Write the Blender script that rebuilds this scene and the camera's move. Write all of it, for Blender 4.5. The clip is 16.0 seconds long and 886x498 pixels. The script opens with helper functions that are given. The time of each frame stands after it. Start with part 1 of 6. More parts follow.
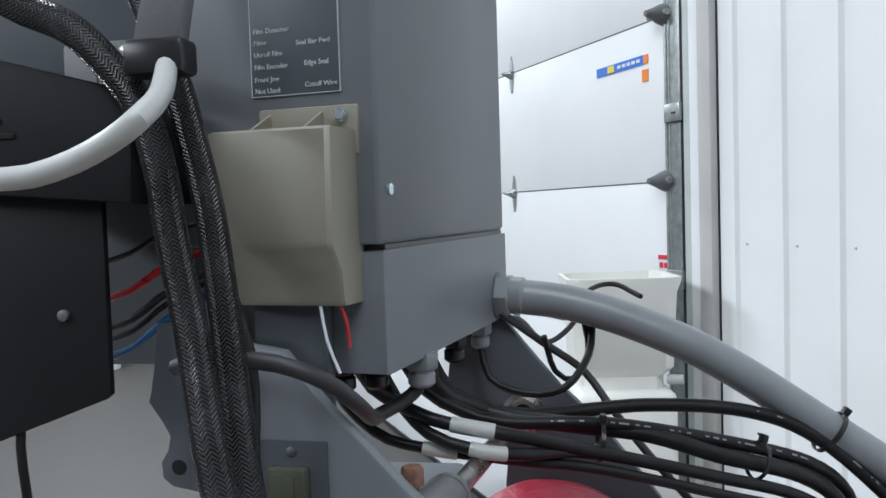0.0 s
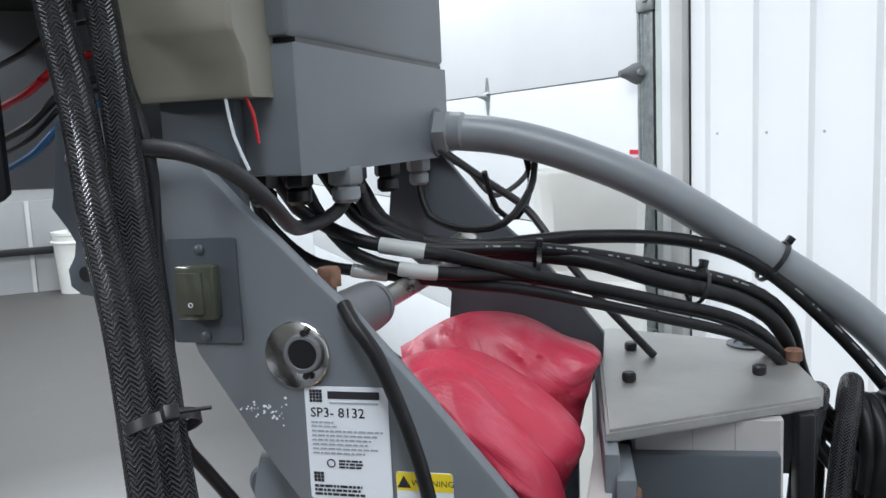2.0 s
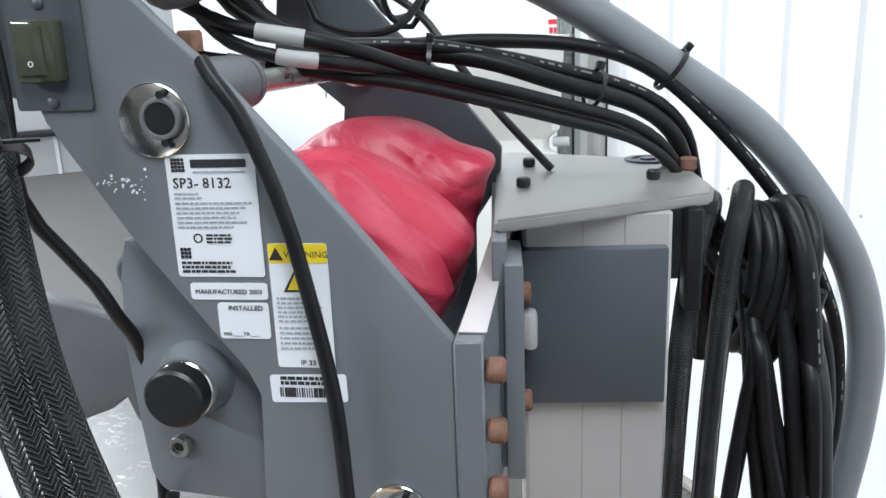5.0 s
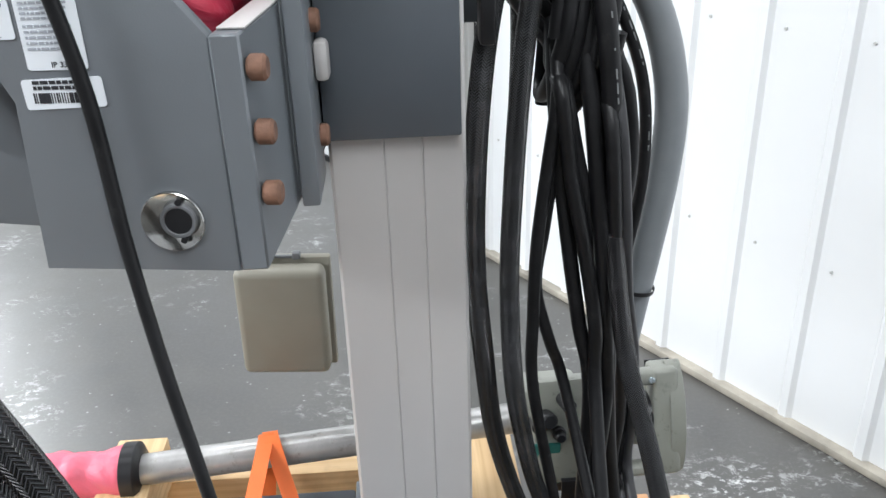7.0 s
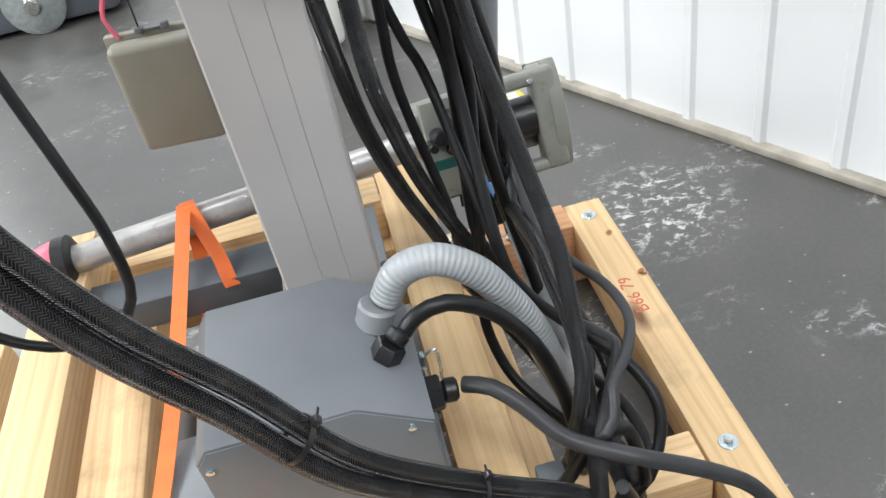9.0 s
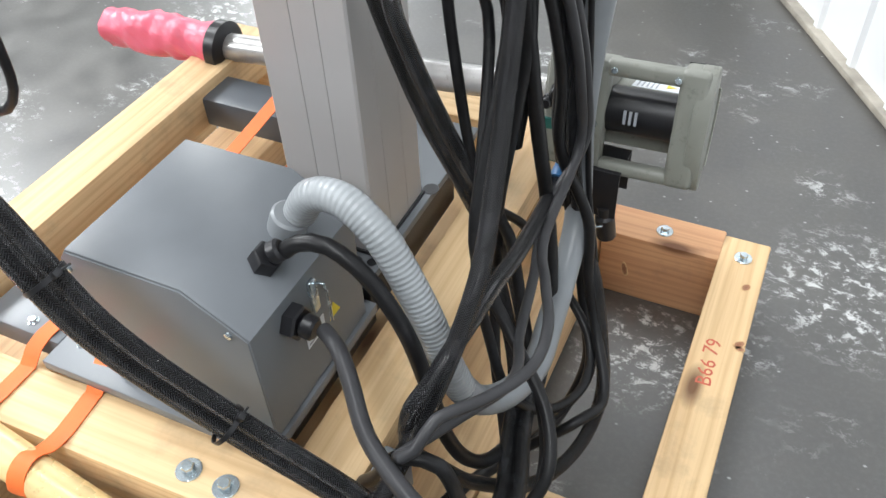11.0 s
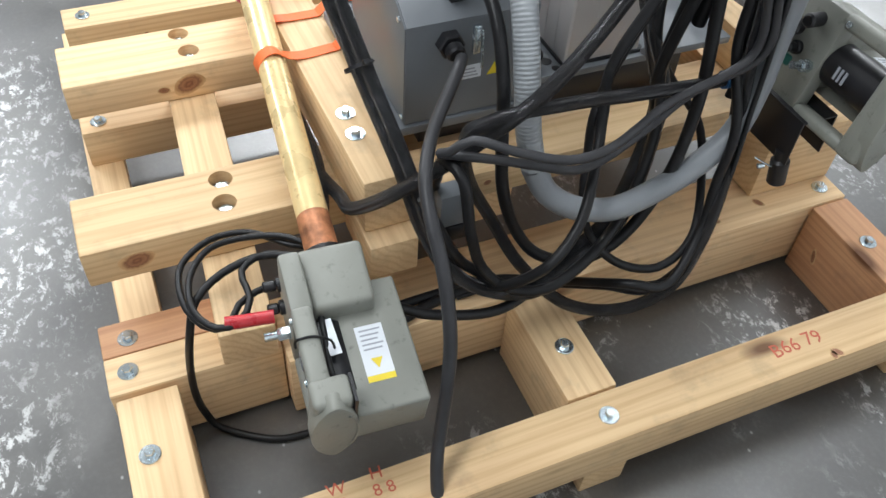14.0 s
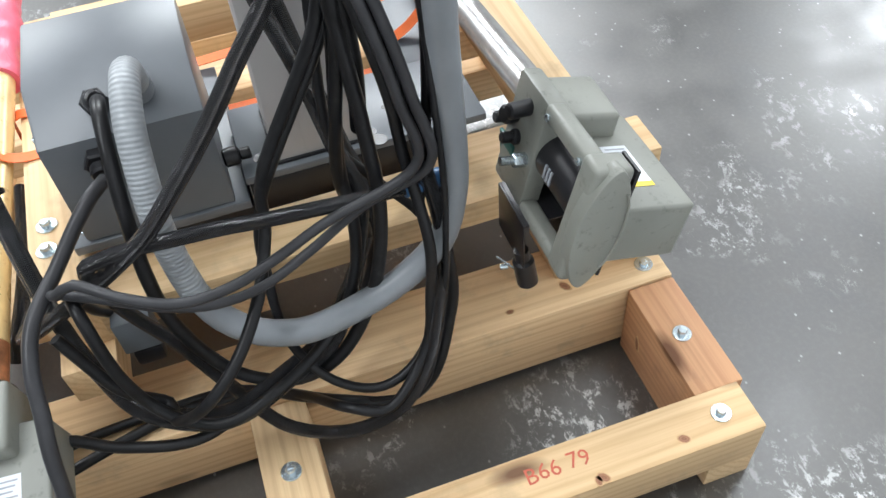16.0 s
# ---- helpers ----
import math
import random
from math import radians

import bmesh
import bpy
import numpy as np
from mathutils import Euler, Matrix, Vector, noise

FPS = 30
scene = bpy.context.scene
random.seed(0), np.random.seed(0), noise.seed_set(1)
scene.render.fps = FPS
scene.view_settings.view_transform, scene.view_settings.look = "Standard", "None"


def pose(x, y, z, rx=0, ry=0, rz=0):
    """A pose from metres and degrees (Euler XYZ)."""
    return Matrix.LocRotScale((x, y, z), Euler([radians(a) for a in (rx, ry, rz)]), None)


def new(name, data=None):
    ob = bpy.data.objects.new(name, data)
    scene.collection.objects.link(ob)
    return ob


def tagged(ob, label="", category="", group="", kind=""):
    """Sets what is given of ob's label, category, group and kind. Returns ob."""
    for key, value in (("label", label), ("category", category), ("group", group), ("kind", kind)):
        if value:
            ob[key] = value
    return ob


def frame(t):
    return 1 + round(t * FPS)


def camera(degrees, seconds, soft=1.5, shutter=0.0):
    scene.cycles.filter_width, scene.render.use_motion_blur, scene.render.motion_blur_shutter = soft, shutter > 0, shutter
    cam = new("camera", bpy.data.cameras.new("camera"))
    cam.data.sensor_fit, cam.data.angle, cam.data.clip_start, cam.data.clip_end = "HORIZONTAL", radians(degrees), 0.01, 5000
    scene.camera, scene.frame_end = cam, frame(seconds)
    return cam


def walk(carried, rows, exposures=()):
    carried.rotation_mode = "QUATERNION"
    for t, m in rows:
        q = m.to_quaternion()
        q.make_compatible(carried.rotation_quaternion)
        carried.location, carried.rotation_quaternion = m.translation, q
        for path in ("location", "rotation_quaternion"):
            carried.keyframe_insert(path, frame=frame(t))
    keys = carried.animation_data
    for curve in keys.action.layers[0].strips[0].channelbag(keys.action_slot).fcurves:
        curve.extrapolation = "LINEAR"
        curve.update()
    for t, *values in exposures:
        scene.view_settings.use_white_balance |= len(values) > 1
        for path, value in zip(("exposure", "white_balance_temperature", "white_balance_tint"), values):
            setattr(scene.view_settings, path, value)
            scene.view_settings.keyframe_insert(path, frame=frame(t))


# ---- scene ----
cam = camera(55.8, 16.0, soft=1.5)
PATH = [
    (0, -0.6553, -0.6071, 1.6235, 87.36, 1.73, 9.60),
    (0.5, -0.6366, -0.5999, 1.5861, 85.27, 2.27, 9.30),
    (1, -0.6238, -0.5896, 1.5568, 83.68, 2.30, 9.21),
    (1.5, -0.6144, -0.5856, 1.5378, 82.49, 2.69, 8.31),
    (2, -0.6162, -0.5824, 1.5311, 82.08, 2.60, 8.36),
    (2.5, -0.6128, -0.5617, 1.5024, 80.16, 2.79, 7.43),
    (3, -0.6132, -0.5563, 1.4703, 79.23, 3.07, 5.58),
    (3.2, -0.6116, -0.5570, 1.4577, 78.82, 3.14, 5.09),
    (5.3, -0.5872, -0.5671, 1.4367, 74.00, 1.95, 3.04),
    (5.5, -0.5856, -0.5650, 1.4308, 73.36, 1.79, 2.81),
    (6, -0.5695, -0.5706, 1.4067, 71.79, 1.74, 1.60),
    (6.5, -0.5353, -0.5839, 1.3728, 68.91, 2.34, -0.96),
    (7, -0.5092, -0.6030, 1.3496, 64.43, 1.67, -3.91),
    (7.5, -0.4726, -0.6207, 1.3190, 60.90, 1.27, -3.80),
    (8, -0.4992, -0.6325, 1.2736, 54.59, 1.27, -7.91),
    (8.5, -0.5101, -0.7230, 1.2927, 50.05, 5.98, -14.77),
    (8.7, -0.4896, -0.7358, 1.2734, 50.62, 7.91, -14.53),
    (10.8, -0.0230, -0.6113, 1.2641, 47.13, 2.43, 20.77),
    (11, -0.0040, -0.5746, 1.2461, 46.16, 2.20, 24.73),
    (11.5, 0.1211, -0.4928, 1.2291, 44.90, -0.22, 43.24),
    (12, 0.2465, -0.4726, 1.2457, 41.07, -1.27, 61.54),
    (12.5, 0.3253, -0.5741, 1.2422, 41.44, -3.06, 67.54),
    (13, 0.4324, -0.6219, 1.2526, 42.53, -4.13, 67.62),
    (13.5, 0.4857, -0.5852, 1.2505, 42.55, -3.85, 67.58),
    (14, 0.4938, -0.5435, 1.2560, 42.11, -3.06, 67.33),
    (14.5, 0.5260, -0.4236, 1.2760, 42.56, -1.34, 66.89),
    (15, 0.5655, -0.2944, 1.2678, 44.19, 0.80, 67.76),
    (15.5, 0.5451, -0.1382, 1.2603, 44.08, 3.25, 67.81),
    (16, 0.4862, 0.0931, 1.2827, 40.98, 3.62, 70.98),
]

EXPOSURES = [(0.0, -0.25, 6200, 10), (1.0, -0.05, 6200, 10), (2.0, 0.06, 6250, 10), (3.0, 0.22, 6300, 10), (5.5, 0.46, 6300, 10), (6.5, 0.52, 6400, 10), (8.0, 0.35, 6550, 10), (8.5, 0.40, 6600, 10), (11.0, 0.48, 6550, 10), (12.5, 0.22, 6450, 10), (14.0, 0.14, 6450, 10), (15.0, 0.22, 6450, 10), (16.0, 0.46, 6400, 10)]
walk(cam, [(t, pose(x, y, z, rx, ry, rz)) for t, x, y, z, rx, ry, rz in PATH], EXPOSURES)

# ---- light ----
world = bpy.data.worlds.new("world")
scene.world = world
world.use_nodes = True
wn = world.node_tree.nodes
wn["Background"].inputs[0].default_value = (0.85, 0.92, 1.0, 1)
wn["Background"].inputs[1].default_value = 0.35


def strip_light(x, y, z, sx, sy, rz, power):
    data = bpy.data.lights.new("ceiling_strip", "AREA")
    data.shape, data.size, data.size_y, data.energy = "RECTANGLE", sx, sy, power
    data.color = (0.93, 0.97, 1.0)
    ob = new("ceiling_strip", data)
    ob.matrix_world = pose(x, y, z, 0, 0, rz)
    return ob


# Lamps out of view, added and placed to match brightness and floor glare.
for lx, ly, power in ((-5.6, 7.2, 290), (-6.0, -3.2, 420), (0.4, -2.9, 95), (-0.9, -0.9, 66), (-5.5, 1.5, 400), (-1.4, 2.6, 48)):
    strip_light(lx, ly, 4.2, 0.9, 2.8, 30, power)

# ---- materials ----
def base(name, color, rough=0.5, metal=0.0):
    m = bpy.data.materials.new(name)
    m.use_nodes = True
    nt = m.node_tree
    b = nt.nodes["Principled BSDF"]
    b.inputs["Base Color"].default_value = (*color, 1)
    b.inputs["Roughness"].default_value = rough
    b.inputs["Metallic"].default_value = metal
    return m, nt, b


def node(nt, kind, **values):
    n = nt.nodes.new(kind)
    for k, v in values.items():
        n.inputs[k].default_value = v
    return n


def ramp(nt, source, stops):
    r = nt.nodes.new("ShaderNodeValToRGB")
    el = r.color_ramp.elements
    el[0].position, el[0].color = stops[0][0], (*stops[0][1], 1)
    el[1].position, el[1].color = stops[-1][0], (*stops[-1][1], 1)
    for p, c in stops[1:-1]:
        e = el.new(p)
        e.color = (*c, 1)
    nt.links.new(source, r.inputs[0])
    return r.outputs[0]


def mixc(nt, fac, a, b, mode="MIX"):
    n = nt.nodes.new("ShaderNodeMix")
    n.data_type, n.blend_type = "RGBA", mode
    for sock, v in ((n.inputs[0], fac), (n.inputs[6], a), (n.inputs[7], b)):
        if hasattr(v, "links"):
            nt.links.new(v, sock)
        elif isinstance(v, tuple):
            sock.default_value = (*v, 1)
        else:
            sock.default_value = v
    return n.outputs[2]


def coords(nt, scale=(1, 1, 1), which="Object"):
    tc = nt.nodes.new("ShaderNodeTexCoord")
    mp = nt.nodes.new("ShaderNodeMapping")
    mp.inputs["Scale"].default_value = scale
    nt.links.new(tc.outputs[which], mp.inputs["Vector"])
    return mp


def noise_of(nt, mp, scale, detail=3.0, rough=0.55, dist=0.0):
    n = node(nt, "ShaderNodeTexNoise", Scale=scale, Detail=detail, Roughness=rough, Distortion=dist)
    nt.links.new(mp.outputs[0], n.inputs["Vector"])
    return n.outputs[0]


def bump(nt, b, height, strength, distance):
    n = nt.nodes.new("ShaderNodeBump")
    n.inputs["Strength"].default_value, n.inputs["Distance"].default_value = strength, distance
    nt.links.new(height, n.inputs["Height"])
    nt.links.new(n.outputs[0], b.inputs["Normal"])


def varied(name, color, rough=0.5, metal=0.0, spread=0.18, scale=9.0, grain=700.0, grain_bump=0.12, dirt=None):
    """A painted, moulded or metal surface: slow blotches, a fine grain and a little dirt."""
    m, nt, b = base(name, color, rough, metal)
    mp = coords(nt)
    slow = noise_of(nt, mp, scale, 4)
    lo = tuple(c * (1 - spread) for c in color)
    hi = tuple(min(1, c * (1 + spread)) for c in color)
    col = ramp(nt, slow, [(0.3, lo), (0.7, hi)])
    if dirt:
        spots = noise_of(nt, mp, 60, 5, 0.7)
        col = mixc(nt, ramp(nt, spots, [(0.58, (0, 0, 0)), (0.72, (0.6, 0.6, 0.6))]), col, dirt)
    nt.links.new(col, b.inputs["Base Color"])
    fine = noise_of(nt, mp, grain, 2)
    r = nt.nodes.new("ShaderNodeMapRange")
    r.inputs["To Min"].default_value, r.inputs["To Max"].default_value = max(0.05, rough - 0.1), min(1, rough + 0.1)
    nt.links.new(slow, r.inputs["Value"])
    nt.links.new(r.outputs[0], b.inputs["Roughness"])
    if grain_bump:
        bump(nt, b, fine, grain_bump, 0.001)
    return m


def wood(name, light, dark, red=0.0):
    m, nt, b = base(name, light, 0.62)
    oi = nt.nodes.new("ShaderNodeObjectInfo")
    tc = nt.nodes.new("ShaderNodeTexCoord")
    add = nt.nodes.new("ShaderNodeVectorMath")
    add.operation = "ADD"
    sc = nt.nodes.new("ShaderNodeVectorMath")
    sc.operation = "SCALE"
    sc.inputs[0].default_value = (3.1, 1.7, 2.3)
    nt.links.new(oi.outputs["Random"], sc.inputs["Scale"])
    nt.links.new(tc.outputs["Object"], add.inputs[0])
    nt.links.new(sc.outputs[0], add.inputs[1])
    mp = nt.nodes.new("ShaderNodeMapping")
    mp.inputs["Scale"].default_value = (0.9, 14, 14)
    nt.links.new(add.outputs[0], mp.inputs["Vector"])
    warp = noise_of(nt, mp, 1.0, 3, 0.5, 0.6)
    w = node(nt, "ShaderNodeTexWave", Scale=1.7, Distortion=8.0, Detail=3.0)
    w.inputs["Detail Scale"].default_value = 0.9
    w.wave_type, w.rings_direction = "RINGS", "X"
    nt.links.new(mp.outputs[0], w.inputs["Vector"])
    rings = ramp(nt, w.outputs[0], [(0.40, (0, 0, 0)), (0.85, (0.42, 0.42, 0.42)), (0.98, (0.62, 0.62, 0.62))])
    col = mixc(nt, rings, light, tuple(d * 0.55 + l * 0.45 for d, l in zip(dark, light)))
    col = mixc(nt, ramp(nt, warp, [(0.46, (0, 0, 0)), (0.78, (0.42, 0.42, 0.42))]), col, dark)
    # streaks of fine fibre
    mf = nt.nodes.new("ShaderNodeMapping")
    mf.inputs["Scale"].default_value = (6, 260, 260)
    nt.links.new(add.outputs[0], mf.inputs["Vector"])
    fib = noise_of(nt, mf, 1.0, 2)
    col = mixc(nt, ramp(nt, fib, [(0.45, (0, 0, 0)), (0.8, (0.35, 0.35, 0.35))]), col, dark)
    # knots
    mk = nt.nodes.new("ShaderNodeMapping")
    mk.inputs["Scale"].default_value = (2.4, 6.5, 6.5)
    nt.links.new(add.outputs[0], mk.inputs["Vector"])
    v = node(nt, "ShaderNodeTexVoronoi", Scale=1.0)
    nt.links.new(mk.outputs[0], v.inputs["Vector"])
    col = mixc(nt, ramp(nt, v.outputs["Distance"], [(0.05, (0.9, 0.9, 0.9)), (0.13, (0, 0, 0))]), col, (0.13, 0.05, 0.02))
    # whole-timber tone
    tone = ramp(nt, oi.outputs["Random"], [(0.0, (0.80, 0.76, 0.70)), (1.0, (1.08, 1.05, 1.02))])
    col = mixc(nt, 1.0, col, tone, "MULTIPLY")
    grime = noise_of(nt, coords(nt), 11, 5, 0.65)
    col = mixc(nt, ramp(nt, grime, [(0.56, (0, 0, 0)), (0.8, (0.4, 0.4, 0.4))]), col, (0.16, 0.12, 0.09))
    nt.links.new(col, b.inputs["Base Color"])
    bump(nt, b, fib, 0.25, 0.001)
    return m


def concrete(name):
    m, nt, b = base(name, (0.2, 0.2, 0.2), 0.3)
    mp = coords(nt)
    slow = noise_of(nt, mp, 0.9, 5, 0.55)
    mid = noise_of(nt, mp, 7.0, 6, 0.65)
    fine = noise_of(nt, mp, 90.0, 4, 0.7)
    col = ramp(nt, slow, [(0.32, (0.040, 0.0385, 0.035)), (0.55, (0.064, 0.061, 0.055)), (0.72, (0.104, 0.100, 0.090))])
    col = mixc(nt, ramp(nt, mid, [(0.35, (0.45, 0.45, 0.45)), (0.6, (0, 0, 0))]), col, (0.034, 0.034, 0.035))
    col = mixc(nt, ramp(nt, fine, [(0.45, (0, 0, 0)), (0.75, (0.35, 0.35, 0.35))]), col, (0.11, 0.11, 0.105))
    # white spatter and worn patches
    patch = noise_of(nt, mp, 2.6, 4, 0.6)
    ms = coords(nt, (0.85, 1.25, 1.0))
    ms.inputs["Rotation"].default_value = (0, 0, radians(35))
    spat = noise_of(nt, ms, 27.0, 12, 0.82, 0.3)
    mul = nt.nodes.new("ShaderNodeMath")
    mul.operation = "MULTIPLY"
    worn = ramp(nt, patch, [(0.53, (0, 0, 0)), (0.68, (0.9, 0.9, 0.9))])
    for wx, wy, wr in ((-0.13, 0.47, 0.15), (0.22, 0.78, 0.22), (-0.75, -0.92, 0.28), (-1.25, -0.95, 0.35), (-0.35, -0.95, 0.20)):
        spot = coords(nt)
        spot.inputs["Location"].default_value = (-wx / wr, -wy / wr, 0)
        spot.inputs["Scale"].default_value = (1 / wr, 1 / wr, 0)
        far_off = nt.nodes.new("ShaderNodeVectorMath")
        far_off.operation = "LENGTH"
        nt.links.new(spot.outputs[0], far_off.inputs[0])
        worn = mixc(nt, ramp(nt, far_off.outputs["Value"], [(0.45, (0.9, 0.9, 0.9)), (1.0, (0, 0, 0))]), worn, (1, 1, 1))
    nt.links.new(worn, mul.inputs[0])
    nt.links.new(ramp(nt, spat, [(0.53, (0, 0, 0)), (0.565, (1, 1, 1))]), mul.inputs[1])
    dots = node(nt, "ShaderNodeTexVoronoi", Scale=24.0)
    nt.links.new(ms.outputs[0], dots.inputs["Vector"])
    mx = nt.nodes.new("ShaderNodeMath")
    mx.operation = "MAXIMUM"
    nt.links.new(mul.outputs[0], mx.inputs[0])
    nt.links.new(ramp(nt, dots.outputs["Distance"], [(0.03, (0.6, 0.6, 0.6)), (0.09, (0, 0, 0))]), mx.inputs[1])
    # the spilt foam lies round the machine; the open hall beyond is clean
    centre = coords(nt)
    centre.inputs["Location"].default_value = (0.6, 0.0, 0.0)
    ln = nt.nodes.new("ShaderNodeVectorMath")
    ln.operation = "LENGTH"
    nt.links.new(centre.outputs[0], ln.inputs[0])
    dv = nt.nodes.new("ShaderNodeMath")
    dv.operation = "DIVIDE"
    dv.inputs[1].default_value = 5.0
    nt.links.new(ln.outputs["Value"], dv.inputs[0])
    near_it = nt.nodes.new("ShaderNodeMath")
    near_it.operation = "MULTIPLY"
    nt.links.new(mx.outputs[0], near_it.inputs[0])
    nt.links.new(ramp(nt, dv.outputs[0], [(0.46, (1, 1, 1)), (0.68, (0.05, 0.05, 0.05))]), near_it.inputs[1])
    # Far colour is set low by distance, to offset lamp glare out there.
    col = mixc(nt, ramp(nt, dv.outputs[0], [(0.55, (0, 0, 0)), (0.8, (0.92, 0.92, 0.92))]), col, (0.050, 0.048, 0.043))
    col = mixc(nt, near_it.outputs[0], col, (0.58, 0.59, 0.58))
    nt.links.new(col, b.inputs["Base Color"])
    r = ramp(nt, mid, [(0.3, (0.31, 0.31, 0.31)), (0.7, (0.46, 0.46, 0.46))])
    r = mixc(nt, ramp(nt, dv.outputs[0], [(0.55, (0, 0, 0)), (0.8, (1, 1, 1))]), r, (0.55, 0.55, 0.55))
    nt.links.new(r, b.inputs["Roughness"])
    b.inputs["IOR"].default_value = 1.95
    # Reflection is weakened with distance against the same glare.
    nt.links.new(ramp(nt, dv.outputs[0], [(0.55, (0.5, 0.5, 0.5)), (0.8, (0.2, 0.2, 0.2))]), b.inputs["Specular IOR Level"])
    bump(nt, b, fine, 0.12, 0.002)
    return m


def braid(name, dark, light, cell):
    """Woven sleeve: herringbone strands slanting to and fro round the hose."""
    m, nt, b = base(name, dark, 0.27)
    tc = nt.nodes.new("ShaderNodeTexCoord")
    sep = nt.nodes.new("ShaderNodeSeparateXYZ")
    nt.links.new(tc.outputs["UV"], sep.inputs[0])

    def math_of(op, x, y=None):
        n = nt.nodes.new("ShaderNodeMath")
        n.operation = op
        for sock, v in zip(n.inputs, (x, y)):
            if v is None:
                continue
            if isinstance(v, float):
                sock.default_value = v
            else:
                nt.links.new(v, sock)
        return n.outputs[0]

    fold = math_of("PINGPONG", sep.outputs[0], cell * 1.4)
    weave = math_of("SINE", math_of("MULTIPLY", math_of("ADD", sep.outputs[1], fold), 2 * math.pi / cell))
    wear = noise_of(nt, coords(nt), 30, 3)
    col = mixc(nt, ramp(nt, weave, [(0.35, (0, 0, 0)), (0.95, (1, 1, 1))]), dark, light)
    col = mixc(nt, ramp(nt, wear, [(0.45, (0, 0, 0)), (0.75, (0.5, 0.5, 0.5))]), col, tuple(c * 1.4 for c in light))
    nt.links.new(col, b.inputs["Base Color"])
    bump(nt, b, weave, 0.9, 0.0012)
    return m


def ringed(name, color, pitch):
    m, nt, b = base(name, color, 0.36)
    mp = coords(nt, (1, 1, 1), "UV")
    w = node(nt, "ShaderNodeTexWave", Scale=1 / pitch * 0.05)
    w.wave_type, w.bands_direction, w.wave_profile = "BANDS", "Y", "SIN"
    w.inputs["Scale"].default_value = 0.314 / pitch
    nt.links.new(mp.outputs[0], w.inputs["Vector"])
    slow = noise_of(nt, coords(nt), 22, 4)
    col = ramp(nt, slow, [(0.3, tuple(c * 0.85 for c in color)), (0.7, tuple(c * 1.1 for c in color))])
    nt.links.new(col, b.inputs["Base Color"])
    bump(nt, b, w.outputs[0], 0.35, 0.002)
    return m


def film(name, color):
    m, nt, b = base(name, color, 0.40)
    mp = coords(nt)
    mp.vector_type = "TEXTURE"
    mp.inputs["Scale"].default_value = (3.2, 1.2, 1.0)
    mp.inputs["Rotation"].default_value = (0, radians(42), 0)
    slow = noise_of(nt, mp, 9, 3, 0.5, 0.4)
    crease = noise_of(nt, mp, 46, 4, 0.6, 0.8)
    col = ramp(nt, slow, [(0.3, tuple(c * 0.80 for c in color)), (0.55, color), (0.8, tuple(min(1, c * 1.15 + 0.03) for c in color))])
    # Pale streaks along the creases paint the film's sheen into its colour.
    sheen_streak = ramp(nt, crease, [(0.50, (0, 0, 0)), (0.72, (0.38, 0.38, 0.38))])
    col = mixc(nt, sheen_streak, col, (0.72, 0.20, 0.27))
    nt.links.new(col, b.inputs["Base Color"])
    b.inputs["Subsurface Weight"].default_value = 0.12
    b.inputs["Subsurface Radius"].default_value = (0.02, 0.004, 0.004)
    bump(nt, b, crease, 0.5, 0.006)
    return m


def knot_wood(name):
    m, nt, b = base(name, (0.3, 0.15, 0.08), 0.55)
    mp = coords(nt, (1, 1, 0), "Generated")
    mp.inputs["Location"].default_value = (-0.5, -0.5, 0)
    ln = nt.nodes.new("ShaderNodeVectorMath")
    ln.operation = "LENGTH"
    nt.links.new(mp.outputs[0], ln.inputs[0])
    wob = noise_of(nt, coords(nt), 160, 4, 0.6)
    ad = nt.nodes.new("ShaderNodeMath")
    ad.operation = "MULTIPLY_ADD"
    ad.inputs[1].default_value = 0.22
    nt.links.new(wob, ad.inputs[0])
    nt.links.new(ln.outputs["Value"], ad.inputs[2])
    col = ramp(nt, ad.outputs[0], [(0.14, (0.30, 0.13, 0.065)), (0.22, (0.20, 0.075, 0.035)), (0.33, (0.36, 0.17, 0.085)), (0.42, (0.24, 0.10, 0.05)), (0.52, (0.52, 0.31, 0.15)), (0.60, (0.66, 0.44, 0.23))])
    nt.links.new(col, b.inputs["Base Color"])
    return m


M_SILL = varied("dirty_sill", (0.36, 0.33, 0.28), 0.7, 0.0, 0.35, 9, 200, 0.4)
M_KNOT = knot_wood("knot_wood")
M_GREY = varied("grey_powder_coat", (0.150, 0.163, 0.178), 0.40, 0.0, 0.10, 6, 900, 0.10)
# Real dark paint, but shaded grey on the arm's ear and back plates.
M_GREY_DARK = varied("dark_grey_paint_and_shade", (0.075, 0.085, 0.098), 0.42, 0.0, 0.10, 6, 900, 0.10)
M_CAST = varied("grey_casting", (0.135, 0.14, 0.148), 0.5, 0.1, 0.15, 14, 500, 0.25)
M_ALU = varied("anodised_aluminium", (0.52, 0.50, 0.49), 0.42, 0.25, 0.05, 4, 600, 0.04)
M_STEEL = varied("bare_steel", (0.50, 0.49, 0.47), 0.28, 0.95, 0.2, 30, 300, 0.1)
M_PLATE = varied("brushed_plate", (0.34, 0.335, 0.32), 0.38, 0.5, 0.12, 18, 300, 0.15)
M_ZINC = varied("zinc_plated_steel", (0.62, 0.70, 0.74), 0.25, 0.9, 0.15, 60, 400, 0.1)
M_RUST = varied("rusty_bolt", (0.20, 0.105, 0.07), 0.75, 0.2, 0.35, 90, 500, 0.4)
M_BEIGE = varied("beige_plastic", (0.255, 0.240, 0.195), 0.5, 0.0, 0.08, 8, 1200, 0.12)
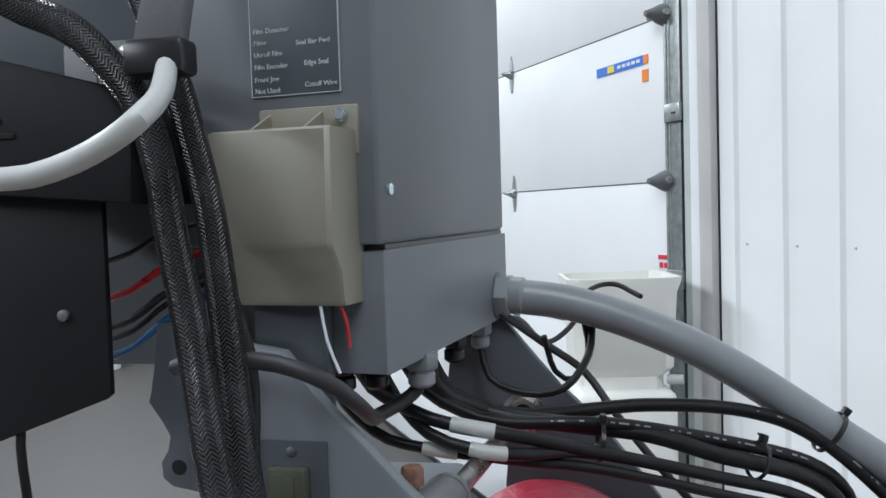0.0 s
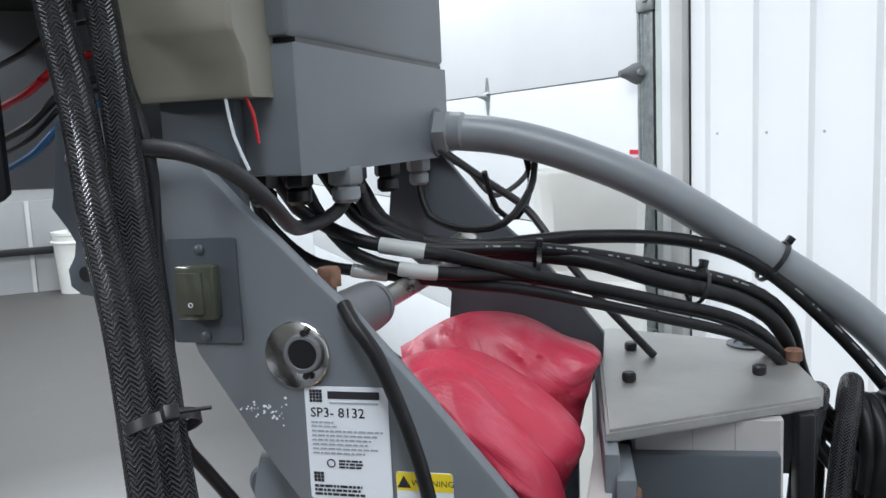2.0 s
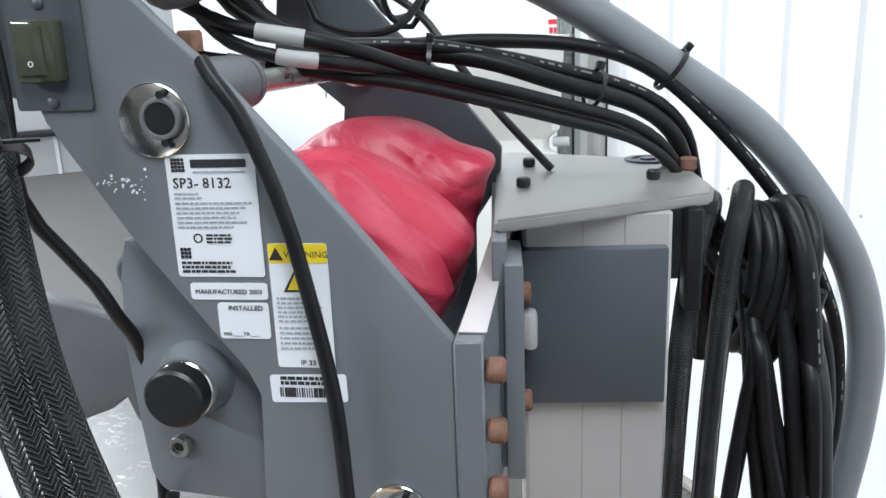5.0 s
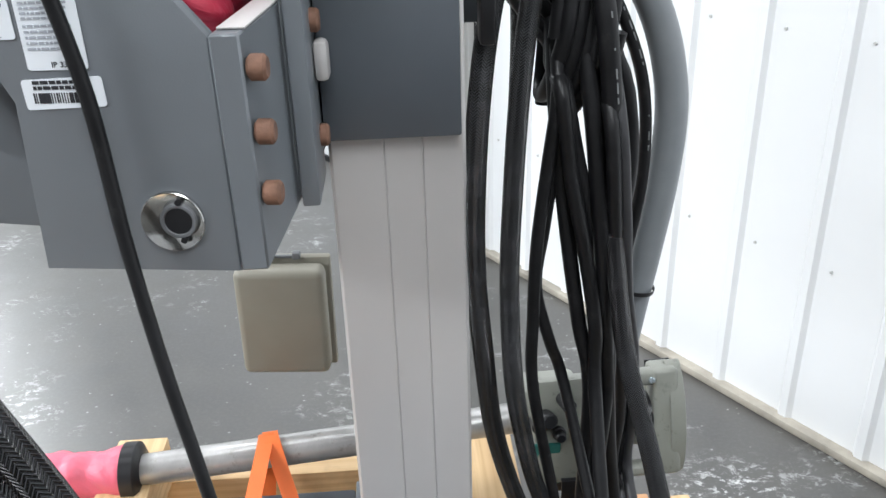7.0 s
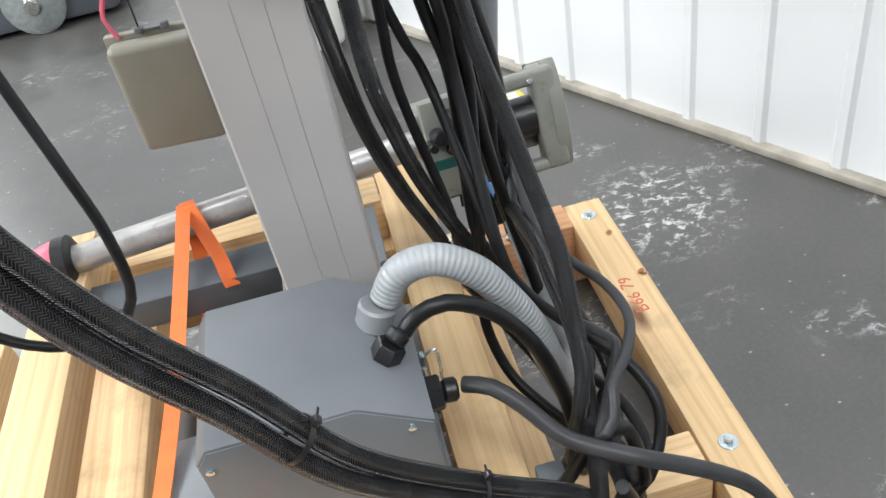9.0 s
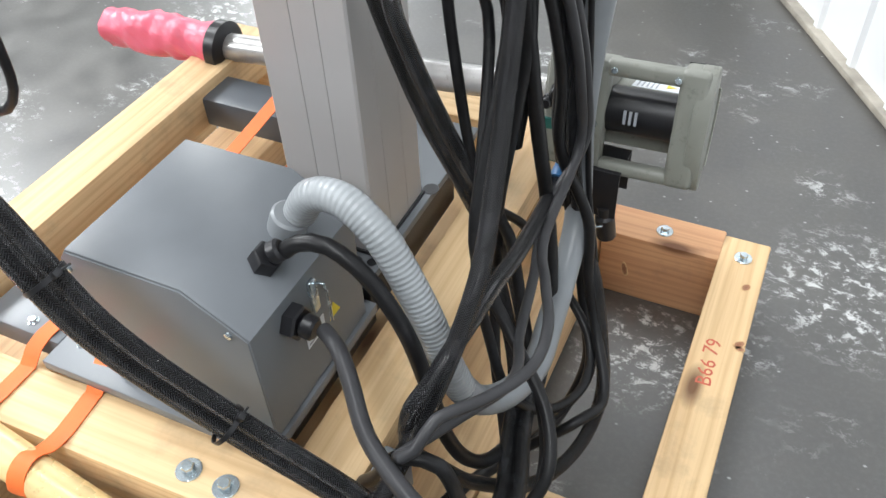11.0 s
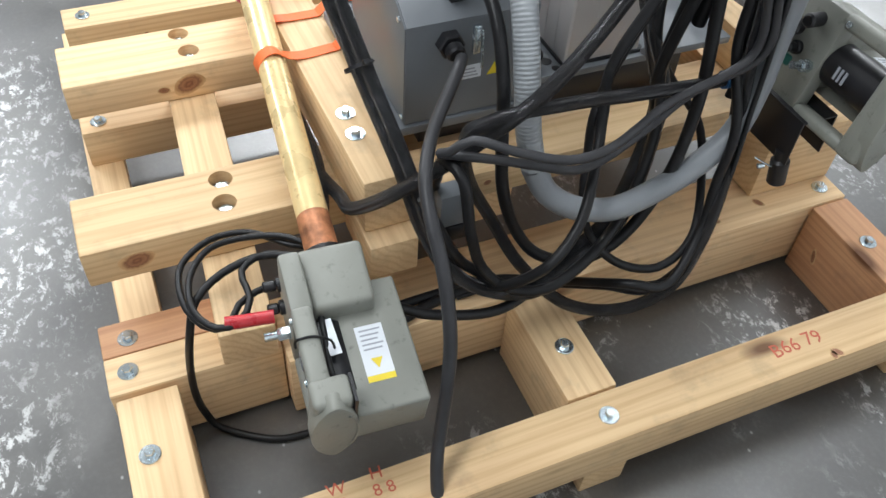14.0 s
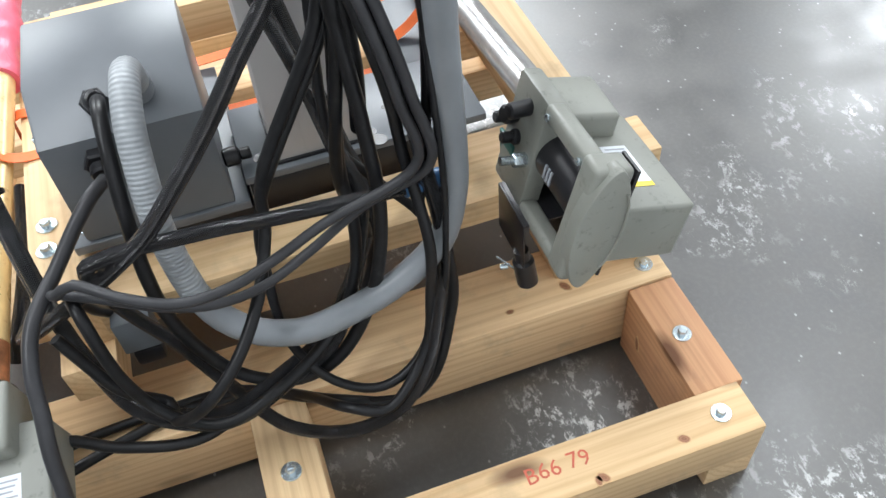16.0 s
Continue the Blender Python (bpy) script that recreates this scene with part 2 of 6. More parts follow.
M_OLIVE = varied("grey_green_casting", (0.245, 0.25, 0.220), 0.45, 0.0, 0.10, 9, 700, 0.15, (0.10, 0.10, 0.09))
M_BLACK = varied("black_rubber", (0.010, 0.010, 0.011), 0.40, 0.0, 0.3, 30, 800, 0.1, (0.03, 0.03, 0.03))
M_DARK = varied("black_plastic", (0.012, 0.012, 0.014), 0.35, 0.0, 0.2, 20, 800, 0.08)
M_PRINT = varied("worn_print", (0.20, 0.205, 0.21), 0.5, 0.0, 0.2, 90, 500, 0.0)
M_PANEL = varied("black_panel", (0.007, 0.008, 0.010), 0.60, 0.0, 0.2, 5, 900, 0.08)
M_GREYCABLE = varied("light_grey_cable", (0.46, 0.47, 0.46), 0.4, 0.0, 0.06, 20, 500, 0.05)
M_DGCABLE = varied("dark_grey_cable", (0.038, 0.038, 0.041), 0.42, 0.0, 0.2, 20, 500, 0.08)
M_WHITE = varied("white_steel", (0.80, 0.815, 0.83), 0.42, 0.0, 0.02, 3, 300, 0.02)
M_TRIM = varied("grey_trim", (0.50, 0.50, 0.49), 0.45, 0.0, 0.06, 6, 400, 0.05)
M_SEAL = varied("pale_green_seal", (0.50, 0.55, 0.53), 0.45, 0.0, 0.05, 10, 400, 0.05)
M_GALV = varied("galvanised_steel", (0.36, 0.39, 0.39), 0.38, 0.7, 0.2, 40, 300, 0.1)
M_POLY = varied("translucent_poly", (0.78, 0.78, 0.74), 0.45, 0.0, 0.05, 5, 400, 0.05)
M_PIPE = varied("grey_pipe", (0.50, 0.49, 0.48), 0.32, 0.6, 0.15, 25, 300, 0.1, (0.22, 0.18, 0.14))
M_ORANGE = varied("orange_webbing", (0.85, 0.17, 0.035), 0.6, 0.0, 0.1, 20, 900, 0.3)
M_REDTAPE = varied("red_sleeve", (0.50, 0.02, 0.03), 0.3, 0.0, 0.2, 40, 500, 0.1)
M_BLUE = varied("blue_plastic", (0.03, 0.12, 0.28), 0.4, 0.0, 0.1, 20, 500, 0.05)
M_TEAL = varied("teal_plastic", (0.02, 0.13, 0.11), 0.4, 0.0, 0.1, 20, 500, 0.05)
M_LABEL = varied("white_label", (0.72, 0.75, 0.79), 0.35, 0.0, 0.03, 15, 500, 0.02)
M_YELLOW = varied("yellow_label", (0.80, 0.62, 0.03), 0.4, 0.0, 0.05, 15, 500, 0.02)
M_INK = varied("black_ink", (0.02, 0.02, 0.025), 0.5, 0.0, 0.1, 15, 500, 0.0)
M_GREYINK = varied("faded_ink", (0.34, 0.36, 0.40), 0.5, 0.0, 0.1, 15, 500, 0.0)
M_PALEINK = varied("pale_ink", (0.55, 0.58, 0.60), 0.5, 0.0, 0.1, 15, 500, 0.0)
M_REDINK = varied("red_marker", (0.55, 0.12, 0.07), 0.6, 0.0, 0.2, 60, 500, 0.0)
M_REDSIGN = varied("red_sign", (0.62, 0.03, 0.05), 0.4, 0.0, 0.05, 15, 500, 0.0)
M_BLUESIGN = varied("blue_sign", (0.02, 0.16, 0.62), 0.4, 0.0, 0.05, 15, 500, 0.0)
M_ORSIGN = varied("orange_sign", (0.85, 0.22, 0.02), 0.4, 0.0, 0.05, 15, 500, 0.0)
M_FARGREY = varied("far_grey_panel", (0.30, 0.31, 0.31), 0.5, 0.0, 0.05, 2, 300, 0.02)
M_GLASSY = varied("olive_clear_cover", (0.07, 0.075, 0.055), 0.12, 0.0, 0.1, 15, 500, 0.0)
M_WOOD = wood("pine_timber", (0.86, 0.645, 0.385), (0.57, 0.34, 0.165))
M_REDWOOD = wood("reddish_timber", (0.66, 0.38, 0.21), (0.40, 0.18, 0.09))
M_CONC = concrete("sealed_concrete")
M_BRAID = braid("braided_sleeve", (0.004, 0.004, 0.005), (0.056, 0.058, 0.063), 0.0029)
M_BRAID_FINE = braid("fine_braided_sleeve", (0.004, 0.004, 0.005), (0.042, 0.042, 0.046), 0.0030)
M_BRIGHT = varied("bright_machined_steel", (0.66, 0.65, 0.63), 0.16, 1.0, 0.1, 40, 300, 0.05)
M_CONDUIT = varied("grey_conduit", (0.225, 0.24, 0.255), 0.35, 0.0, 0.06, 20, 600, 0.06)
M_RINGED = ringed("ringed_grey_conduit", (0.33, 0.35, 0.365), 0.006)
M_FILM = film("red_film", (0.52, 0.036, 0.075))
M_PINK = film("pink_film", (0.85, 0.16, 0.24))
M_COPPER = varied("stained_yellow_pipe", (0.86, 0.64, 0.32), 0.28, 0.25, 0.2, 12, 300, 0.08, (0.45, 0.20, 0.08))
M_RUSTEND = varied("rust_stained_pipe", (0.46, 0.19, 0.09), 0.4, 0.3, 0.55, 45, 300, 0.2)
for mat in (M_BLACK, M_DGCABLE, M_PANEL):
    mat.node_tree.nodes["Principled BSDF"].inputs["Specular IOR Level"].default_value = 0.30

# ---- building blocks ----
WORLD_OF = {}


def at_world(ob, parent, m=None):
    """Parent ob, with m as its pose in the world."""
    m = Matrix() if m is None else m
    ob.matrix_basis = m
    WORLD_OF[ob] = m
    if parent is not None:
        ob.parent = parent
        ob.matrix_parent_inverse = WORLD_OF[parent].inverted()
    return ob


def thing(name, where, label="", category="", group="", kind=""):
    ob = new(name)
    ob.empty_display_size = 0.05
    at_world(ob, None, pose(*where))
    return tagged(ob, label, category, group, kind)


def part(name, bm, material, parent=None, label="", m=None, smooth=40):
    me = bpy.data.meshes.new(name)
    bmesh.ops.recalc_face_normals(bm, faces=bm.faces)
    for f in bm.faces:
        f.smooth = smooth > 0
    for e in bm.edges:
        e.smooth = not (len(e.link_faces) == 2 and e.calc_face_angle(0) > radians(smooth))
    bm.to_mesh(me)
    bm.free()
    me.materials.append(material)
    ob = new(name, me)
    at_world(ob, parent, m)
    if label:
        ob["label"] = label
    return ob


def solid(name, bm, material, label, category, kind="", group="", m=None):
    return tagged(part(name, bm, material, None, label, m), label, category, group, kind)


def box(x0, x1, y0, y1, z0, z1, bevel=0.0, m=None, seg=2):
    bm = bmesh.new()
    bmesh.ops.create_cube(bm, size=1)
    bmesh.ops.scale(bm, vec=(abs(x1 - x0), abs(y1 - y0), abs(z1 - z0)), verts=bm.verts)
    bmesh.ops.translate(bm, vec=((x0 + x1) / 2, (y0 + y1) / 2, (z0 + z1) / 2), verts=bm.verts)
    if bevel:
        bmesh.ops.bevel(bm, geom=bm.edges[:], offset=bevel, segments=seg, affect="EDGES", profile=0.5)
    if m is not None:
        bm.transform(m)
    return bm


def merge(*bms):
    out = bms[0]
    for b in bms[1:]:
        tmp = bpy.data.meshes.new("tmp")
        b.to_mesh(tmp)
        b.free()
        out.from_mesh(tmp)
        bpy.data.meshes.remove(tmp)
    return out


def slab(outline, y0, y1, bevel=0.0):
    """A plate with an (x, z) outline, from y0 to y1."""
    bm = bmesh.new()
    a = [bm.verts.new((x, y0, z)) for x, z in outline]
    b = [bm.verts.new((x, y1, z)) for x, z in outline]
    bm.faces.new(a)
    bm.faces.new(b[::-1])
    n = len(a)
    for i in range(n):
        bm.faces.new((a[i], b[i], b[(i + 1) % n], a[(i + 1) % n]))
    bmesh.ops.recalc_face_normals(bm, faces=bm.faces)
    if bevel:
        rim = [e for e in bm.edges if abs(e.verts[0].co.y - e.verts[1].co.y) < 1e-6]
        bmesh.ops.bevel(bm, geom=rim, offset=bevel, segments=2, affect="EDGES", profile=0.5)
    return bm


def lathe(rings, n=24, m=None, caps=True):
    """Rings of (radius, height) about the z axis, turned by m."""
    bm = bmesh.new()
    rows = []
    for r, h in rings:
        rows.append([bm.verts.new((r * math.cos(2 * math.pi * i / n), r * math.sin(2 * math.pi * i / n), h)) for i in range(n)])
    for a, b in zip(rows, rows[1:]):
        for i in range(n):
            bm.faces.new((a[i], a[(i + 1) % n], b[(i + 1) % n], b[i]))
    if caps:
        bm.faces.new(rows[0][::-1])
        bm.faces.new(rows[-1])
    if m is not None:
        bm.transform(m)
    return bm


def rod(a, b, r, n=20, chamfer=0.0):
    a, b = Vector(a), Vector(b)
    d = b - a
    m = Matrix.Translation(a) @ d.to_track_quat("Z", "Y").to_matrix().to_4x4()
    length = d.length
    c = chamfer
    rings = [(r - c, 0), (r, c), (r, length - c), (r - c, length)] if c else [(r, 0), (r, length)]
    return lathe(rings, n, m)


def spline(points, step=0.012):
    """A smooth run through the points, sampled evenly enough."""
    p = [Vector(q) for q in points]
    p = [2 * p[0] - p[1]] + p + [2 * p[-1] - p[-2]]
    out = []
    for i in range(1, len(p) - 2):
        a, b, c, d = p[i - 1:i + 3]
        n = max(2, int((c - b).length / step))
        for k in range(n):
            t = k / n
            out.append(0.5 * ((2 * b) + (c - a) * t + (2 * a - 5 * b + 4 * c - d) * t * t + (3 * b - a - 3 * c + d) * t ** 3))
    out.append(p[-2])
    return out


def tube(points, r, n=12, step=0.012, ridge=0.0, pitch=0.0):
    """A cable through the points; its UV map is in metres, round and along."""
    run = spline(points, step)
    bm = bmesh.new()
    uv = bm.loops.layers.uv.new("UVMap")
    side = None
    rows, along = [], 0.0
    dist = []
    for i, q in enumerate(run):
        d = (run[min(i + 1, len(run) - 1)] - run[max(i - 1, 0)]).normalized()
        if side is None:
            side = d.orthogonal().normalized()
        side = (side - d * side.dot(d)).normalized()
        up = d.cross(side)
        if i:
            along += (q - run[i - 1]).length
        dist.append(along)
        rr = r
        if ridge:
            rr = r + ridge * math.sin(2 * math.pi * along / pitch)
        rows.append([bm.verts.new(q + rr * (math.cos(2 * math.pi * k / n) * side + math.sin(2 * math.pi * k / n) * up)) for k in range(n)])
    for i in range(len(rows) - 1):
        for k in range(n):
            f = bm.faces.new((rows[i][k], rows[i][(k + 1) % n], rows[i + 1][(k + 1) % n], rows[i + 1][k]))
            w = 2 * math.pi * r / n
            for loop, (u, v) in zip(f.loops, ((k, i), (k + 1, i), (k + 1, i + 1), (k, i + 1))):
                loop[uv].uv = (u * w, dist[v])
    bm.faces.new(rows[0][::-1])
    bm.faces.new(rows[-1])
    return bm


def words(body, size, m, material, parent, name="lettering", extrude=0.0002):
    cu = bpy.data.curves.new(name, "FONT")
    cu.body, cu.size, cu.extrude, cu.resolution_u = body, size, extrude, 2
    tmp = new("tmp_text", cu)
    bpy.context.view_layer.update()
    me = bpy.data.meshes.new_from_object(tmp)
    bpy.data.objects.remove(tmp)
    me.materials.clear()
    me.materials.append(material)
    ob = new(name, me)
    at_world(ob, parent, m)
    return ob


def hex_head(where, axis, r, h, n=6, washer=0.0, wt=0.0):
    a = Vector(where)
    d = Vector(axis).normalized()
    m = Matrix.Translation(a) @ d.to_track_quat("Z", "Y").to_matrix().to_4x4()
    bm = lathe([(r, wt), (r, wt + h * 0.85), (r * 0.86, wt + h)], n, m)
    if washer:
        bm = merge(bm, lathe([(washer, 0), (washer, wt * 0.7), (washer * 0.95, wt)], 24, m))
    return bm


# ---- structure ----
WALL_YAW = 30.365
WALL = pose(-1.029, 3.593, 0, 0, 0, WALL_YAW)
solid("floor", box(-16, 9, -10, 16, -0.2, 0), M_CONC, "grey sealed concrete floor with white spatter and stains", "floor", "structure")
# The ceiling is unseen: added to close the hall, grey to limit bounce light.
solid("ceiling", box(-16, 9, -10, 16, 5.0, 5.1), M_FARGREY, "unseen plain grey ceiling, added to close the hall", "ceiling", "structure")


def ribbed(y0, y1, z0, z1, first, pitch):
    """Steel wall sheet: flat pans with narrow raised ribs and a faint swage between."""
    prof = []
    k0 = int((y0 - first) / pitch) - 1
    y = first + k0 * pitch
    prof.append((y0, 0.0))
    while y < y1:
        for dy, dx in ((-0.020, 0), (-0.010, -0.012), (0.010, -0.012), (0.020, 0)):
            if y0 < y + dy < y1:
                prof.append((y + dy, dx))
        y += pitch
    prof.append((y1, 0.0))
    bm = bmesh.new()
    lo = [bm.verts.new((x, yy, z0)) for yy, x in prof]
    hi = [bm.verts.new((x, yy, z1)) for yy, x in prof]
    for i in range(len(prof) - 1):
        bm.faces.new((lo[i], lo[i + 1], hi[i + 1], hi[i]))
    return bm


wall_east = solid("wall_east", merge(box(0.02, 0.2, -12, -1.40, 0, 5, m=WALL), box(0.02, 0.2, 4.0, 6.5, 0, 5, m=WALL), box(0.02, 0.2, -1.40, 4.0, 3.0, 5, m=WALL)),
                  M_WHITE, "white steel-clad wall beside the overhead door", "wall", "structure")
part("cladding", ribbed(-12, -1.595, 0.02, 5, -2.702, 0.207), M_WHITE, wall_east, "white ribbed steel sheet", WALL, 20)
bm = box(-0.03, 0.02, -12, -1.40, 0, 0.022, 0.004, WALL)
part("sill", bm, M_SILL, wall_east, "dirty grey sill strip")
for i in range(26):
    sy, sz = -1.62 - 0.207 * (i % 9) - 0.1, 0.45 + 0.52 * (i // 9)
    part("screw", hex_head(WALL @ Vector((0, sy, sz)), WALL.to_3x3() @ Vector((-1, 0, 0)), 0.004, 0.004), M_TRIM, wall_east)
trim = solid("trim", merge(box(-0.030, 0.02, -1.589, -1.525, 0, 5, 0.004, WALL)), M_TRIM, "grey steel jamb trim beside the door opening", "trim", "structure")
part("white_strip", box(-0.012, 0.02, -1.520, -1.458, 0, 5, 0.003, WALL), M_WHITE, trim)
part("seal_strip", box(-0.010, 0.02, -1.456, -1.424, 0, 5, 0.002, WALL), M_SEAL, trim, "pale green weather strip")
part("shadow_gap", box(-0.004, 0.018, -1.594, -1.590, 0, 5, 0, WALL), M_DARK, trim, "dark gap beside the sheet")

# overhead door: four sections in their tracks
door = thing("door_1", (-1.03, 3.59, 0, 0, 0, WALL_YAW), "closed white sectional overhead door in steel tracks", "door", "", "structure")
SECTION, SEAM = 0.582, 1.702
for i in range(-2, 4):
    z0 = SEAM + i * SECTION - SECTION
    if z0 + SECTION < 0.1:
        continue
    part("door_section", box(0.0, 0.045, -1.33, 3.9, max(z0, 0.0) + 0.002, z0 + SECTION - 0.002, 0.003, WALL), M_WHITE, door)


def hinge_leaf(y, z, h, w):
    """A pointed steel leaf lying on the door, broad in the middle."""
    rim = [(w * (1 - abs(k) / 8) ** 0.7 + 0.004, k / 8 * h) for k in range(-8, 9)]
    bm = bmesh.new()
    loop = [bm.verts.new((-0.005, y + a, z + b)) for a, b in rim] + [bm.verts.new((-0.005, y - a, z + b)) for a, b in reversed(rim)]
    bm.faces.new(loop)
    ext = bmesh.ops.extrude_face_region(bm, geom=bm.faces[:])
    bmesh.ops.translate(bm, vec=(0.005, 0, 0), verts=[v for v in ext["geom"] if isinstance(v, bmesh.types.BMVert)])
    bm.transform(WALL)
    return bm


for i in range(3):
    z = SEAM + (i - 1) * SECTION
    part("joint", box(-0.001, 0.02, -1.33, 3.9, z - 0.002, z + 0.002, 0, WALL), M_CAST, door, "thin dark joint between sections")
    for y in (-0.072, 1.18, 2.43):
        hinge = part("hinge", hinge_leaf(y, z - 0.008, 0.090, 0.020), M_GALV, door, "pointed galvanised hinge leaf")
        part("knuckle", lathe([(0.026, 0), (0.022, 0.012), (0.012, 0.030), (0.005, 0.052)], 20, WALL @ pose(-0.004, y, z - 0.006, 0, -90, 0)), M_GALV, hinge)
        part("pin", rod(WALL @ Vector((-0.012, y - 0.030, z)), WALL @ Vector((-0.012, y + 0.030, z)), 0.006, 12, 0.001), M_CAST, hinge)
    bracket = part("roller_bracket", lathe([(0.040, 0), (0.034, 0.020), (0.020, 0.050), (0.010, 0.078)], 22, WALL @ pose(-0.004, -1.318, z + 0.002, 0, -90, 0)), M_CAST, door, "dark cone-shaped roller bracket")
    part("roller", rod(WALL @ Vector((-0.020, -1.36, z + 0.004)), WALL @ Vector((-0.020, -1.25, z + 0.004)), 0.012, 16), M_GALV, bracket)
part("bottom_seal", box(-0.01, 0.05, -1.33, 3.9, 0.0, 0.03, 0.005, WALL), M_DARK, door)
track = part("track", merge(box(-0.006, 0.0, -1.403, -1.322, 0.1, 3.4, 0.001, WALL), rod(WALL @ Vector((-0.006, -1.326, 0.1)), WALL @ Vector((-0.006, -1.326, 3.4)), 0.007, 14), rod(WALL @ Vector((-0.006, -1.343, 0.1)), WALL @ Vector((-0.006, -1.343, 3.4)), 0.004, 12)), M_GALV, door, "galvanised roller track with a rolled lip")
part("track_gap", box(-0.004, 0.010, -1.422, -1.404, 0.1, 3.4, 0, WALL), M_DARK, track, "dark slot behind the track")
for z in (0.78, 1.358, 1.938, 2.518):
    clip = part("track_clip", box(-0.022, -0.006, -1.418, -1.330, z - 0.032, z + 0.032, 0.003, WALL), M_GALV, track)
    part("clip_slot", box(-0.0235, -0.021, -1.398, -1.372, z - 0.006, z + 0.002, 0.001, WALL), M_DARK, clip)
sign = part("safety_sticker", box(-0.003, -0.001, -1.186, -0.862, 2.135, 2.170, 0, WALL), M_BLUESIGN, door, "blue and orange safety sticker")
part("sticker_end", box(-0.0032, -0.001, -1.214, -1.186, 2.136, 2.169, 0, WALL), M_ORSIGN, sign)
part("sticker_tab", box(-0.0032, -0.001, -1.214, -1.176, 2.072, 2.116, 0, WALL), M_ORSIGN, sign)
part("sticker_mark", box(-0.0045, -0.001, -0.990, -0.945, 2.140, 2.166, 0, WALL), M_YELLOW, sign)
for i in range(5):
    part("text_bar", box(-0.0045, -0.001, -1.165 + 0.032 * i, -1.143 + 0.032 * i, 2.147, 2.159, 0, WALL), M_LABEL, sign)
warn = part("warning_sticker", box(-0.003, -0.001, -1.346, -1.256, 1.386, 1.441, 0, WALL), M_LABEL, door, "white and red warning sticker")
part("warning_band", box(-0.0045, -0.001, -1.344, -1.258, 1.424, 1.440, 0, WALL), M_REDSIGN, warn)
for i in range(3):
    part("text_bar", box(-0.0045, -0.001, -1.338 + 0.026 * i, -1.318 + 0.026 * i, 1.393, 1.413, 0, WALL), M_REDSIGN, warn)

# the rest of the hall
far_wall = solid("wall_north", merge(box(-14, 0.2, 6.32, 6.5, 1.0, 5, 0, WALL), box(-14, 0.2, 6.28, 6.5, 0, 1.0, 0, WALL)), M_FARGREY, "far grey panelled wall of the hall", "wall", "structure")
part("rail", box(-9, -1, 6.18, 6.24, 0.42, 0.50, 0.01, WALL), M_DARK, far_wall, "black guard rail")
part("light_band", box(-9, -1, 6.24, 6.3, 1.25, 1.45, 0.01, WALL), M_WHITE, far_wall)
for i in range(20):
    part("panel_rib", box(-9 + i * 0.4, -8.96 + i * 0.4, 6.25, 6.29, 0, 1.0, 0, WALL), M_TRIM, far_wall)
# West and south walls are out of view, added to close the hall.
solid("wall_west", box(-16, -15.8, -10, 16, 0, 5), M_WHITE, "unseen white side wall, added to close the hall", "wall", "structure")
solid("wall_south", box(-16, 9, -10, -9.8, 0, 5), M_WHITE, "unseen white wall, added behind the viewer", "wall", "structure")

# ---- pallet ----
pallet = thing("pallet", (0, 0, 0), "heavy pine timber skid with bolted, notched beams", "pallet")


def timber(x0, x1, y0, y1, z0, z1, along, material=M_WOOD, name="timber", label="", turn=0.0):
    """One timber as a mesh of its own, with the grain along its length."""
    c = ((x0 + x1) / 2, (y0 + y1) / 2, (z0 + z1) / 2)
    dx, dy, dz = x1 - x0, y1 - y0, z1 - z0
    length, width = (dx, dy) if along == "x" else (dy, dx)
    bm = box(-length / 2, length / 2, -width / 2, width / 2, -dz / 2, dz / 2, 0.0035)
    m = pose(*c, 0, 0, turn + (0 if along == "x" else 90))
    return part(name, bm, material, pallet, label, m)


def lag_bolt(x, y, z, parent, r=0.0100, washer=0.0158):
    bolt = part("lag_bolt", hex_head((x, y, z), (random.uniform(-.03, .03), random.uniform(-.03, .03), 1), r * 0.78, 0.008, 6, 0, 0.003), M_ZINC, parent, "zinc-plated lag bolt")
    part("washer", lathe([(washer, 0), (washer, 0.0018), (washer * 0.94, 0.0026)], 24, pose(x, y, z)), M_ZINC, bolt)
    return bolt


ZT = 0.157
# runners on the floor, notched where the long beams are let in
timber(-1.42, -0.436, -0.664, -0.594, 0, 0.073, "x")
r3b = timber(-0.285, -0.002, -0.683, -0.592, 0, ZT, "x")
timber(-0.985, -0.286, -0.497, -0.411, 0.1595, 0.2335, "x", turn=-3.6)
r1 = timber(-0.258, -0.045, -0.046, 0.042, 0, ZT, "x")
timber(-0.985, -0.44, -0.046, 0.042, 0.1605, 0.2335, "x")
r2 = timber(-0.258, -0.040, 0.604, 0.688, 0, ZT, "x", M_REDWOOD)
timber(-0.985, -0.44, 0.604, 0.688, 0.1605, 0.2335, "x")
for y in (-0.637, -0.002, 0.643):
    timber(-0.042, 0.036, y - 0.04, y + 0.04, 0, 0.066, "x", name="foot")
front = timber(-0.041, 0.042, -0.70, 0.676, 0.068, 0.158, "y")
beam2 = timber(-0.395, -0.262, -0.424, 0.69, 0.012, 0.158, "y")
beam2_end = timber(-0.433, -0.367, -0.69, -0.426, 0.012, 0.158, "y", M_REDWOOD)
beam2_lap = timber(-0.366, -0.295, -0.69, -0.426, 0.012, 0.1575, "y")
low_k = timber(-1.004, -0.917, -0.655, 0.69, 0.074, 0.159, "y")
low_l = timber(-1.320, -1.238, -0.645, 0.69, 0.074, 0.193, "y")
# second layer
b_i = timber(-0.574, -0.449, -0.678, 0.67, 0.2345, 0.306, "y")
b_j = timber(-0.997, -0.866, -0.658, 0.67, 0.2345, 0.306, "y")
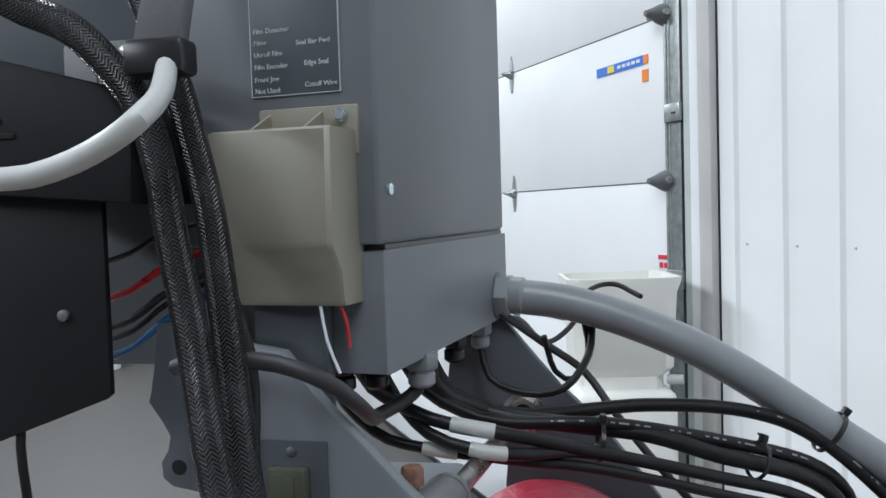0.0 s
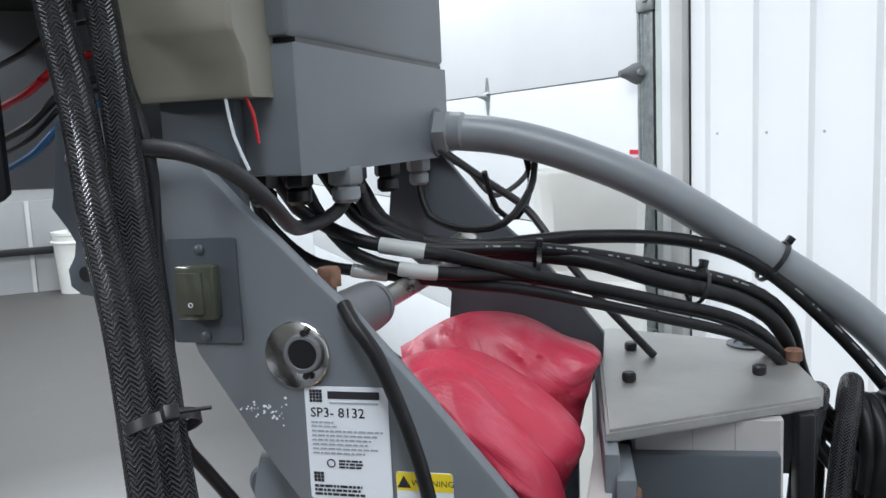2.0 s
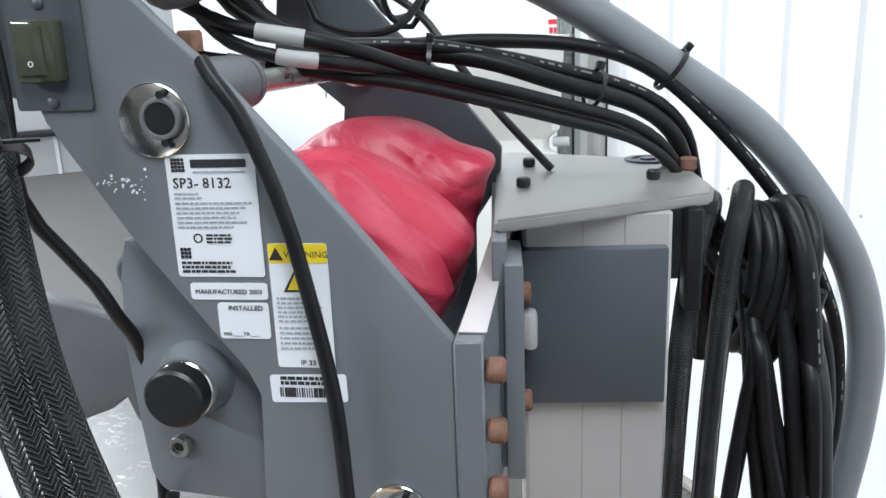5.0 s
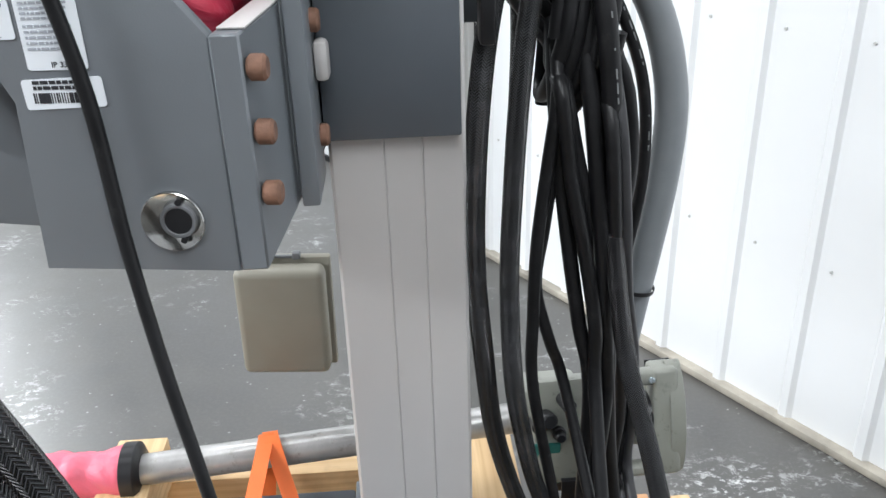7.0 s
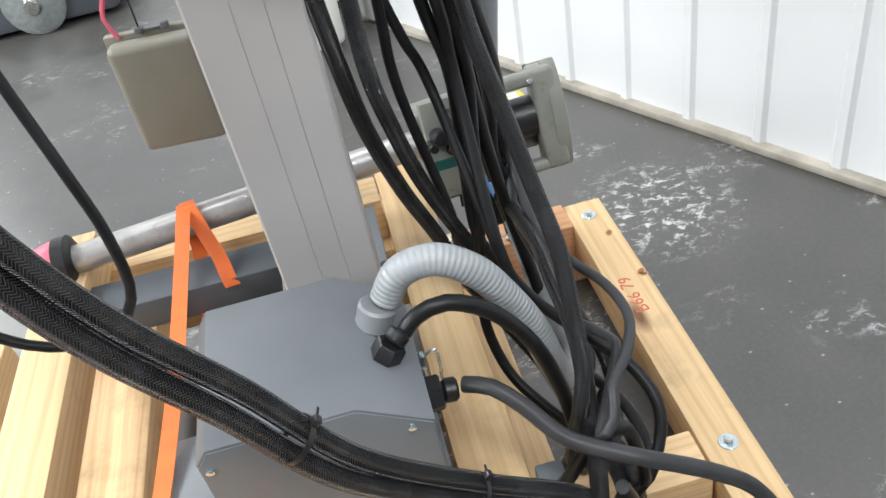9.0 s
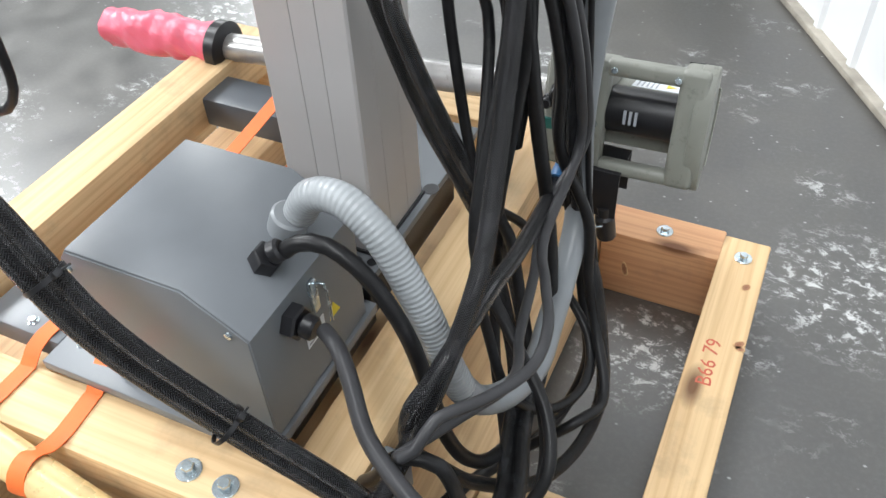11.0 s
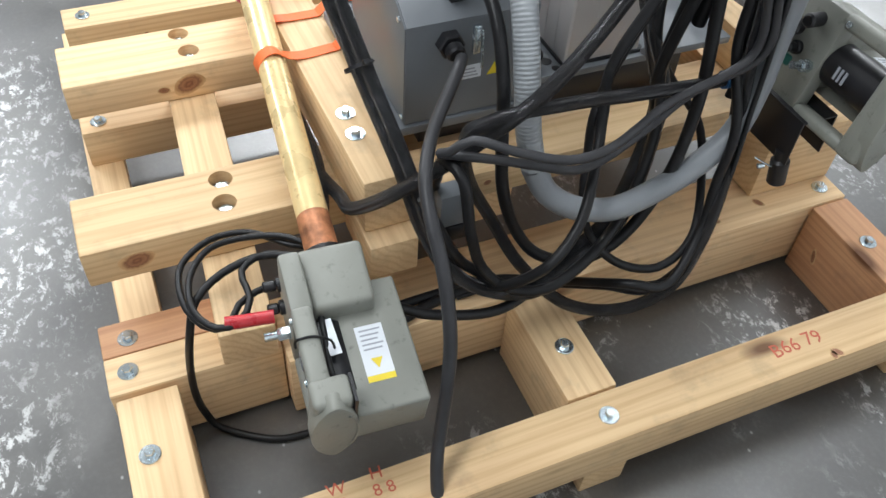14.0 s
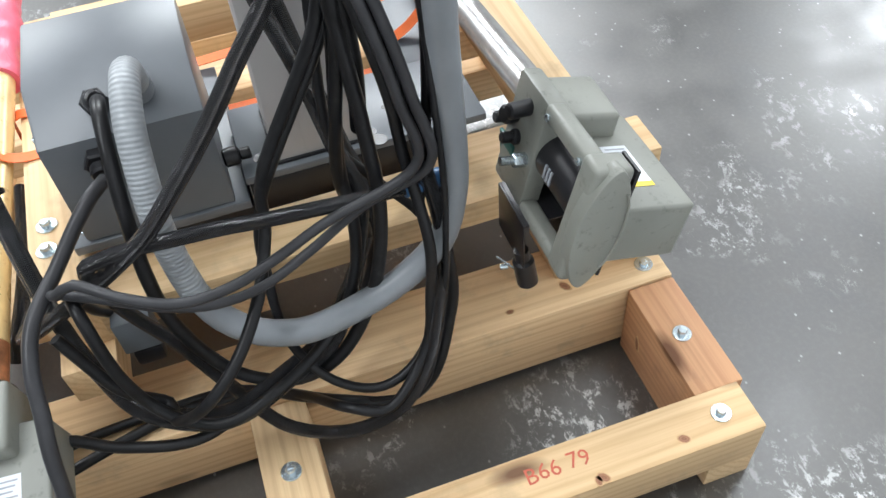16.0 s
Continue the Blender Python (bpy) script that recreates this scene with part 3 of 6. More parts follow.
timber(-0.446, -0.316, -0.270, -0.190, 0.2345, 0.3055, "x")
timber(-0.44, -0.322, 0.50, 0.69, 0.160, 0.304, "y")
# third layer
t_a = timber(-1.10, -0.352, -0.277, -0.192, 0.307, 0.410, "x", turn=1.6)
t_3 = timber(-0.418, -0.333, -0.186, 0.675, 0.342, 0.393, "y")
timber(-1.05, -0.42, 0.535, 0.62, 0.307, 0.395, "x")
# side rail on top, under the pipe
rail = timber(-1.0, -0.918, -0.20, 0.56, 0.394, 0.472, "y")
for x, y, z, p in ((0, 0, 0.158, front), (0, 0.624, 0.158, front), (-0.148, 0.643, ZT, r2), (-0.299, 0.654, 0.158, beam2), (-0.36, 0.640, 0.158, beam2),
                   (-0.138, -0.003, ZT, r1), (-0.395, -0.648, 0.158, beam2_end), (-0.332, -0.657, 0.1575, beam2_lap), (-0.180, -0.650, ZT, r3b),
                   (-0.947, -0.620, 0.159, low_k), (-1.282, -0.602, 0.193, low_l),
                   (-0.514, -0.241, 0.410, t_a), (-0.462, -0.242, 0.410, t_a), (-0.952, -0.222, 0.410, t_a), (-0.912, -0.218, 0.410, t_a)):
    lag_bolt(x, y, z, p)
# counterbored holes of the second layer, with a bright head at the bottom
def bore(ob, middle, places, r, depth):
    """Drill blind holes into the top of a timber."""
    bm = bmesh.new()
    bm.from_mesh(ob.data)
    inv = pose(*middle, 0, 0, 90).inverted()
    top = max((f for f in bm.faces if f.normal.z > 0.9), key=lambda f: f.calc_area())
    z = top.verts[0].co.z
    edges = list(top.edges)
    bmesh.ops.delete(bm, geom=[top], context="FACES_ONLY")
    rims = []
    for x, y in places:
        c = inv @ Vector((x, y, 0))
        rim = [bm.verts.new((c.x + r * math.cos(2 * math.pi * k / 24), c.y + r * math.sin(2 * math.pi * k / 24), z)) for k in range(24)]
        edges += [bm.edges.new((rim[k], rim[k - 1])) for k in range(24)]
        rims.append(rim)
    bmesh.ops.triangle_fill(bm, use_beauty=True, use_dissolve=False, edges=edges, normal=(0, 0, 1))
    for rim in rims:
        low = [bm.verts.new((v.co.x, v.co.y, z - depth)) for v in rim]
        for k in range(24):
            bm.faces.new((rim[k - 1], rim[k], low[k], low[k - 1]))
        bm.faces.new(low)
    bmesh.ops.recalc_face_normals(bm, faces=bm.faces)
    bm.to_mesh(ob.data)
    bm.free()


bore(b_i, (-0.5115, -0.004, 0.27025), [(-0.545, -0.447), (-0.490, -0.453)], 0.0195, 0.024)
bore(b_j, (-0.9315, 0.006, 0.27025), [(-0.974, -0.433), (-0.914, -0.425)], 0.0195, 0.024)
for x, y, p in ((-0.545, -0.447, b_i), (-0.490, -0.453, b_i), (-0.974, -0.433, b_j), (-0.914, -0.425, b_j)):
    part("recessed_bolt", lathe([(0.0165, 0), (0.0165, 0.0020), (0.010, 0.0028), (0.009, 0.0028), (0.009, 0.0090)], 20, pose(x, y, 0.284)), M_ZINC, p, "bright bolt head in its drilled recess")
for ch, x, y in (("B", 0.006, 0.312), ("6", 0.004, 0.332), ("6", 0.005, 0.350), ("7", 0.003, 0.378), ("9", 0.005, 0.396)):
    words(ch, 0.036, pose(x, y, 0.1583, 0, 0, 86 + 900 * x), M_REDINK, front, "marker_lettering", 0.0001)
for ch, x, y in (("W", -0.026, -0.436), ("H", -0.030, -0.372), ("B", 0.000, -0.424), ("8", -0.003, -0.374), ("8", -0.002, -0.354)):
    words(ch, 0.027, pose(x, y, 0.1583, 0, 0, 95 + 300 * x), M_REDINK, front, "marker_lettering", 0.0001)

def knot(x, y, z, face, a, b, parent, turn=0):
    """An oval knot lying in a timber's face; face is the axis that it looks along."""
    rim = [(a * (1 + 0.10 * math.sin(3 * t + x * 40)) * math.cos(t), b * (1 + 0.10 * math.cos(2 * t + y * 30)) * math.sin(t)) for t in [2 * math.pi * k / 22 for k in range(22)]]
    bm = bmesh.new()
    bm.faces.new([bm.verts.new((u, v, 0.0006)) for u, v in rim])
    ext = bmesh.ops.extrude_face_region(bm, geom=bm.faces[:])
    bmesh.ops.translate(bm, vec=(0, 0, -0.003), verts=[v for v in ext["geom"] if isinstance(v, bmesh.types.BMVert)])
    bmesh.ops.recalc_face_normals(bm, faces=bm.faces)
    turned = {"x": (90, 0, 90), "y": (90, 0, 0), "z": (0, 0, 0)}[face]
    return part("knot", bm, M_KNOT, parent, "reddish brown knot in the wood", pose(x, y, z, *turned) @ pose(0, 0, 0, 0, 0, turn))


knot(-0.449, -0.603, 0.268, "x", 0.028, 0.019, b_i, 12)
knot(-0.866, -0.440, 0.266, "x", 0.031, 0.022, b_j, 20)
knot(-0.866, -0.487, 0.262, "x", 0.012, 0.007, b_j, -10)
knot(-0.305, 0.510, 0.158, "z", 0.013, 0.007, beam2, 30)
knot(-0.289, 0.403, 0.158, "z", 0.005, 0.009, beam2, 0)
knot(0.018, 0.552, 0.158, "z", 0.011, 0.007, front, 60)
knot(0.031, 0.417, 0.158, "z", 0.012, 0.008, front, 40)
knot(-0.205, 0.604, 0.071, "y", 0.006, 0.02, r2, 15)
knot(-0.333, -0.072, 0.370, "x", 0.008, 0.006, t_3, 0)
knot(0.034, 0.408, 0.158, "z", 0.008, 0.006, front, 0)
knot(-1.238, -0.480, 0.150, "x", 0.006, 0.005, low_l, 0)
# ---- machine base, column and control box ----
base_frame = thing("machine_base", (-0.65, 0.1, 0.39), "flat grey steel machine base plate bolted on the timbers", "machine base")
part("plate", box(-0.600, -0.4345, 0.056, 0.425, 0.4525, 0.466, 0.002), M_GREY, base_frame)
part("box_plate", box(-0.770, -0.424, -0.197, 0.0545, 0.418, 0.434, 0.002), M_GREY, base_frame)
part("front_leg", box(-0.905, -0.7705, -0.168, -0.070, 0.396, 0.434, 0.003), M_GREY, base_frame, "grey steel leg reaching over the timber")
part("underframe", merge(box(-0.595, -0.4365, 0.060, 0.330, 0.393, 0.4515, 0.002), box(-0.755, -0.43, -0.15, 0.058, 0.393, 0.4175, 0.002)), M_DARK, base_frame, "black underframe")
part("cross_leg", box(-0.95, -0.601, 0.345, 0.425, 0.396, 0.452, 0.006), M_GREY_DARK, base_frame, "dark grey box-section leg")
part("foot_bracket", box(-0.326, -0.292, -0.168, -0.116, 0.338, 0.402, 0.003), M_GREY, base_frame, "small grey steel foot bracket")
part("foot_pad", box(-0.320, -0.290, -0.160, -0.118, 0.306, 0.338, 0.006), M_DARK, base_frame)
for x, y, r in ((-0.478, 0.243, 0.011), (-0.461, 0.250, 0.010), (-0.440, 0.259, 0.012), (-0.509, 0.285, 0.004), (-0.512, 0.303, 0.004), (-0.470, 0.085, 0.010), (-0.448, 0.092, 0.007)):
    part("hole", lathe([(r, 0), (r, 0.0006)], 20, pose(x, y, 0.466)), M_DARK, base_frame, "dark hole in the plate")
for x, y in ((-0.74, -0.155), (-0.63, -0.158), (-0.83, -0.15)):
    part("screw", hex_head((x, y, 0.434), (0, 0, 1), 0.005, 0.004, 12, 0.008, 0.001), M_ZINC, base_frame)

column = thing("column", (-0.507, 0.18, 0.466), "tall grey aluminium extrusion column with fine grooves", "column")
cx0, cx1, cy0, cy1 = -0.569, -0.447, 0.105, 0.245
prof = [(cx0 + 0.003, cy0)]
for gx in (-0.520, -0.486):
    prof += [(gx - 0.0007, cy0), (gx - 0.0004, cy0 + 0.0012), (gx + 0.0004, cy0 + 0.0012), (gx + 0.0007, cy0)]
prof += [(cx1 - 0.003, cy0), (cx1, cy0 + 0.003)]
for gy in (0.150, 0.200):
    prof += [(cx1, gy - 0.0005), (cx1 - 0.0006, gy - 0.0003), (cx1 - 0.0006, gy + 0.0003), (cx1, gy + 0.0005)]
prof += [(cx1, cy1 - 0.003), (cx1 - 0.003, cy1), (cx0 + 0.003, cy1), (cx0, cy1 - 0.003), (cx0, cy0 + 0.003)]
bm = slab(prof, 0, 1)
bm.transform(Matrix(((1, 0, 0, 0), (0, 0, 1, 0), (0, 1, 0, 0), (0, 0, 0, 1))))
bmesh.ops.scale(bm, vec=(1, 1, 1.286 - 0.4665), verts=bm.verts)
bmesh.ops.translate(bm, vec=(0, 0, 0.4665), verts=bm.verts)
part("extrusion", bm, M_ALU, column)
part("foot_seal", box(cx0 - 0.003, cx1 + 0.003, cy0 - 0.003, cy1 + 0.003, 0.4662, 0.472, 0.001), M_DARK, column)

control = thing("control_box", (-0.54, -0.07, 0.434), "grey steel control box with a sloped side and cable glands", "control box")
out = [(-0.656, 0.436), (-0.418, 0.436), (-0.418, 0.605), (-0.491, 0.652), (-0.642, 0.652), (-0.656, 0.634)]
part("housing", slab(out, -0.172, 0.038, 0.0025), M_GREY, control)
part("front_cover", slab([(x * 0.985 - 0.008, 0.542 + (z - 0.542) * 0.97) for x, z in out], -0.1735, -0.171, 0.0008), M_GREY, control)
for x, z in ((-0.645, 0.624), (-0.442, 0.606), (-0.426, 0.447), (-0.645, 0.447)):
    part("screw", hex_head((x, -0.1735, z), (0, -1, 0), 0.0045, 0.003, 16), M_ZINC, control)
gland = part("cable_gland", merge(hex_head((-0.418, -0.107, 0.571), (1, 0, 0), 0.021, 0.016), rod((-0.402, -0.107, 0.571), (-0.385, -0.107, 0.569), 0.014, 16, 0.003)), M_DARK, control, "black plastic cable gland")
slope = Vector((0.045, 0, 0.066)).normalized()
part("cable_gland", merge(hex_head((-0.452, -0.088, 0.628), slope, 0.018, 0.02), rod((-0.440, -0.088, 0.645), (-0.428, -0.082, 0.652), 0.013, 16, 0.003)), M_DARK, control, "black plastic cable gland")
part("conduit_collar", merge(rod((-0.457, -0.036, 0.628), (-0.446, -0.034, 0.655), 0.022, 20, 0.003)), M_CONDUIT, control, "grey conduit collar")
latch = part("latch", box(-0.418, -0.411, -0.070, -0.058, 0.545, 0.592, 0.002), M_ZINC, control, "steel draw latch")
part("latch_hook", tube([(-0.411, -0.064, 0.588), (-0.398, -0.064, 0.594), (-0.396, -0.063, 0.570), (-0.398, -0.060, 0.530)], 0.0018, 8), M_ZINC, latch)
lab = part("rating_label", box(-0.4185, -0.4174, -0.088, -0.050, 0.499, 0.523, 0), M_LABEL, control, "small white rating label")
for i in range(3):
    part("text_bar", box(-0.4175, -0.4170, -0.085 + 0.002 * i, -0.055 - 0.003 * i, 0.503 + 0.006 * i, 0.5055 + 0.006 * i), M_GREYINK, lab)
tri = slab([(-0.012, -0.009), (0.012, -0.009), (0.0, 0.012)], 0, 0.0008)
tri.transform(pose(-0.4174, -0.028, 0.508, 0, 0, 90))
part("warning_triangle", tri, M_YELLOW, control, "yellow warning triangle")
part("side_knob", merge(rod((-0.46, 0.038, 0.482), (-0.46, 0.062, 0.482), 0.014, 16, 0.003), rod((-0.46, 0.062, 0.482), (-0.46, 0.078, 0.482), 0.009, 16, 0.002)), M_DARK, control)

control.matrix_basis = Matrix.Translation((-0.011, -0.003, 0)) @ control.matrix_basis

# ---- lift arm ----
arm = thing("lift_arm", (-0.70, 0.0, 1.10), "grey cast lift arm with side plates, hubs and rusty bolts", "machine arm")
PLATE = [(-0.892, 1.535), (-0.887, 1.50), (-0.880, 1.437), (-0.866, 1.392), (-0.819, 1.318), (-0.753, 1.230), (-0.746, 1.214), (-0.752, 1.098), (-0.619, 1.093), (-0.619, 1.253), (-0.664, 1.310), (-0.7092, 1.3655), (-0.7567, 1.4205), (-0.7786, 1.4410), (-0.8033, 1.4665), (-0.8258, 1.4875), (-0.8484, 1.5125), (-0.862, 1.530)]
part("side_plate", slab(PLATE, -0.083, -0.068, 0.003), M_GREY, arm)
BACK = [(-0.826, 1.516), (-0.778, 1.516), (-0.752, 1.482), (-0.714, 1.437), (-0.671, 1.397), (-0.612, 1.321), (-0.614, 1.286), (-0.64, 1.246), (-0.642, 1.094), (-0.764, 1.094), (-0.772, 1.245), (-0.774, 1.329), (-0.77, 1.364), (-0.812, 1.401), (-0.837, 1.423)]
# The dark grey partly paints in the shade at the arm's back.
part("back_plate", slab(BACK, 0.268, 0.282, 0.003), M_GREY_DARK, arm)
part("base_web", box(-0.745, -0.622, -0.07, 0.268, 1.108, 1.122, 0.003), M_GREY, arm)
# flange towards the column, with a chamfered front corner
bm = bmesh.new()
fl = [(-0.6188, -0.0832), (-0.600, -0.0815), (-0.5955, 0.285), (-0.613, 0.285)]
for z in (1.094, 1.253):
    for x, y in fl:
        bm.verts.new((x, y, z))
v = list(bm.verts)
for f in ((3, 2, 1, 0), (4, 5, 6, 7), (0, 1, 5, 4), (1, 2, 6, 5), (2, 3, 7, 6), (3, 0, 4, 7)):
    bm.faces.new([v[i] for i in f])
bmesh.ops.bevel(bm, geom=bm.edges[:], offset=0.0015, segments=1, affect="EDGES")
part("flange", bm, M_GREY, arm)
part("flange_cap", box(-0.6165, -0.5985, -0.070, 0.282, 1.2535, 1.2550, 0.0006), M_ALU, arm, "bare metal top edge")
for z in (1.2306, 1.189, 1.147):
    part("bolt", rod((-0.5990, -0.073, z), (-0.5865, -0.073, z), 0.0085, 14, 0.002), M_RUST, arm, "rusty socket-head bolt")
for x, z, r in ((-0.7935, 1.3925, 0.0238), (-0.6590, 1.1325, 0.0225)):
    face = pose(x, -0.083, z, 90, 0, 0)
    hub = part("hub", lathe([(r * 0.94, 0), (r * 0.94, 0.0026), (r * 0.91, 0.0032), (r * 0.60, 0.0006)], 40, face), M_BRIGHT, arm, "bright machined bore round a steel bush")
    bush = part("bush", lathe([(r * 0.54, 0), (r * 0.54, 0.0040), (r * 0.51, 0.0048), (r * 0.43, 0.0048), (r * 0.40, 0.0035)], 36, pose(x + 0.0045, -0.083, z + 0.001, 90, 0, 0)), M_CAST, hub)
    part("bore", lathe([(r * 0.41, 0), (r * 0.41, 0.0038)], 28, pose(x + 0.0045, -0.083, z + 0.001, 90, 0, 0)), M_DARK, hub)
    for s in (1, -1):
        part("notch", lathe([(0.0022, 0), (0.0022, 0.0054)], 14, pose(x + 0.0065, -0.083, z + 0.001 + s * r * 0.60, 90, 0, 0)), M_DARK, hub)
pivot = [(-0.8385, 1.312), (-0.76, 1.312), (-0.74, 1.20), (-0.742, 1.118), (-0.8325, 1.126), (-0.8385, 1.131), (-0.8425, 1.142), (-0.8455, 1.177), (-0.8485, 1.238), (-0.8450, 1.287), (-0.8420, 1.302)]
part("pivot_plate", slab(pivot, -0.060, -0.045, 0.003), M_GREY, arm)
part("pivot_boss", rod((-0.838, -0.030, 1.287), (-0.838, -0.052, 1.287), 0.015, 24, 0.003), M_GREY_DARK, arm)
lever = [(-0.955, 1.262), (-0.945, 1.268), (-0.897, 1.2575), (-0.856, 1.2455), (-0.80, 1.25), (-0.80, 1.165), (-0.853, 1.163), (-0.860, 1.172), (-0.8655, 1.188), (-0.8790, 1.178), (-0.93, 1.158), (-0.948, 1.160), (-0.956, 1.170)]
part("lever", slab(lever, -0.040, -0.020, 0.004), M_CAST, arm)
knob = part("knob_post", lathe([(0.027, 0), (0.0255, 0.004), (0.0225, 0.016), (0.0222, 0.020)], 32, pose(-0.799, -0.060, 1.2155, 90, 0, 0)), M_GREY, arm)
part("knob_ring", rod((-0.799, -0.078, 1.2155), (-0.799, -0.083, 1.2155), 0.0212, 32, 0.001), M_BRIGHT, knob, "bright steel ring")
part("knob", rod((-0.799, -0.082, 1.2155), (-0.799, -0.098, 1.2155), 0.0202, 32, 0.002), M_DARK, arm, "glossy black round knob")
screw = part("socket_screw", lathe([(0.0085, 0), (0.0085, 0.004), (0.0075, 0.006), (0.0045, 0.006), (0.0045, 0.003)], 24, pose(-0.8165, -0.060, 1.164, 90, 0, 0)), M_STEEL, arm)
part("recess", lathe([(0.0040, 0), (0.0040, 0.0034)], 6, pose(-0.8165, -0.060, 1.164, 90, 0, 0)), M_DARK, screw)
part("crossbar", rod((-0.7670, -0.01, 1.4080), (-0.7560, 0.268, 1.402), 0.0085, 18), M_STEEL, arm, "bare steel cross shaft")
part("collar", merge(rod((-0.7740, -0.067, 1.4090), (-0.7685, -0.012, 1.4087), 0.0185, 28, 0.0006), rod((-0.7685, -0.012, 1.4087), (-0.7682, -0.008, 1.4086), 0.0150, 28, 0.0005), rod((-0.7682, -0.008, 1.4086), (-0.7678, -0.002, 1.4085), 0.0178, 28, 0.0006)), M_CAST, arm)
part("collar_bolt", merge(rod((-0.7830, -0.047, 1.422), (-0.7825, -0.047, 1.436), 0.0050, 12), hex_head((-0.7825, -0.047, 1.431), (0, 0, 1), 0.0085, 0.013)), M_RUST, arm, "dark rusty hex bolt")
ear = [(-0.964, 1.514), (-0.967, 1.499), (-0.969, 1.492), (-0.958, 1.477), (-0.953, 1.468), (-0.955, 1.458), (-0.961, 1.449), (-0.96, 1.437), (-0.952, 1.431), (-0.931, 1.428), (-0.87, 1.4), (-0.865, 1.5), (-0.9, 1.548), (-0.959, 1.549)]
# Same grey casting as the side plate; the head's shade is painted in.
part("ear_plate", slab(ear, -0.0805, -0.0690, 0.002), M_GREY_DARK, arm)
part("mount_plate", slab([(-0.90, 1.60), (-0.842, 1.60), (-0.842, 1.475), (-0.855, 1.45), (-0.90, 1.45)], -0.048, -0.034, 0.003), M_GREY_DARK, arm)
part("ear_bore", lathe([(0.0055, 0), (0.0055, 0.0008)], 16, pose(-0.946, -0.0805, 1.446, 90, 0, 0)), M_DARK, arm)
rear_hub = part("rear_hub", lathe([(0.022, 0), (0.022, 0.010), (0.017, 0.012), (0.014, 0.006), (0.010, 0.006)], 28, pose(-0.752, 0.268, 1.407, 90, 0, 0)), M_STEEL, arm, "bored hub on the back plate")
part("bore", lathe([(0.010, 0), (0.010, 0.0065)], 20, pose(-0.752, 0.268, 1.407, 90, 0, 0)), M_DARK, rear_hub)

# plates and labels on the arm
PY = -0.0836


def sticker(name, x0, x1, z0, z1, material, label, tilt=0.0, parent=arm, lift=0.0):
    hx, hz, r = (x1 - x0) / 2, (z1 - z0) / 2, 0.0022
    rim = [(sx * (hx - r) + r * math.cos(a), sz * (hz - r) + r * math.sin(a)) for sx, sz, a0 in ((1, 1, 0), (-1, 1, 90), (-1, -1, 180), (1, -1, 270)) for a in [radians(a0 + 22.5 * k) for k in range(5)]]
    bm = slab(rim, -0.0004 - lift, 0.0002)
    bm.transform(pose((x0 + x1) / 2, PY, (z0 + z1) / 2, 0, tilt, 0))
    return part(name, bm, material, parent, label)


def bars(parent, x0, x1, top, rows, pitch, h, material, ragged=0.25, y=PY - 0.0007):
    for i in range(rows):
        w = (x1 - x0) * (1 - random.random() * ragged)
        x, row = x0, []
        while x < x0 + w:
            long = min(random.uniform(0.0014, 0.0052), x0 + w - x)
            row.append(box(x, x + long, y - 0.0002, y + 0.0002, top - i * pitch - h, top - i * pitch))
            x += long + 0.0008
        part("text_bar", merge(*row), material, parent)


TEXT = lambda x, z: pose(x, PY - 0.0006, z, 90, 0, 0)
plate = sticker("name_plate", -0.786, -0.7295, 1.2995, 1.3765, M_LABEL, "silver nameplate with black printing")
for i in range(4):
    for j in range(4):
        part("emblem_dot", box(-0.7825 + 0.0022 * i, -0.7807 + 0.0022 * i, PY - 0.0008, PY - 0.0004, 1.3660 + 0.0022 * j, 1.3678 + 0.0022 * j), M_INK, plate)
part("brand_bar", box(-0.770, -0.735, PY - 0.0008, PY - 0.0004, 1.3685, 1.3735), M_INK, plate, "black brand bar")
part("text_bar", box(-0.769, -0.736, PY - 0.0008, PY - 0.0004, 1.3652, 1.3664), M_GREYINK, plate)
words("SP3- 8132", 0.0092, TEXT(-0.7828, 1.3560), M_INK, plate)
bars(plate, -0.7825, -0.765, 1.3530, 2, 0.0026, 0.0011, M_GREYINK)
bars(plate, -0.7825, -0.733, 1.3472, 6, 0.0030, 0.0013, M_GREYINK, 0.3)
part("approval_ring", lathe([(0.0030, 0), (0.0030, 0.0003), (0.0022, 0.0003), (0.0022, 0)], 20, pose(-0.7705, PY - 0.0005, 1.3245, 90, 0, 0), False), M_INK, plate)
bars(plate, -0.765, -0.748, 1.3270, 3, 0.0022, 0.0012, M_INK, 0.2)
for i in range(3):
    for j in range(3):
        part("emblem_dot", box(-0.7830 + 0.0024 * i, -0.7810 + 0.0024 * i, PY - 0.0008, PY - 0.0004, 1.3115 + 0.0024 * j, 1.3135 + 0.0024 * j), M_INK, plate)
bars(plate, -0.7830, -0.748, 1.3095, 3, 0.0028, 0.0016, M_INK, 0.1)
date_plate = sticker("date_plate", -0.7795, -0.7290, 1.2845, 1.2955, M_LABEL, "white date label")
words("MANUFACTURED 2003", 0.0043, TEXT(-0.7765, 1.2883), M_INK, date_plate)
inst = sticker("installed_plate", -0.7630, -0.7295, 1.2585, 1.2825, M_LABEL, "white label with blank date line")
words("INSTALLED", 0.0046, TEXT(-0.7560, 1.2775), M_INK, inst)
words("MO.____YR.___", 0.0034, TEXT(-0.7605, 1.2605), M_INK, inst)
hazard = sticker("hazard_label", -0.7265, -0.6890, 1.2395, 1.3210, M_LABEL, "white and yellow electrical hazard label")
part("hazard_band", box(-0.7262, -0.6893, PY - 0.0007, PY - 0.0003, 1.3085, 1.3208), M_YELLOW, hazard)
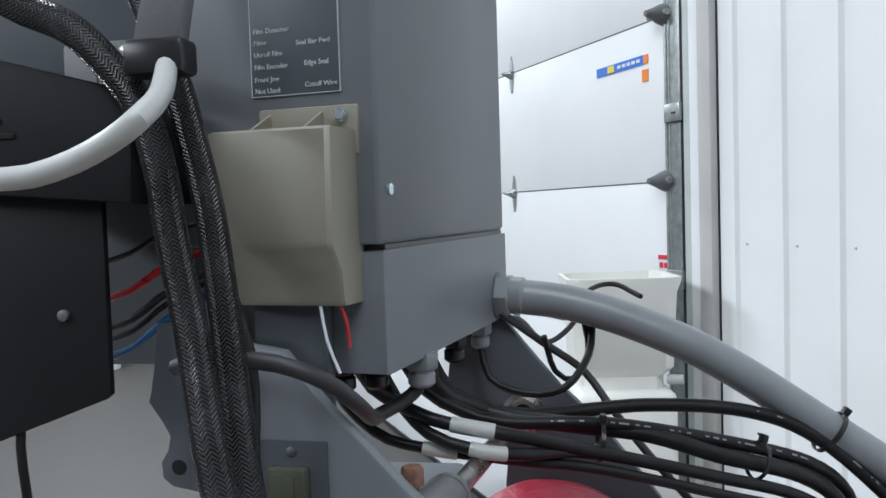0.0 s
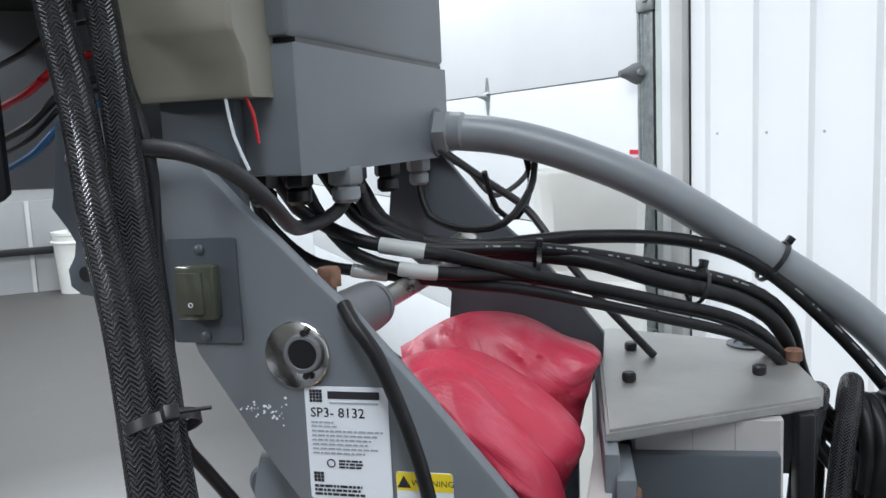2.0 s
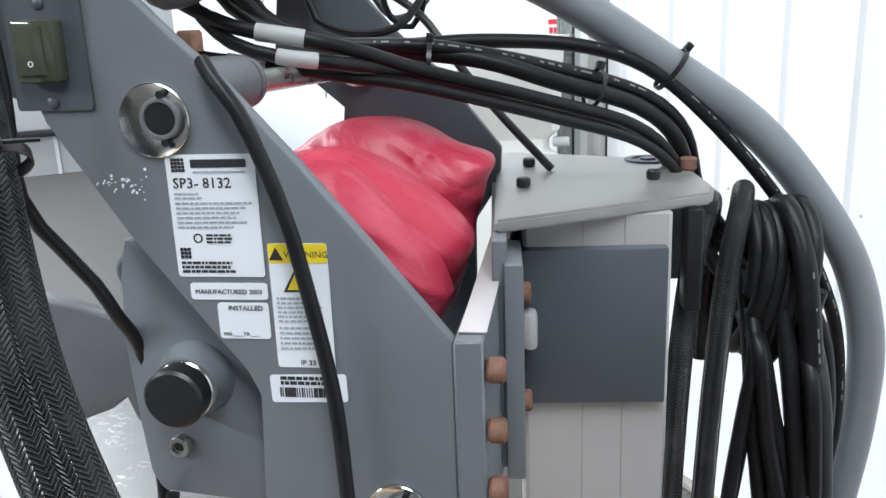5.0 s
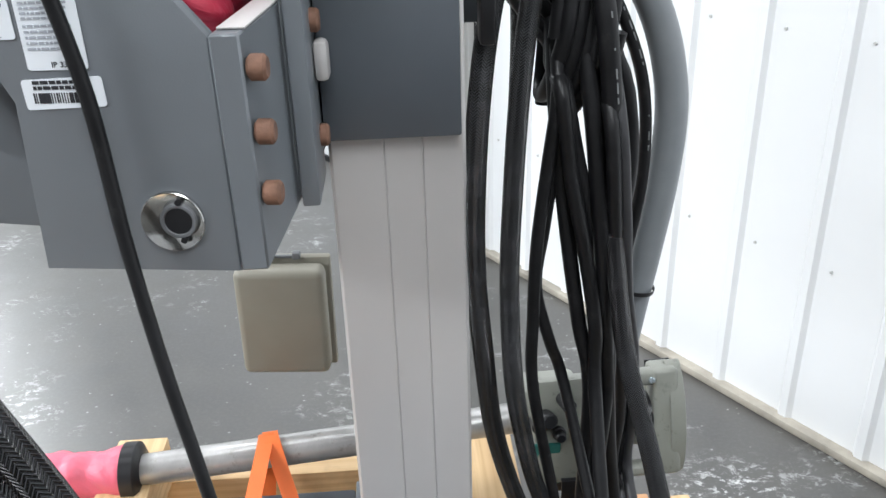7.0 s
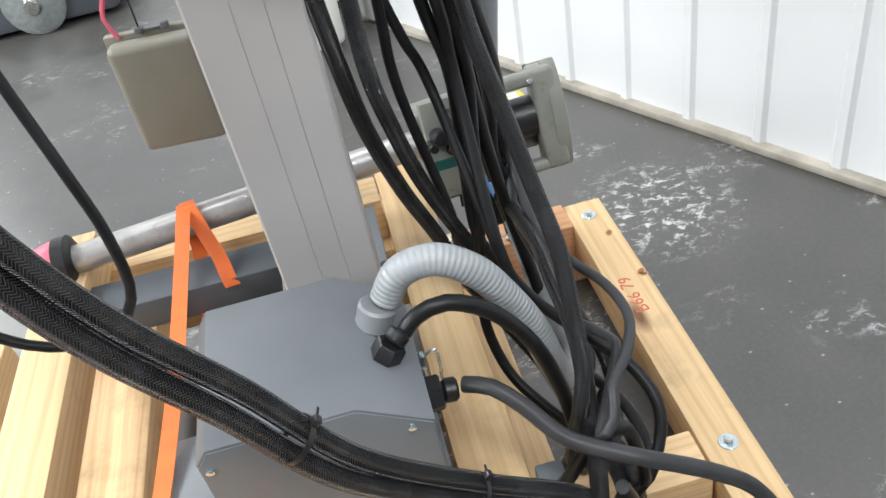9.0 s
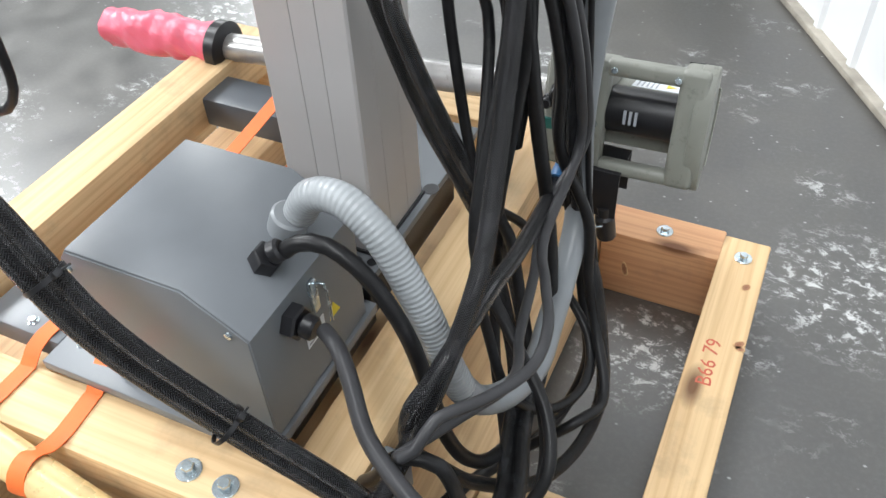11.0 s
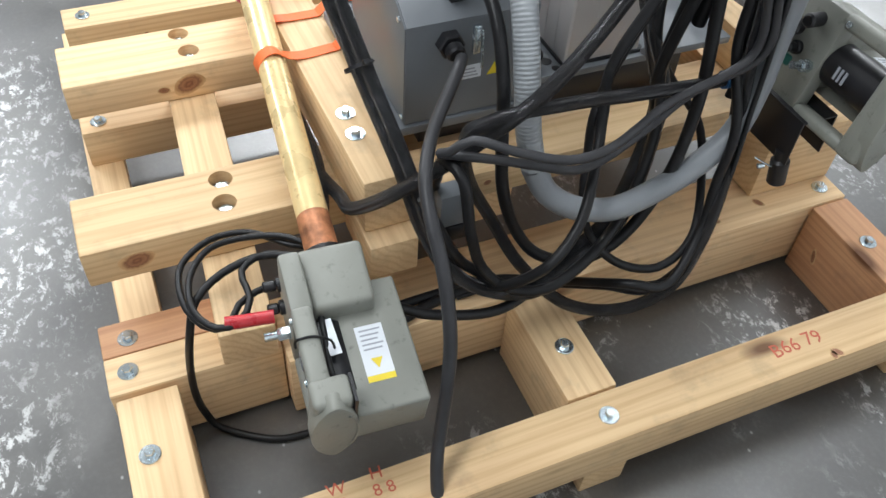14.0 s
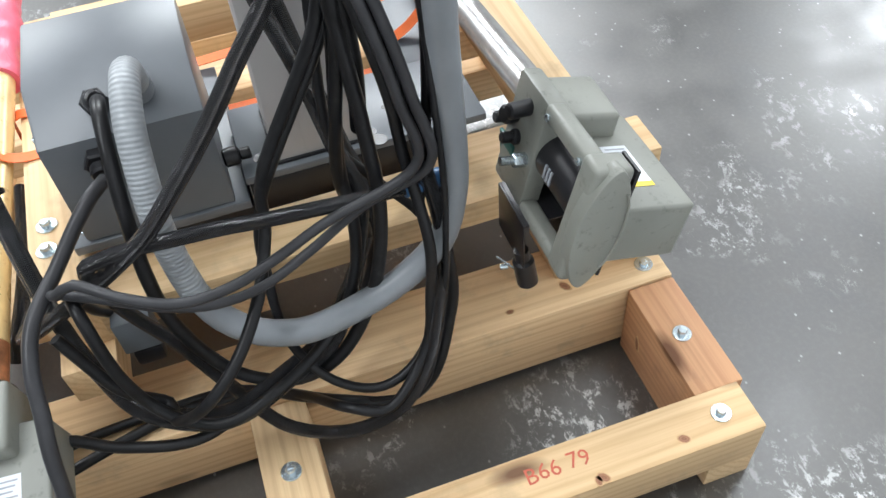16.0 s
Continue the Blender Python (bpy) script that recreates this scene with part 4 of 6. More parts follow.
words("WARNING", 0.0058, TEXT(-0.7165, 1.3120), M_INK, hazard)
tr = slab([(-0.0045, -0.0035), (0.0045, -0.0035), (0, 0.0045)], -0.0003, 0.0)
tr.transform(pose(-0.7215, PY - 0.0007, 1.3140))
part("hazard_mark", tr, M_INK, hazard)
tr = slab([(-0.0105, -0.0085), (0.0105, -0.0085), (0, 0.0100)], -0.0003, 0.0)
tr.transform(pose(-0.7080, PY - 0.0006, 1.2985))
tri_big = part("hazard_triangle", tr, M_INK, hazard)
tr = slab([(-0.0078, -0.0070), (0.0078, -0.0070), (0, 0.0072)], -0.0004, 0.0)
tr.transform(pose(-0.7080, PY - 0.0009, 1.2985))
part("triangle_face", tr, M_YELLOW, tri_big)
bars(hazard, -0.7235, -0.692, 1.2865, 6, 0.0030, 0.0015, M_GREYINK, 0.3)
bars(hazard, -0.7235, -0.692, 1.2670, 5, 0.0034, 0.0016, M_GREYINK, 0.3)
words("IP 33", 0.0050, TEXT(-0.7115, 1.2412), M_INK, hazard)
tag = sticker("barcode_label", -0.7330, -0.6825, 1.2155, 1.2345, M_LABEL, "white barcode label", -1.5)
for i in range(24):
    w = random.choice((0.0006, 0.0010, 0.0014))
    part("code_bar", box(-0.7270 + i * 0.0016, -0.7270 + i * 0.0016 + w, PY - 0.0008, PY - 0.0004, 1.2190, 1.2255), M_INK, tag)
bars(tag, -0.726, -0.690, 1.2332, 2, 0.0034, 0.0022, M_INK, 0.3)
for i in range(34):
    x, z = random.gauss(-0.822, 0.010), random.gauss(1.353, 0.004)
    s = random.uniform(0.0004, 0.0011)
    part("paint_chip", lathe([(s, 0), (s * 0.8, 0.0003)], 6, pose(x, -0.0831, z, 90, 0, 0)), M_LABEL, arm)
sw = sticker("switch_plate", -0.8800, -0.8307, 1.4000, 1.4700, M_GREY_DARK, "dark grey switch plate", 0, arm, 0.0015)
part("switch_cover", box(-0.8710, -0.8425, -0.0965, -0.0845, 1.4170, 1.4535, 0.003), M_GLASSY, sw, "clear olive switch cover")
part("switch_rocker", slab([(-0.8670, 1.4215), (-0.8500, 1.4215), (-0.8500, 1.4490), (-0.8670, 1.4490)], -0.0985, -0.0955, 0.001), M_GLASSY, sw)
words("o", 0.0075, pose(-0.8605, -0.0988, 1.4265, 90, 0, 0), M_LABEL, sw)
for z in (1.4625, 1.4045):
    part("screw", lathe([(0.0035, 0), (0.0035, 0.0015), (0.002, 0.0025)], 14, pose(-0.8565, -0.085, z, 90, 0, 0)), M_GREY_DARK, sw)
for label_plate in (plate, date_plate, inst, hazard, tag):
    label_plate.matrix_basis = Matrix.Translation((-0.0045, 0, -0.005)) @ label_plate.matrix_basis

# the arm stands slightly askew to the column
SKEW = Matrix.Translation((-0.66, -0.083, 0)) @ Matrix.Rotation(radians(-4.6), 4, "Z") @ Matrix.Translation((0.66, 0.083, 0))
arm.matrix_basis = SKEW @ arm.matrix_basis

# ---- column clamp ----
clamp = thing("column_clamp", (-0.507, 0.17, 1.12), "dark grey column clamp under a bolted metal top plate", "clamp")
part("cover", box(-0.5705, -0.4515, 0.094, 0.262, 1.124, 1.2605, 0.002), M_GREY_DARK, clamp, "dark grey wrap cover")
bm = bmesh.new()
q = [(-0.592, 0.050), (-0.409, 0.135), (-0.400, 0.165), (-0.402, 0.310), (-0.57, 0.392), (-0.588, 0.385)]
lo = [bm.verts.new((x, y, 1.286)) for x, y in q]
hi = [bm.verts.new((x, y, 1.2965)) for x, y in q]
bm.faces.new(lo[::-1])
bm.faces.new(hi)
for i in range(len(q)):
    bm.faces.new((lo[i], lo[(i + 1) % len(q)], hi[(i + 1) % len(q)], hi[i]))
bmesh.ops.bevel(bm, geom=[e for e in bm.edges if abs(e.verts[0].co.z - e.verts[1].co.z) < 1e-6], offset=0.0025, segments=2, affect="EDGES")
part("top_plate", bm, M_PLATE, clamp, "worn grey metal top plate")
part("left_cheek", merge(box(-0.5945, -0.5830, 0.03, 0.40, 1.10, 1.286, 0.002), box(-0.586, -0.5715, 0.02, 0.095, 1.095, 1.270, 0.002)), M_GREY, clamp)
part("right_cheek", box(-0.432, -0.418, 0.120, 0.145, 1.195, 1.286, 0.003), M_DARK, clamp)
part("rear_cheek", box(-0.446, -0.416, 0.20, 0.36, 1.20, 1.286, 0.003), M_GREY_DARK, clamp)
for y, z in ((0.075, 1.231), (0.075, 1.137)):
    part("bolt", rod((-0.5760, y, z), (-0.5640, y, z), 0.0095, 14, 0.002), M_RUST, clamp, "rusty bolt head")
slot = part("slot_key", box(-0.5715, -0.559, 0.066, 0.086, 1.183, 1.216, 0.005), M_ALU, clamp, "bright metal key")
for x, y, mt in ((-0.5655, 0.180, M_DARK), (-0.4460, 0.202, M_DARK), (-0.5560, 0.290, M_DARK), (-0.4045, 0.2475, M_RUST), (-0.4010, 0.294, M_RUST)):
    part("cap_screw", rod((x, y, 1.2965), (x, y, 1.3055 if mt is M_DARK else 1.3085), 0.0065 if mt is M_DARK else 0.0085, 14, 0.0015), mt, clamp)
part("port_ring", lathe([(0.024, 0), (0.024, 0.002), (0.017, 0.002), (0.017, 0.0005), (0.008, 0.0005), (0.008, 0.003)], 28, pose(-0.432, 0.309, 1.2965)), M_GREY_DARK, clamp)

# red film bag in the arm: three broad lobes of film folded over one another
def lobe(outline, y0, depth, back, seed):
    """A pillow of film over a smooth outline in x and z."""
    ring = spline([Vector((x, 0, z)) for x, z in outline + outline[:1]], 0.004)[:-1]
    cx_, cz_ = sum(q.x for q in ring) / len(ring), sum(q.z for q in ring) / len(ring)
    bm = bmesh.new()
    rows = []
    steps = [k / 22 for k in range(1, 23)]
    plan = [(r, -1) for r in steps] + [(r, 1) for r in reversed(steps[:-1])]
    for r, side in plan:
        loop = []
        for i, q in enumerate(ring):
            x, z = cx_ + (q.x - cx_) * r, cz_ + (q.z - cz_) * r
            dome = (1 - r ** 3.4) ** 0.55
            n1 = noise.noise(Vector((x * 16 + z * 14, z * 5 - x * 5, seed)))
            n2 = noise.noise(Vector((x * 46 + z * 40, z * 12 - x * 12, seed + 4)))
            n3 = abs(noise.noise(Vector((x * 30 + z * 34, z * 9 - x * 8, seed + 9))))
            n4 = abs(noise.noise(Vector((x * 80 + z * 70, z * 26 - x * 30, seed + 13))))
            folds = 0.008 * n1 + 0.0022 * n2 + 0.007 * n3 + 0.0030 * n4
            y = y0 + side * (depth if side < 0 else back) * dome + folds * (1 if side < 0 else 0)
            loop.append(bm.verts.new((x + 0.002 * n2, max(y, -0.064), z + 0.002 * n1)))
        rows.append(loop)
    c0 = bm.verts.new((cx_, max(y0 - depth, -0.064), cz_))
    c1 = bm.verts.new((cx_, y0 + back, cz_))
    m = len(ring)
    for i in range(m):
        j = (i + 1) % m
        bm.faces.new((c0, rows[0][i], rows[0][j]))
        bm.faces.new((c1, rows[-1][j], rows[-1][i]))
        for a, b in zip(rows, rows[1:]):
            bm.faces.new((a[i], b[i], b[j], a[j]))
    return bm


back_lobe = [(-0.775, 1.335), (-0.7257, 1.3625), (-0.6926, 1.3664), (-0.657, 1.360), (-0.6212, 1.342), (-0.592, 1.3294), (-0.5964, 1.310), (-0.6046, 1.28), (-0.612, 1.25), (-0.64, 1.18), (-0.70, 1.16), (-0.76, 1.25)]
mid_lobe = [(-0.775, 1.335), (-0.758, 1.345), (-0.730, 1.351), (-0.702, 1.349), (-0.671, 1.334), (-0.637, 1.309), (-0.611, 1.283), (-0.608, 1.265), (-0.622, 1.238), (-0.650, 1.19), (-0.700, 1.17), (-0.760, 1.26)]
front_lobe = [(-0.752, 1.338), (-0.735, 1.346), (-0.714, 1.347), (-0.694, 1.338), (-0.672, 1.316), (-0.652, 1.294), (-0.636, 1.274), (-0.627, 1.252), (-0.626, 1.238), (-0.645, 1.21), (-0.700, 1.19), (-0.750, 1.27)]
bm = merge(lobe(back_lobe, 0.165, 0.050, 0.080, 2.0), lobe(mid_lobe, 0.090, 0.052, 0.070, 7.0), lobe(front_lobe, 0.045, 0.040, 0.060, 11.0))
bag = solid("plastic_bag", bm, M_FILM, "crumpled red plastic film bag stuffed in the arm", "bag")

# ---- upper cabinet ----
CAB = pose(-0.797, -0.027, 0, 0, 0, -9.2)
cab = thing("upper_cabinet", (-0.797, -0.027, 1.505, 0, 0, -9.2), "grey steel machine cabinet over a lower terminal box", "cabinet")
lowb = slab([(-0.15, 1.508), (0.0, 1.506), (0.0, 1.5965), (-0.15, 1.5965)], 0.0, 0.345, 0.003)
lowb.transform(CAB)
part("terminal_box", lowb, M_GREY, cab)
up = slab([(-0.17, 1.6005), (-0.003, 1.6005), (0.0, 1.6045), (0.0, 2.05), (-0.17, 2.05)], -0.004, 0.335, 0.003)
up.transform(CAB)
part("door", up, M_GREY, cab)
part("door_gap", box(-0.14, -0.0012, 0.006, 0.33, 1.5967, 1.6003, 0, CAB), M_DARK, cab, "black gap under the cabinet door")
for y, z in ((0.012, 1.640),):
    part("screw", hex_head(CAB @ Vector((0.0, y, z)), CAB.to_3x3() @ Vector((1, 0, 0)), 0.0045, 0.003, 14), M_ZINC, cab)
legend = part("legend_panel", box(-0.099, -0.027, -0.0052, -0.0040, 1.7105, 1.80, 0.0004, CAB), M_GREY_DARK, cab, "dark legend panel with pale lettering")
for body, x, z in (("Front Jaw", -0.087, 1.7215), ("Not Used", -0.087, 1.7130), ("Film Encoder", -0.087, 1.7305), ("Unroll Film", -0.087, 1.7395), ("Filter", -0.087, 1.7480), ("Cutoff Wire", -0.046, 1.7155), ("Edge Seal", -0.046, 1.7310), ("Seal Bar Fwd", -0.052, 1.7460), ("Film Detector", -0.087, 1.7565)):
    words(body, 0.0052, CAB @ pose(x - 0.009, -0.0056, z, 90, 0, 0), M_PALEINK, legend)
part("legend_rim", merge(box(-0.099, -0.0985, -0.0056, -0.004, 1.711, 1.80, 0, CAB), box(-0.0275, -0.027, -0.0056, -0.004, 1.711, 1.80, 0, CAB), box(-0.099, -0.027, -0.0056, -0.004, 1.7105, 1.711, 0, CAB)), M_PALEINK, legend)
part("conduit_nut", merge(hex_head((-0.748, 0.274, 1.532), (0.98, -0.16, -0.02), 0.0235, 0.016), rod((-0.738, 0.272, 1.532), (-0.718, 0.269, 1.5315), 0.0195, 20, 0.003)), M_CONDUIT, cab, "grey conduit fitting")
part("lock_ring", rod((-0.7535, 0.275, 1.532), (-0.747, 0.274, 1.532), 0.026, 24, 0.002), M_GREY_DARK, cab)
for x, y, r, mt in ((-0.79, 0.06, 0.014, M_CONDUIT), (-0.80, 0.12, 0.013, M_DARK), (-0.825, 0.05, 0.012, M_DARK), (-0.765, 0.25, 0.012, M_CONDUIT), (-0.78, 0.17, 0.012, M_DARK), (-0.85, 0.04, 0.012, M_DARK)):
    g = part("cable_gland", merge(hex_head((x, y, 1.508), (0, 0, -1), r, 0.014, 6), rod((x, y, 1.494), (x, y, 1.480), r * 0.82, 16, 0.003)), mt, cab, "plastic cable gland")

# beige moulded box on the cabinet front
bx = thing("beige_cover_box", (-0.85, -0.04, 1.56), "beige moulded plastic cover screwed to the cabinet", "cover box")
rows_ = ((1.6825, -0.046, 1.0), (1.6805, -0.048, 1.0), (1.606, -0.050, 0.985), (1.600, -0.048, 0.98), (1.584, -0.036, 0.95), (1.564, -0.034, 0.93), (1.560, -0.031, 0.92))
bm = bmesh.new()
prev = None
for z, yf, w in rows_:
    xl, xr = -0.114 * w, -0.017
    ring = [bm.verts.new(p) for p in ((xl, 0.004, z), (xl, yf + 0.006, z), (xl + 0.008, yf, z), (xr - 0.003, yf, z), (xr, yf + 0.003, z), (xr, 0.004, z))]
    if prev:
        for i in range(6):
            bm.faces.new((prev[i], prev[(i + 1) % 6], ring[(i + 1) % 6], ring[i]))
    else:
        bm.faces.new(ring)
    prev = ring
bm.faces.new(prev[::-1])
bmesh.ops.bevel(bm, geom=[e for e in bm.edges if e.calc_face_angle(0) > 0.5], offset=0.0025, segments=2, affect="EDGES")
bm.transform(CAB)
part("shell", bm, M_BEIGE, bx)
part("mounting_flange", box(-0.094, -0.014, -0.006, -0.001, 1.665, 1.701, 0.002, CAB), M_BEIGE, bx)
for x in (-0.084, -0.042):
    rib = slab([(-0.042, 1.680), (-0.004, 1.680), (-0.004, 1.698)], -0.001, 0.001)
    rib.transform(CAB @ pose(x, 0, 0, 0, 0, 90) @ pose(0, 0, 0))
    part("rib", rib, M_BEIGE, bx)
part("top_web", box(-0.094, -0.019, -0.042, -0.004, 1.676, 1.6815, 0.001, CAB), M_BEIGE, bx)
part("screw", merge(hex_head(CAB @ Vector((-0.026, -0.006, 1.6935)), CAB.to_3x3() @ Vector((0, -1, 0)), 0.0042, 0.006, 6, 0.0052, 0.0015)), M_ZINC, bx)
part("wire", tube([(-0.838, -0.05, 1.560), (-0.834, -0.05, 1.535), (-0.826, -0.048, 1.512)], 0.0012, 8), M_LABEL, bx, "thin white wire")
part("wire", tube([(-0.824, -0.05, 1.560), (-0.820, -0.049, 1.549), (-0.819, -0.046, 1.530)], 0.0012, 8), M_REDTAPE, bx, "thin red wire")

# ---- parts at the upper end of the machine ----
head = thing("film_drive_head", (-1.02, 0.0, 1.5), "black and grey machine head with guard panel", "machine head")
part("guard_panel", slab([(-1.12, 1.45), (-0.984, 1.500), (-0.979, 1.504), (-0.979, 1.648), (-1.12, 1.648)], -0.084, -0.078, 0.001), M_PANEL, head, "black guard panel")
part("roller_housing", slab([(-1.12, 1.648), (-0.948, 1.634), (-0.945, 1.690), (-0.962, 1.712), (-1.12, 1.755)], -0.10, 0.05, 0.004), M_PANEL, head)
part("screw", hex_head((-1.011, -0.084, 1.559), (0, -1, 0), 0.0040, 0.003, 14), M_CAST, head)
part("housing_slot", box(-1.10, -1.03, -0.1015, -0.099, 1.680, 1.684, 0.0005), M_DARK, head)
part("housing_slot", box(-1.10, -1.04, -0.1015, -0.099, 1.690, 1.694, 0.0005), M_DARK, head)
part("rear_block", box(-1.24, -0.92, 0.06, 0.12, 1.70, 2.0, 0.006), M_GREY_DARK, head)
part("bracket", box(-0.925, -0.880, 0.01, 0.05, 1.50, 2.0, 0.004), M_GREY, head)
part("bearing", rod((-1.03, 0.06, 1.745), (-1.03, 0.03, 1.745), 0.022, 24, 0.004), M_STEEL, head)
part("bearing_plate", box(-1.09, -0.99, 0.045, 0.058, 1.715, 1.775, 0.006), M_CAST, head)
part("cord_grip", box(-0.940, -0.899, -0.118, -0.094, 1.714, 1.737, 0.004), M_DARK, head, "black cord grip")
part("cord_box", slab([(-0.936, 1.735), (-0.903, 1.735), (-0.88, 1.85), (-0.905, 1.85)], -0.113, -0.098, 0.003), M_CAST, head)
part("support_arm", slab([(-0.985, 1.66), (-0.905, 1.66), (-0.885, 1.45), (-0.93, 1.45), (-0.985, 1.56)], 0.060, 0.075, 0.003), M_GREY, head)
part("inner_frame", slab([(-1.20, 1.500), (-0.915, 1.500), (-0.905, 1.70), (-1.20, 1.70)], 0.045, 0.058, 0.003), M_GREY, head)
for k, (mt, dz) in enumerate(((M_REDTAPE, 0.0), (M_DGCABLE, -0.014), (M_BLUE, -0.028), (M_DARK, -0.020), (M_DARK, 0.018))):
    part("wire", tube([(-1.03, -0.02, 1.560 + dz * 1.6), (-0.985, -0.04, 1.572 + dz * 1.5), (-0.95, -0.04, 1.592 + dz * 1.3), (-0.91, 0.03, 1.610 + dz)], 0.0030 if k < 3 else 0.0022, 8), mt, head)

# ---- cables, hoses and conduits ----
def cable(name, label, material, r, points, category, group=""):
    fine = 0.008 if material in (M_BRAID, M_BRAID_FINE, M_RINGED) else 0.014
    ob = solid(name, tube(points, r, 16 if r > 0.01 else 10, fine), material, label, category, "", group)
    RUNS[label] = points
    if "printed" in label:
        PRINTED.append((ob, points, r, 0.25, 0.62, (0.25, -0.85, 0.45)))
    return ob


PRINTED, RUNS = [], {}
cable("braided_hose", "thick black braided hose looping from the machine head over the clamp", M_BRAID, 0.0108, [(-1.12, -0.1, 1.79), (-1.043, -0.106, 1.776), (-1.014, -0.104, 1.763), (-0.985, -0.102, 1.75), (-0.961, -0.1, 1.727), (-0.94, -0.099, 1.698), (-0.925, -0.104, 1.658), (-0.913, -0.113, 1.608), (-0.896, -0.127, 1.552), (-0.877, -0.15, 1.493), (-0.853, -0.176, 1.431), (-0.832, -0.204, 1.365), (-0.812, -0.231, 1.296), (-0.783, -0.251, 1.224), (-0.748, -0.265, 1.147), (-0.708, -0.275, 1.066), (-0.675, -0.283, 0.979), (-0.64, -0.281, 0.895), (-0.586, -0.277, 0.801), (-0.52, -0.274, 0.683), (-0.418, -0.252, 0.571), (-0.316, -0.228, 0.471), (-0.265, -0.203, 0.365), (-0.225, -0.161, 0.296), (-0.203, -0.067, 0.262), (-0.224, 0.023, 0.277), (-0.251, 0.115, 0.324), (-0.329, 0.21, 0.441), (-0.358, 0.193, 0.548), (-0.392, 0.171, 0.653), (-0.418, 0.15, 0.764), (-0.431, 0.124, 0.876), (-0.44, 0.114, 0.988), (-0.438, 0.116, 1.089), (-0.428, 0.138, 1.175), (-0.412, 0.173, 1.237), (-0.392, 0.215, 1.267), (-0.38, 0.252, 1.262), (-0.373, 0.285, 1.225), (-0.37, 0.298, 1.16), (-0.372, 0.3, 1.08)], "hose", "hanging hoses")
cable("braided_hose", "thick black braided hose with a zip tie, looping over the clamp", M_BRAID, 0.0104, [(-0.981, -0.068, 1.844), (-0.963, -0.068, 1.804), (-0.946, -0.068, 1.764), (-0.93, -0.069, 1.722), (-0.917, -0.073, 1.678), (-0.903, -0.081, 1.631), (-0.89, -0.096, 1.581), (-0.876, -0.115, 1.526), (-0.86, -0.139, 1.47), (-0.839, -0.169, 1.413), (-0.819, -0.199, 1.352), (-0.796, -0.226, 1.289), (-0.766, -0.245, 1.222), (-0.731, -0.259, 1.15), (-0.692, -0.269, 1.071), (-0.658, -0.275, 0.984), (-0.621, -0.272, 0.9), (-0.566, -0.266, 0.806), (-0.501, -0.263, 0.688), (-0.401, -0.243, 0.576), (-0.301, -0.22, 0.476), (-0.247, -0.196, 0.37), (-0.206, -0.153, 0.301), (-0.183, -0.058, 0.267), (-0.206, 0.034, 0.282), (-0.235, 0.126, 0.329), (-0.301, 0.195, 0.481), (-0.337, 0.177, 0.578), (-0.368, 0.158, 0.674), (-0.388, 0.133, 0.767), (-0.401, 0.119, 0.852), (-0.401, 0.152, 0.945), (-0.396, 0.163, 1.049), (-0.389, 0.168, 1.149), (-0.376, 0.188, 1.229), (-0.36, 0.217, 1.273), (-0.35, 0.252, 1.272), (-0.343, 0.287, 1.235), (-0.341, 0.3, 1.17), (-0.342, 0.3, 1.09)], "hose", "hanging hoses")
cable("cable", "slim black cable behind the hoses", M_BLACK, 0.0046, [(-0.935, -0.05, 1.7), (-0.902, -0.08, 1.61), (-0.873, -0.094, 1.531), (-0.871, -0.099, 1.463), (-0.867, -0.102, 1.416), (-0.8715, -0.095, 1.352), (-0.86, -0.08, 1.316), (-0.847, -0.07, 1.2895), (-0.839, -0.062, 1.264), (-0.836, -0.043, 1.235), (-0.834, -0.041, 1.19), (-0.8345, -0.041, 1.13), (-0.838, -0.038, 1.08), (-0.835, -0.05, 1.0)], "cable", "")
cable("cable", "slim black cable draped over the labels", M_BLACK, 0.0048, [(-0.7585, -0.079, 1.4265), (-0.75, -0.088, 1.4155), (-0.737, -0.092, 1.3985), (-0.7235, -0.094, 1.366), (-0.713, -0.096, 1.334), (-0.7055, -0.097, 1.301), (-0.692, -0.098, 1.22), (-0.686, -0.103, 1.128), (-0.672, -0.12, 1.04), (-0.655, -0.14, 0.965), (-0.645, -0.15, 0.9), (-0.652, -0.15, 0.835), (-0.69, -0.15, 0.8), (-0.75, -0.15, 0.815), (-0.8, -0.14, 0.87), (-0.83, -0.11, 0.96), (-0.832, -0.07, 1.05), (-0.823, -0.052, 1.128)], "cable", "")
cable("conduit", "smooth grey flexible conduit arching from the cabinet", M_CONDUIT, 0.0185, [(-0.728, 0.271, 1.531), (-0.673, 0.272, 1.523), (-0.605, 0.274, 1.501), (-0.526, 0.275, 1.464), (-0.419, 0.276, 1.393), (-0.335, 0.28, 1.332), (-0.273, 0.286, 1.262), (-0.224, 0.29, 1.183), (-0.2, 0.293, 1.094), (-0.2, 0.297, 1), (-0.212, 0.3, 0.9), (-0.226, 0.303, 0.8), (-0.236, 0.307, 0.7), (-0.24, 0.31, 0.6), (-0.235, 0.305, 0.53), (-0.225, 0.28, 0.46), (-0.22, 0.22, 0.41), (-0.215, 0.15, 0.385), (-0.21, 0.08, 0.378), (-0.225, 0.02, 0.385), (-0.246, -0.02, 0.41), (-0.26, -0.042, 0.455)], "conduit", "")
cable("ringed_conduit", "ringed light grey conduit looping into the control box", M_RINGED, 0.0185, [(-0.26, -0.042, 0.455), (-0.275, -0.05, 0.51), (-0.29, -0.053, 0.57), (-0.315, -0.05, 0.625), (-0.345, -0.045, 0.672), (-0.385, -0.038, 0.697), (-0.425, -0.035, 0.69), (-0.447, -0.035, 0.658)], "conduit", "")
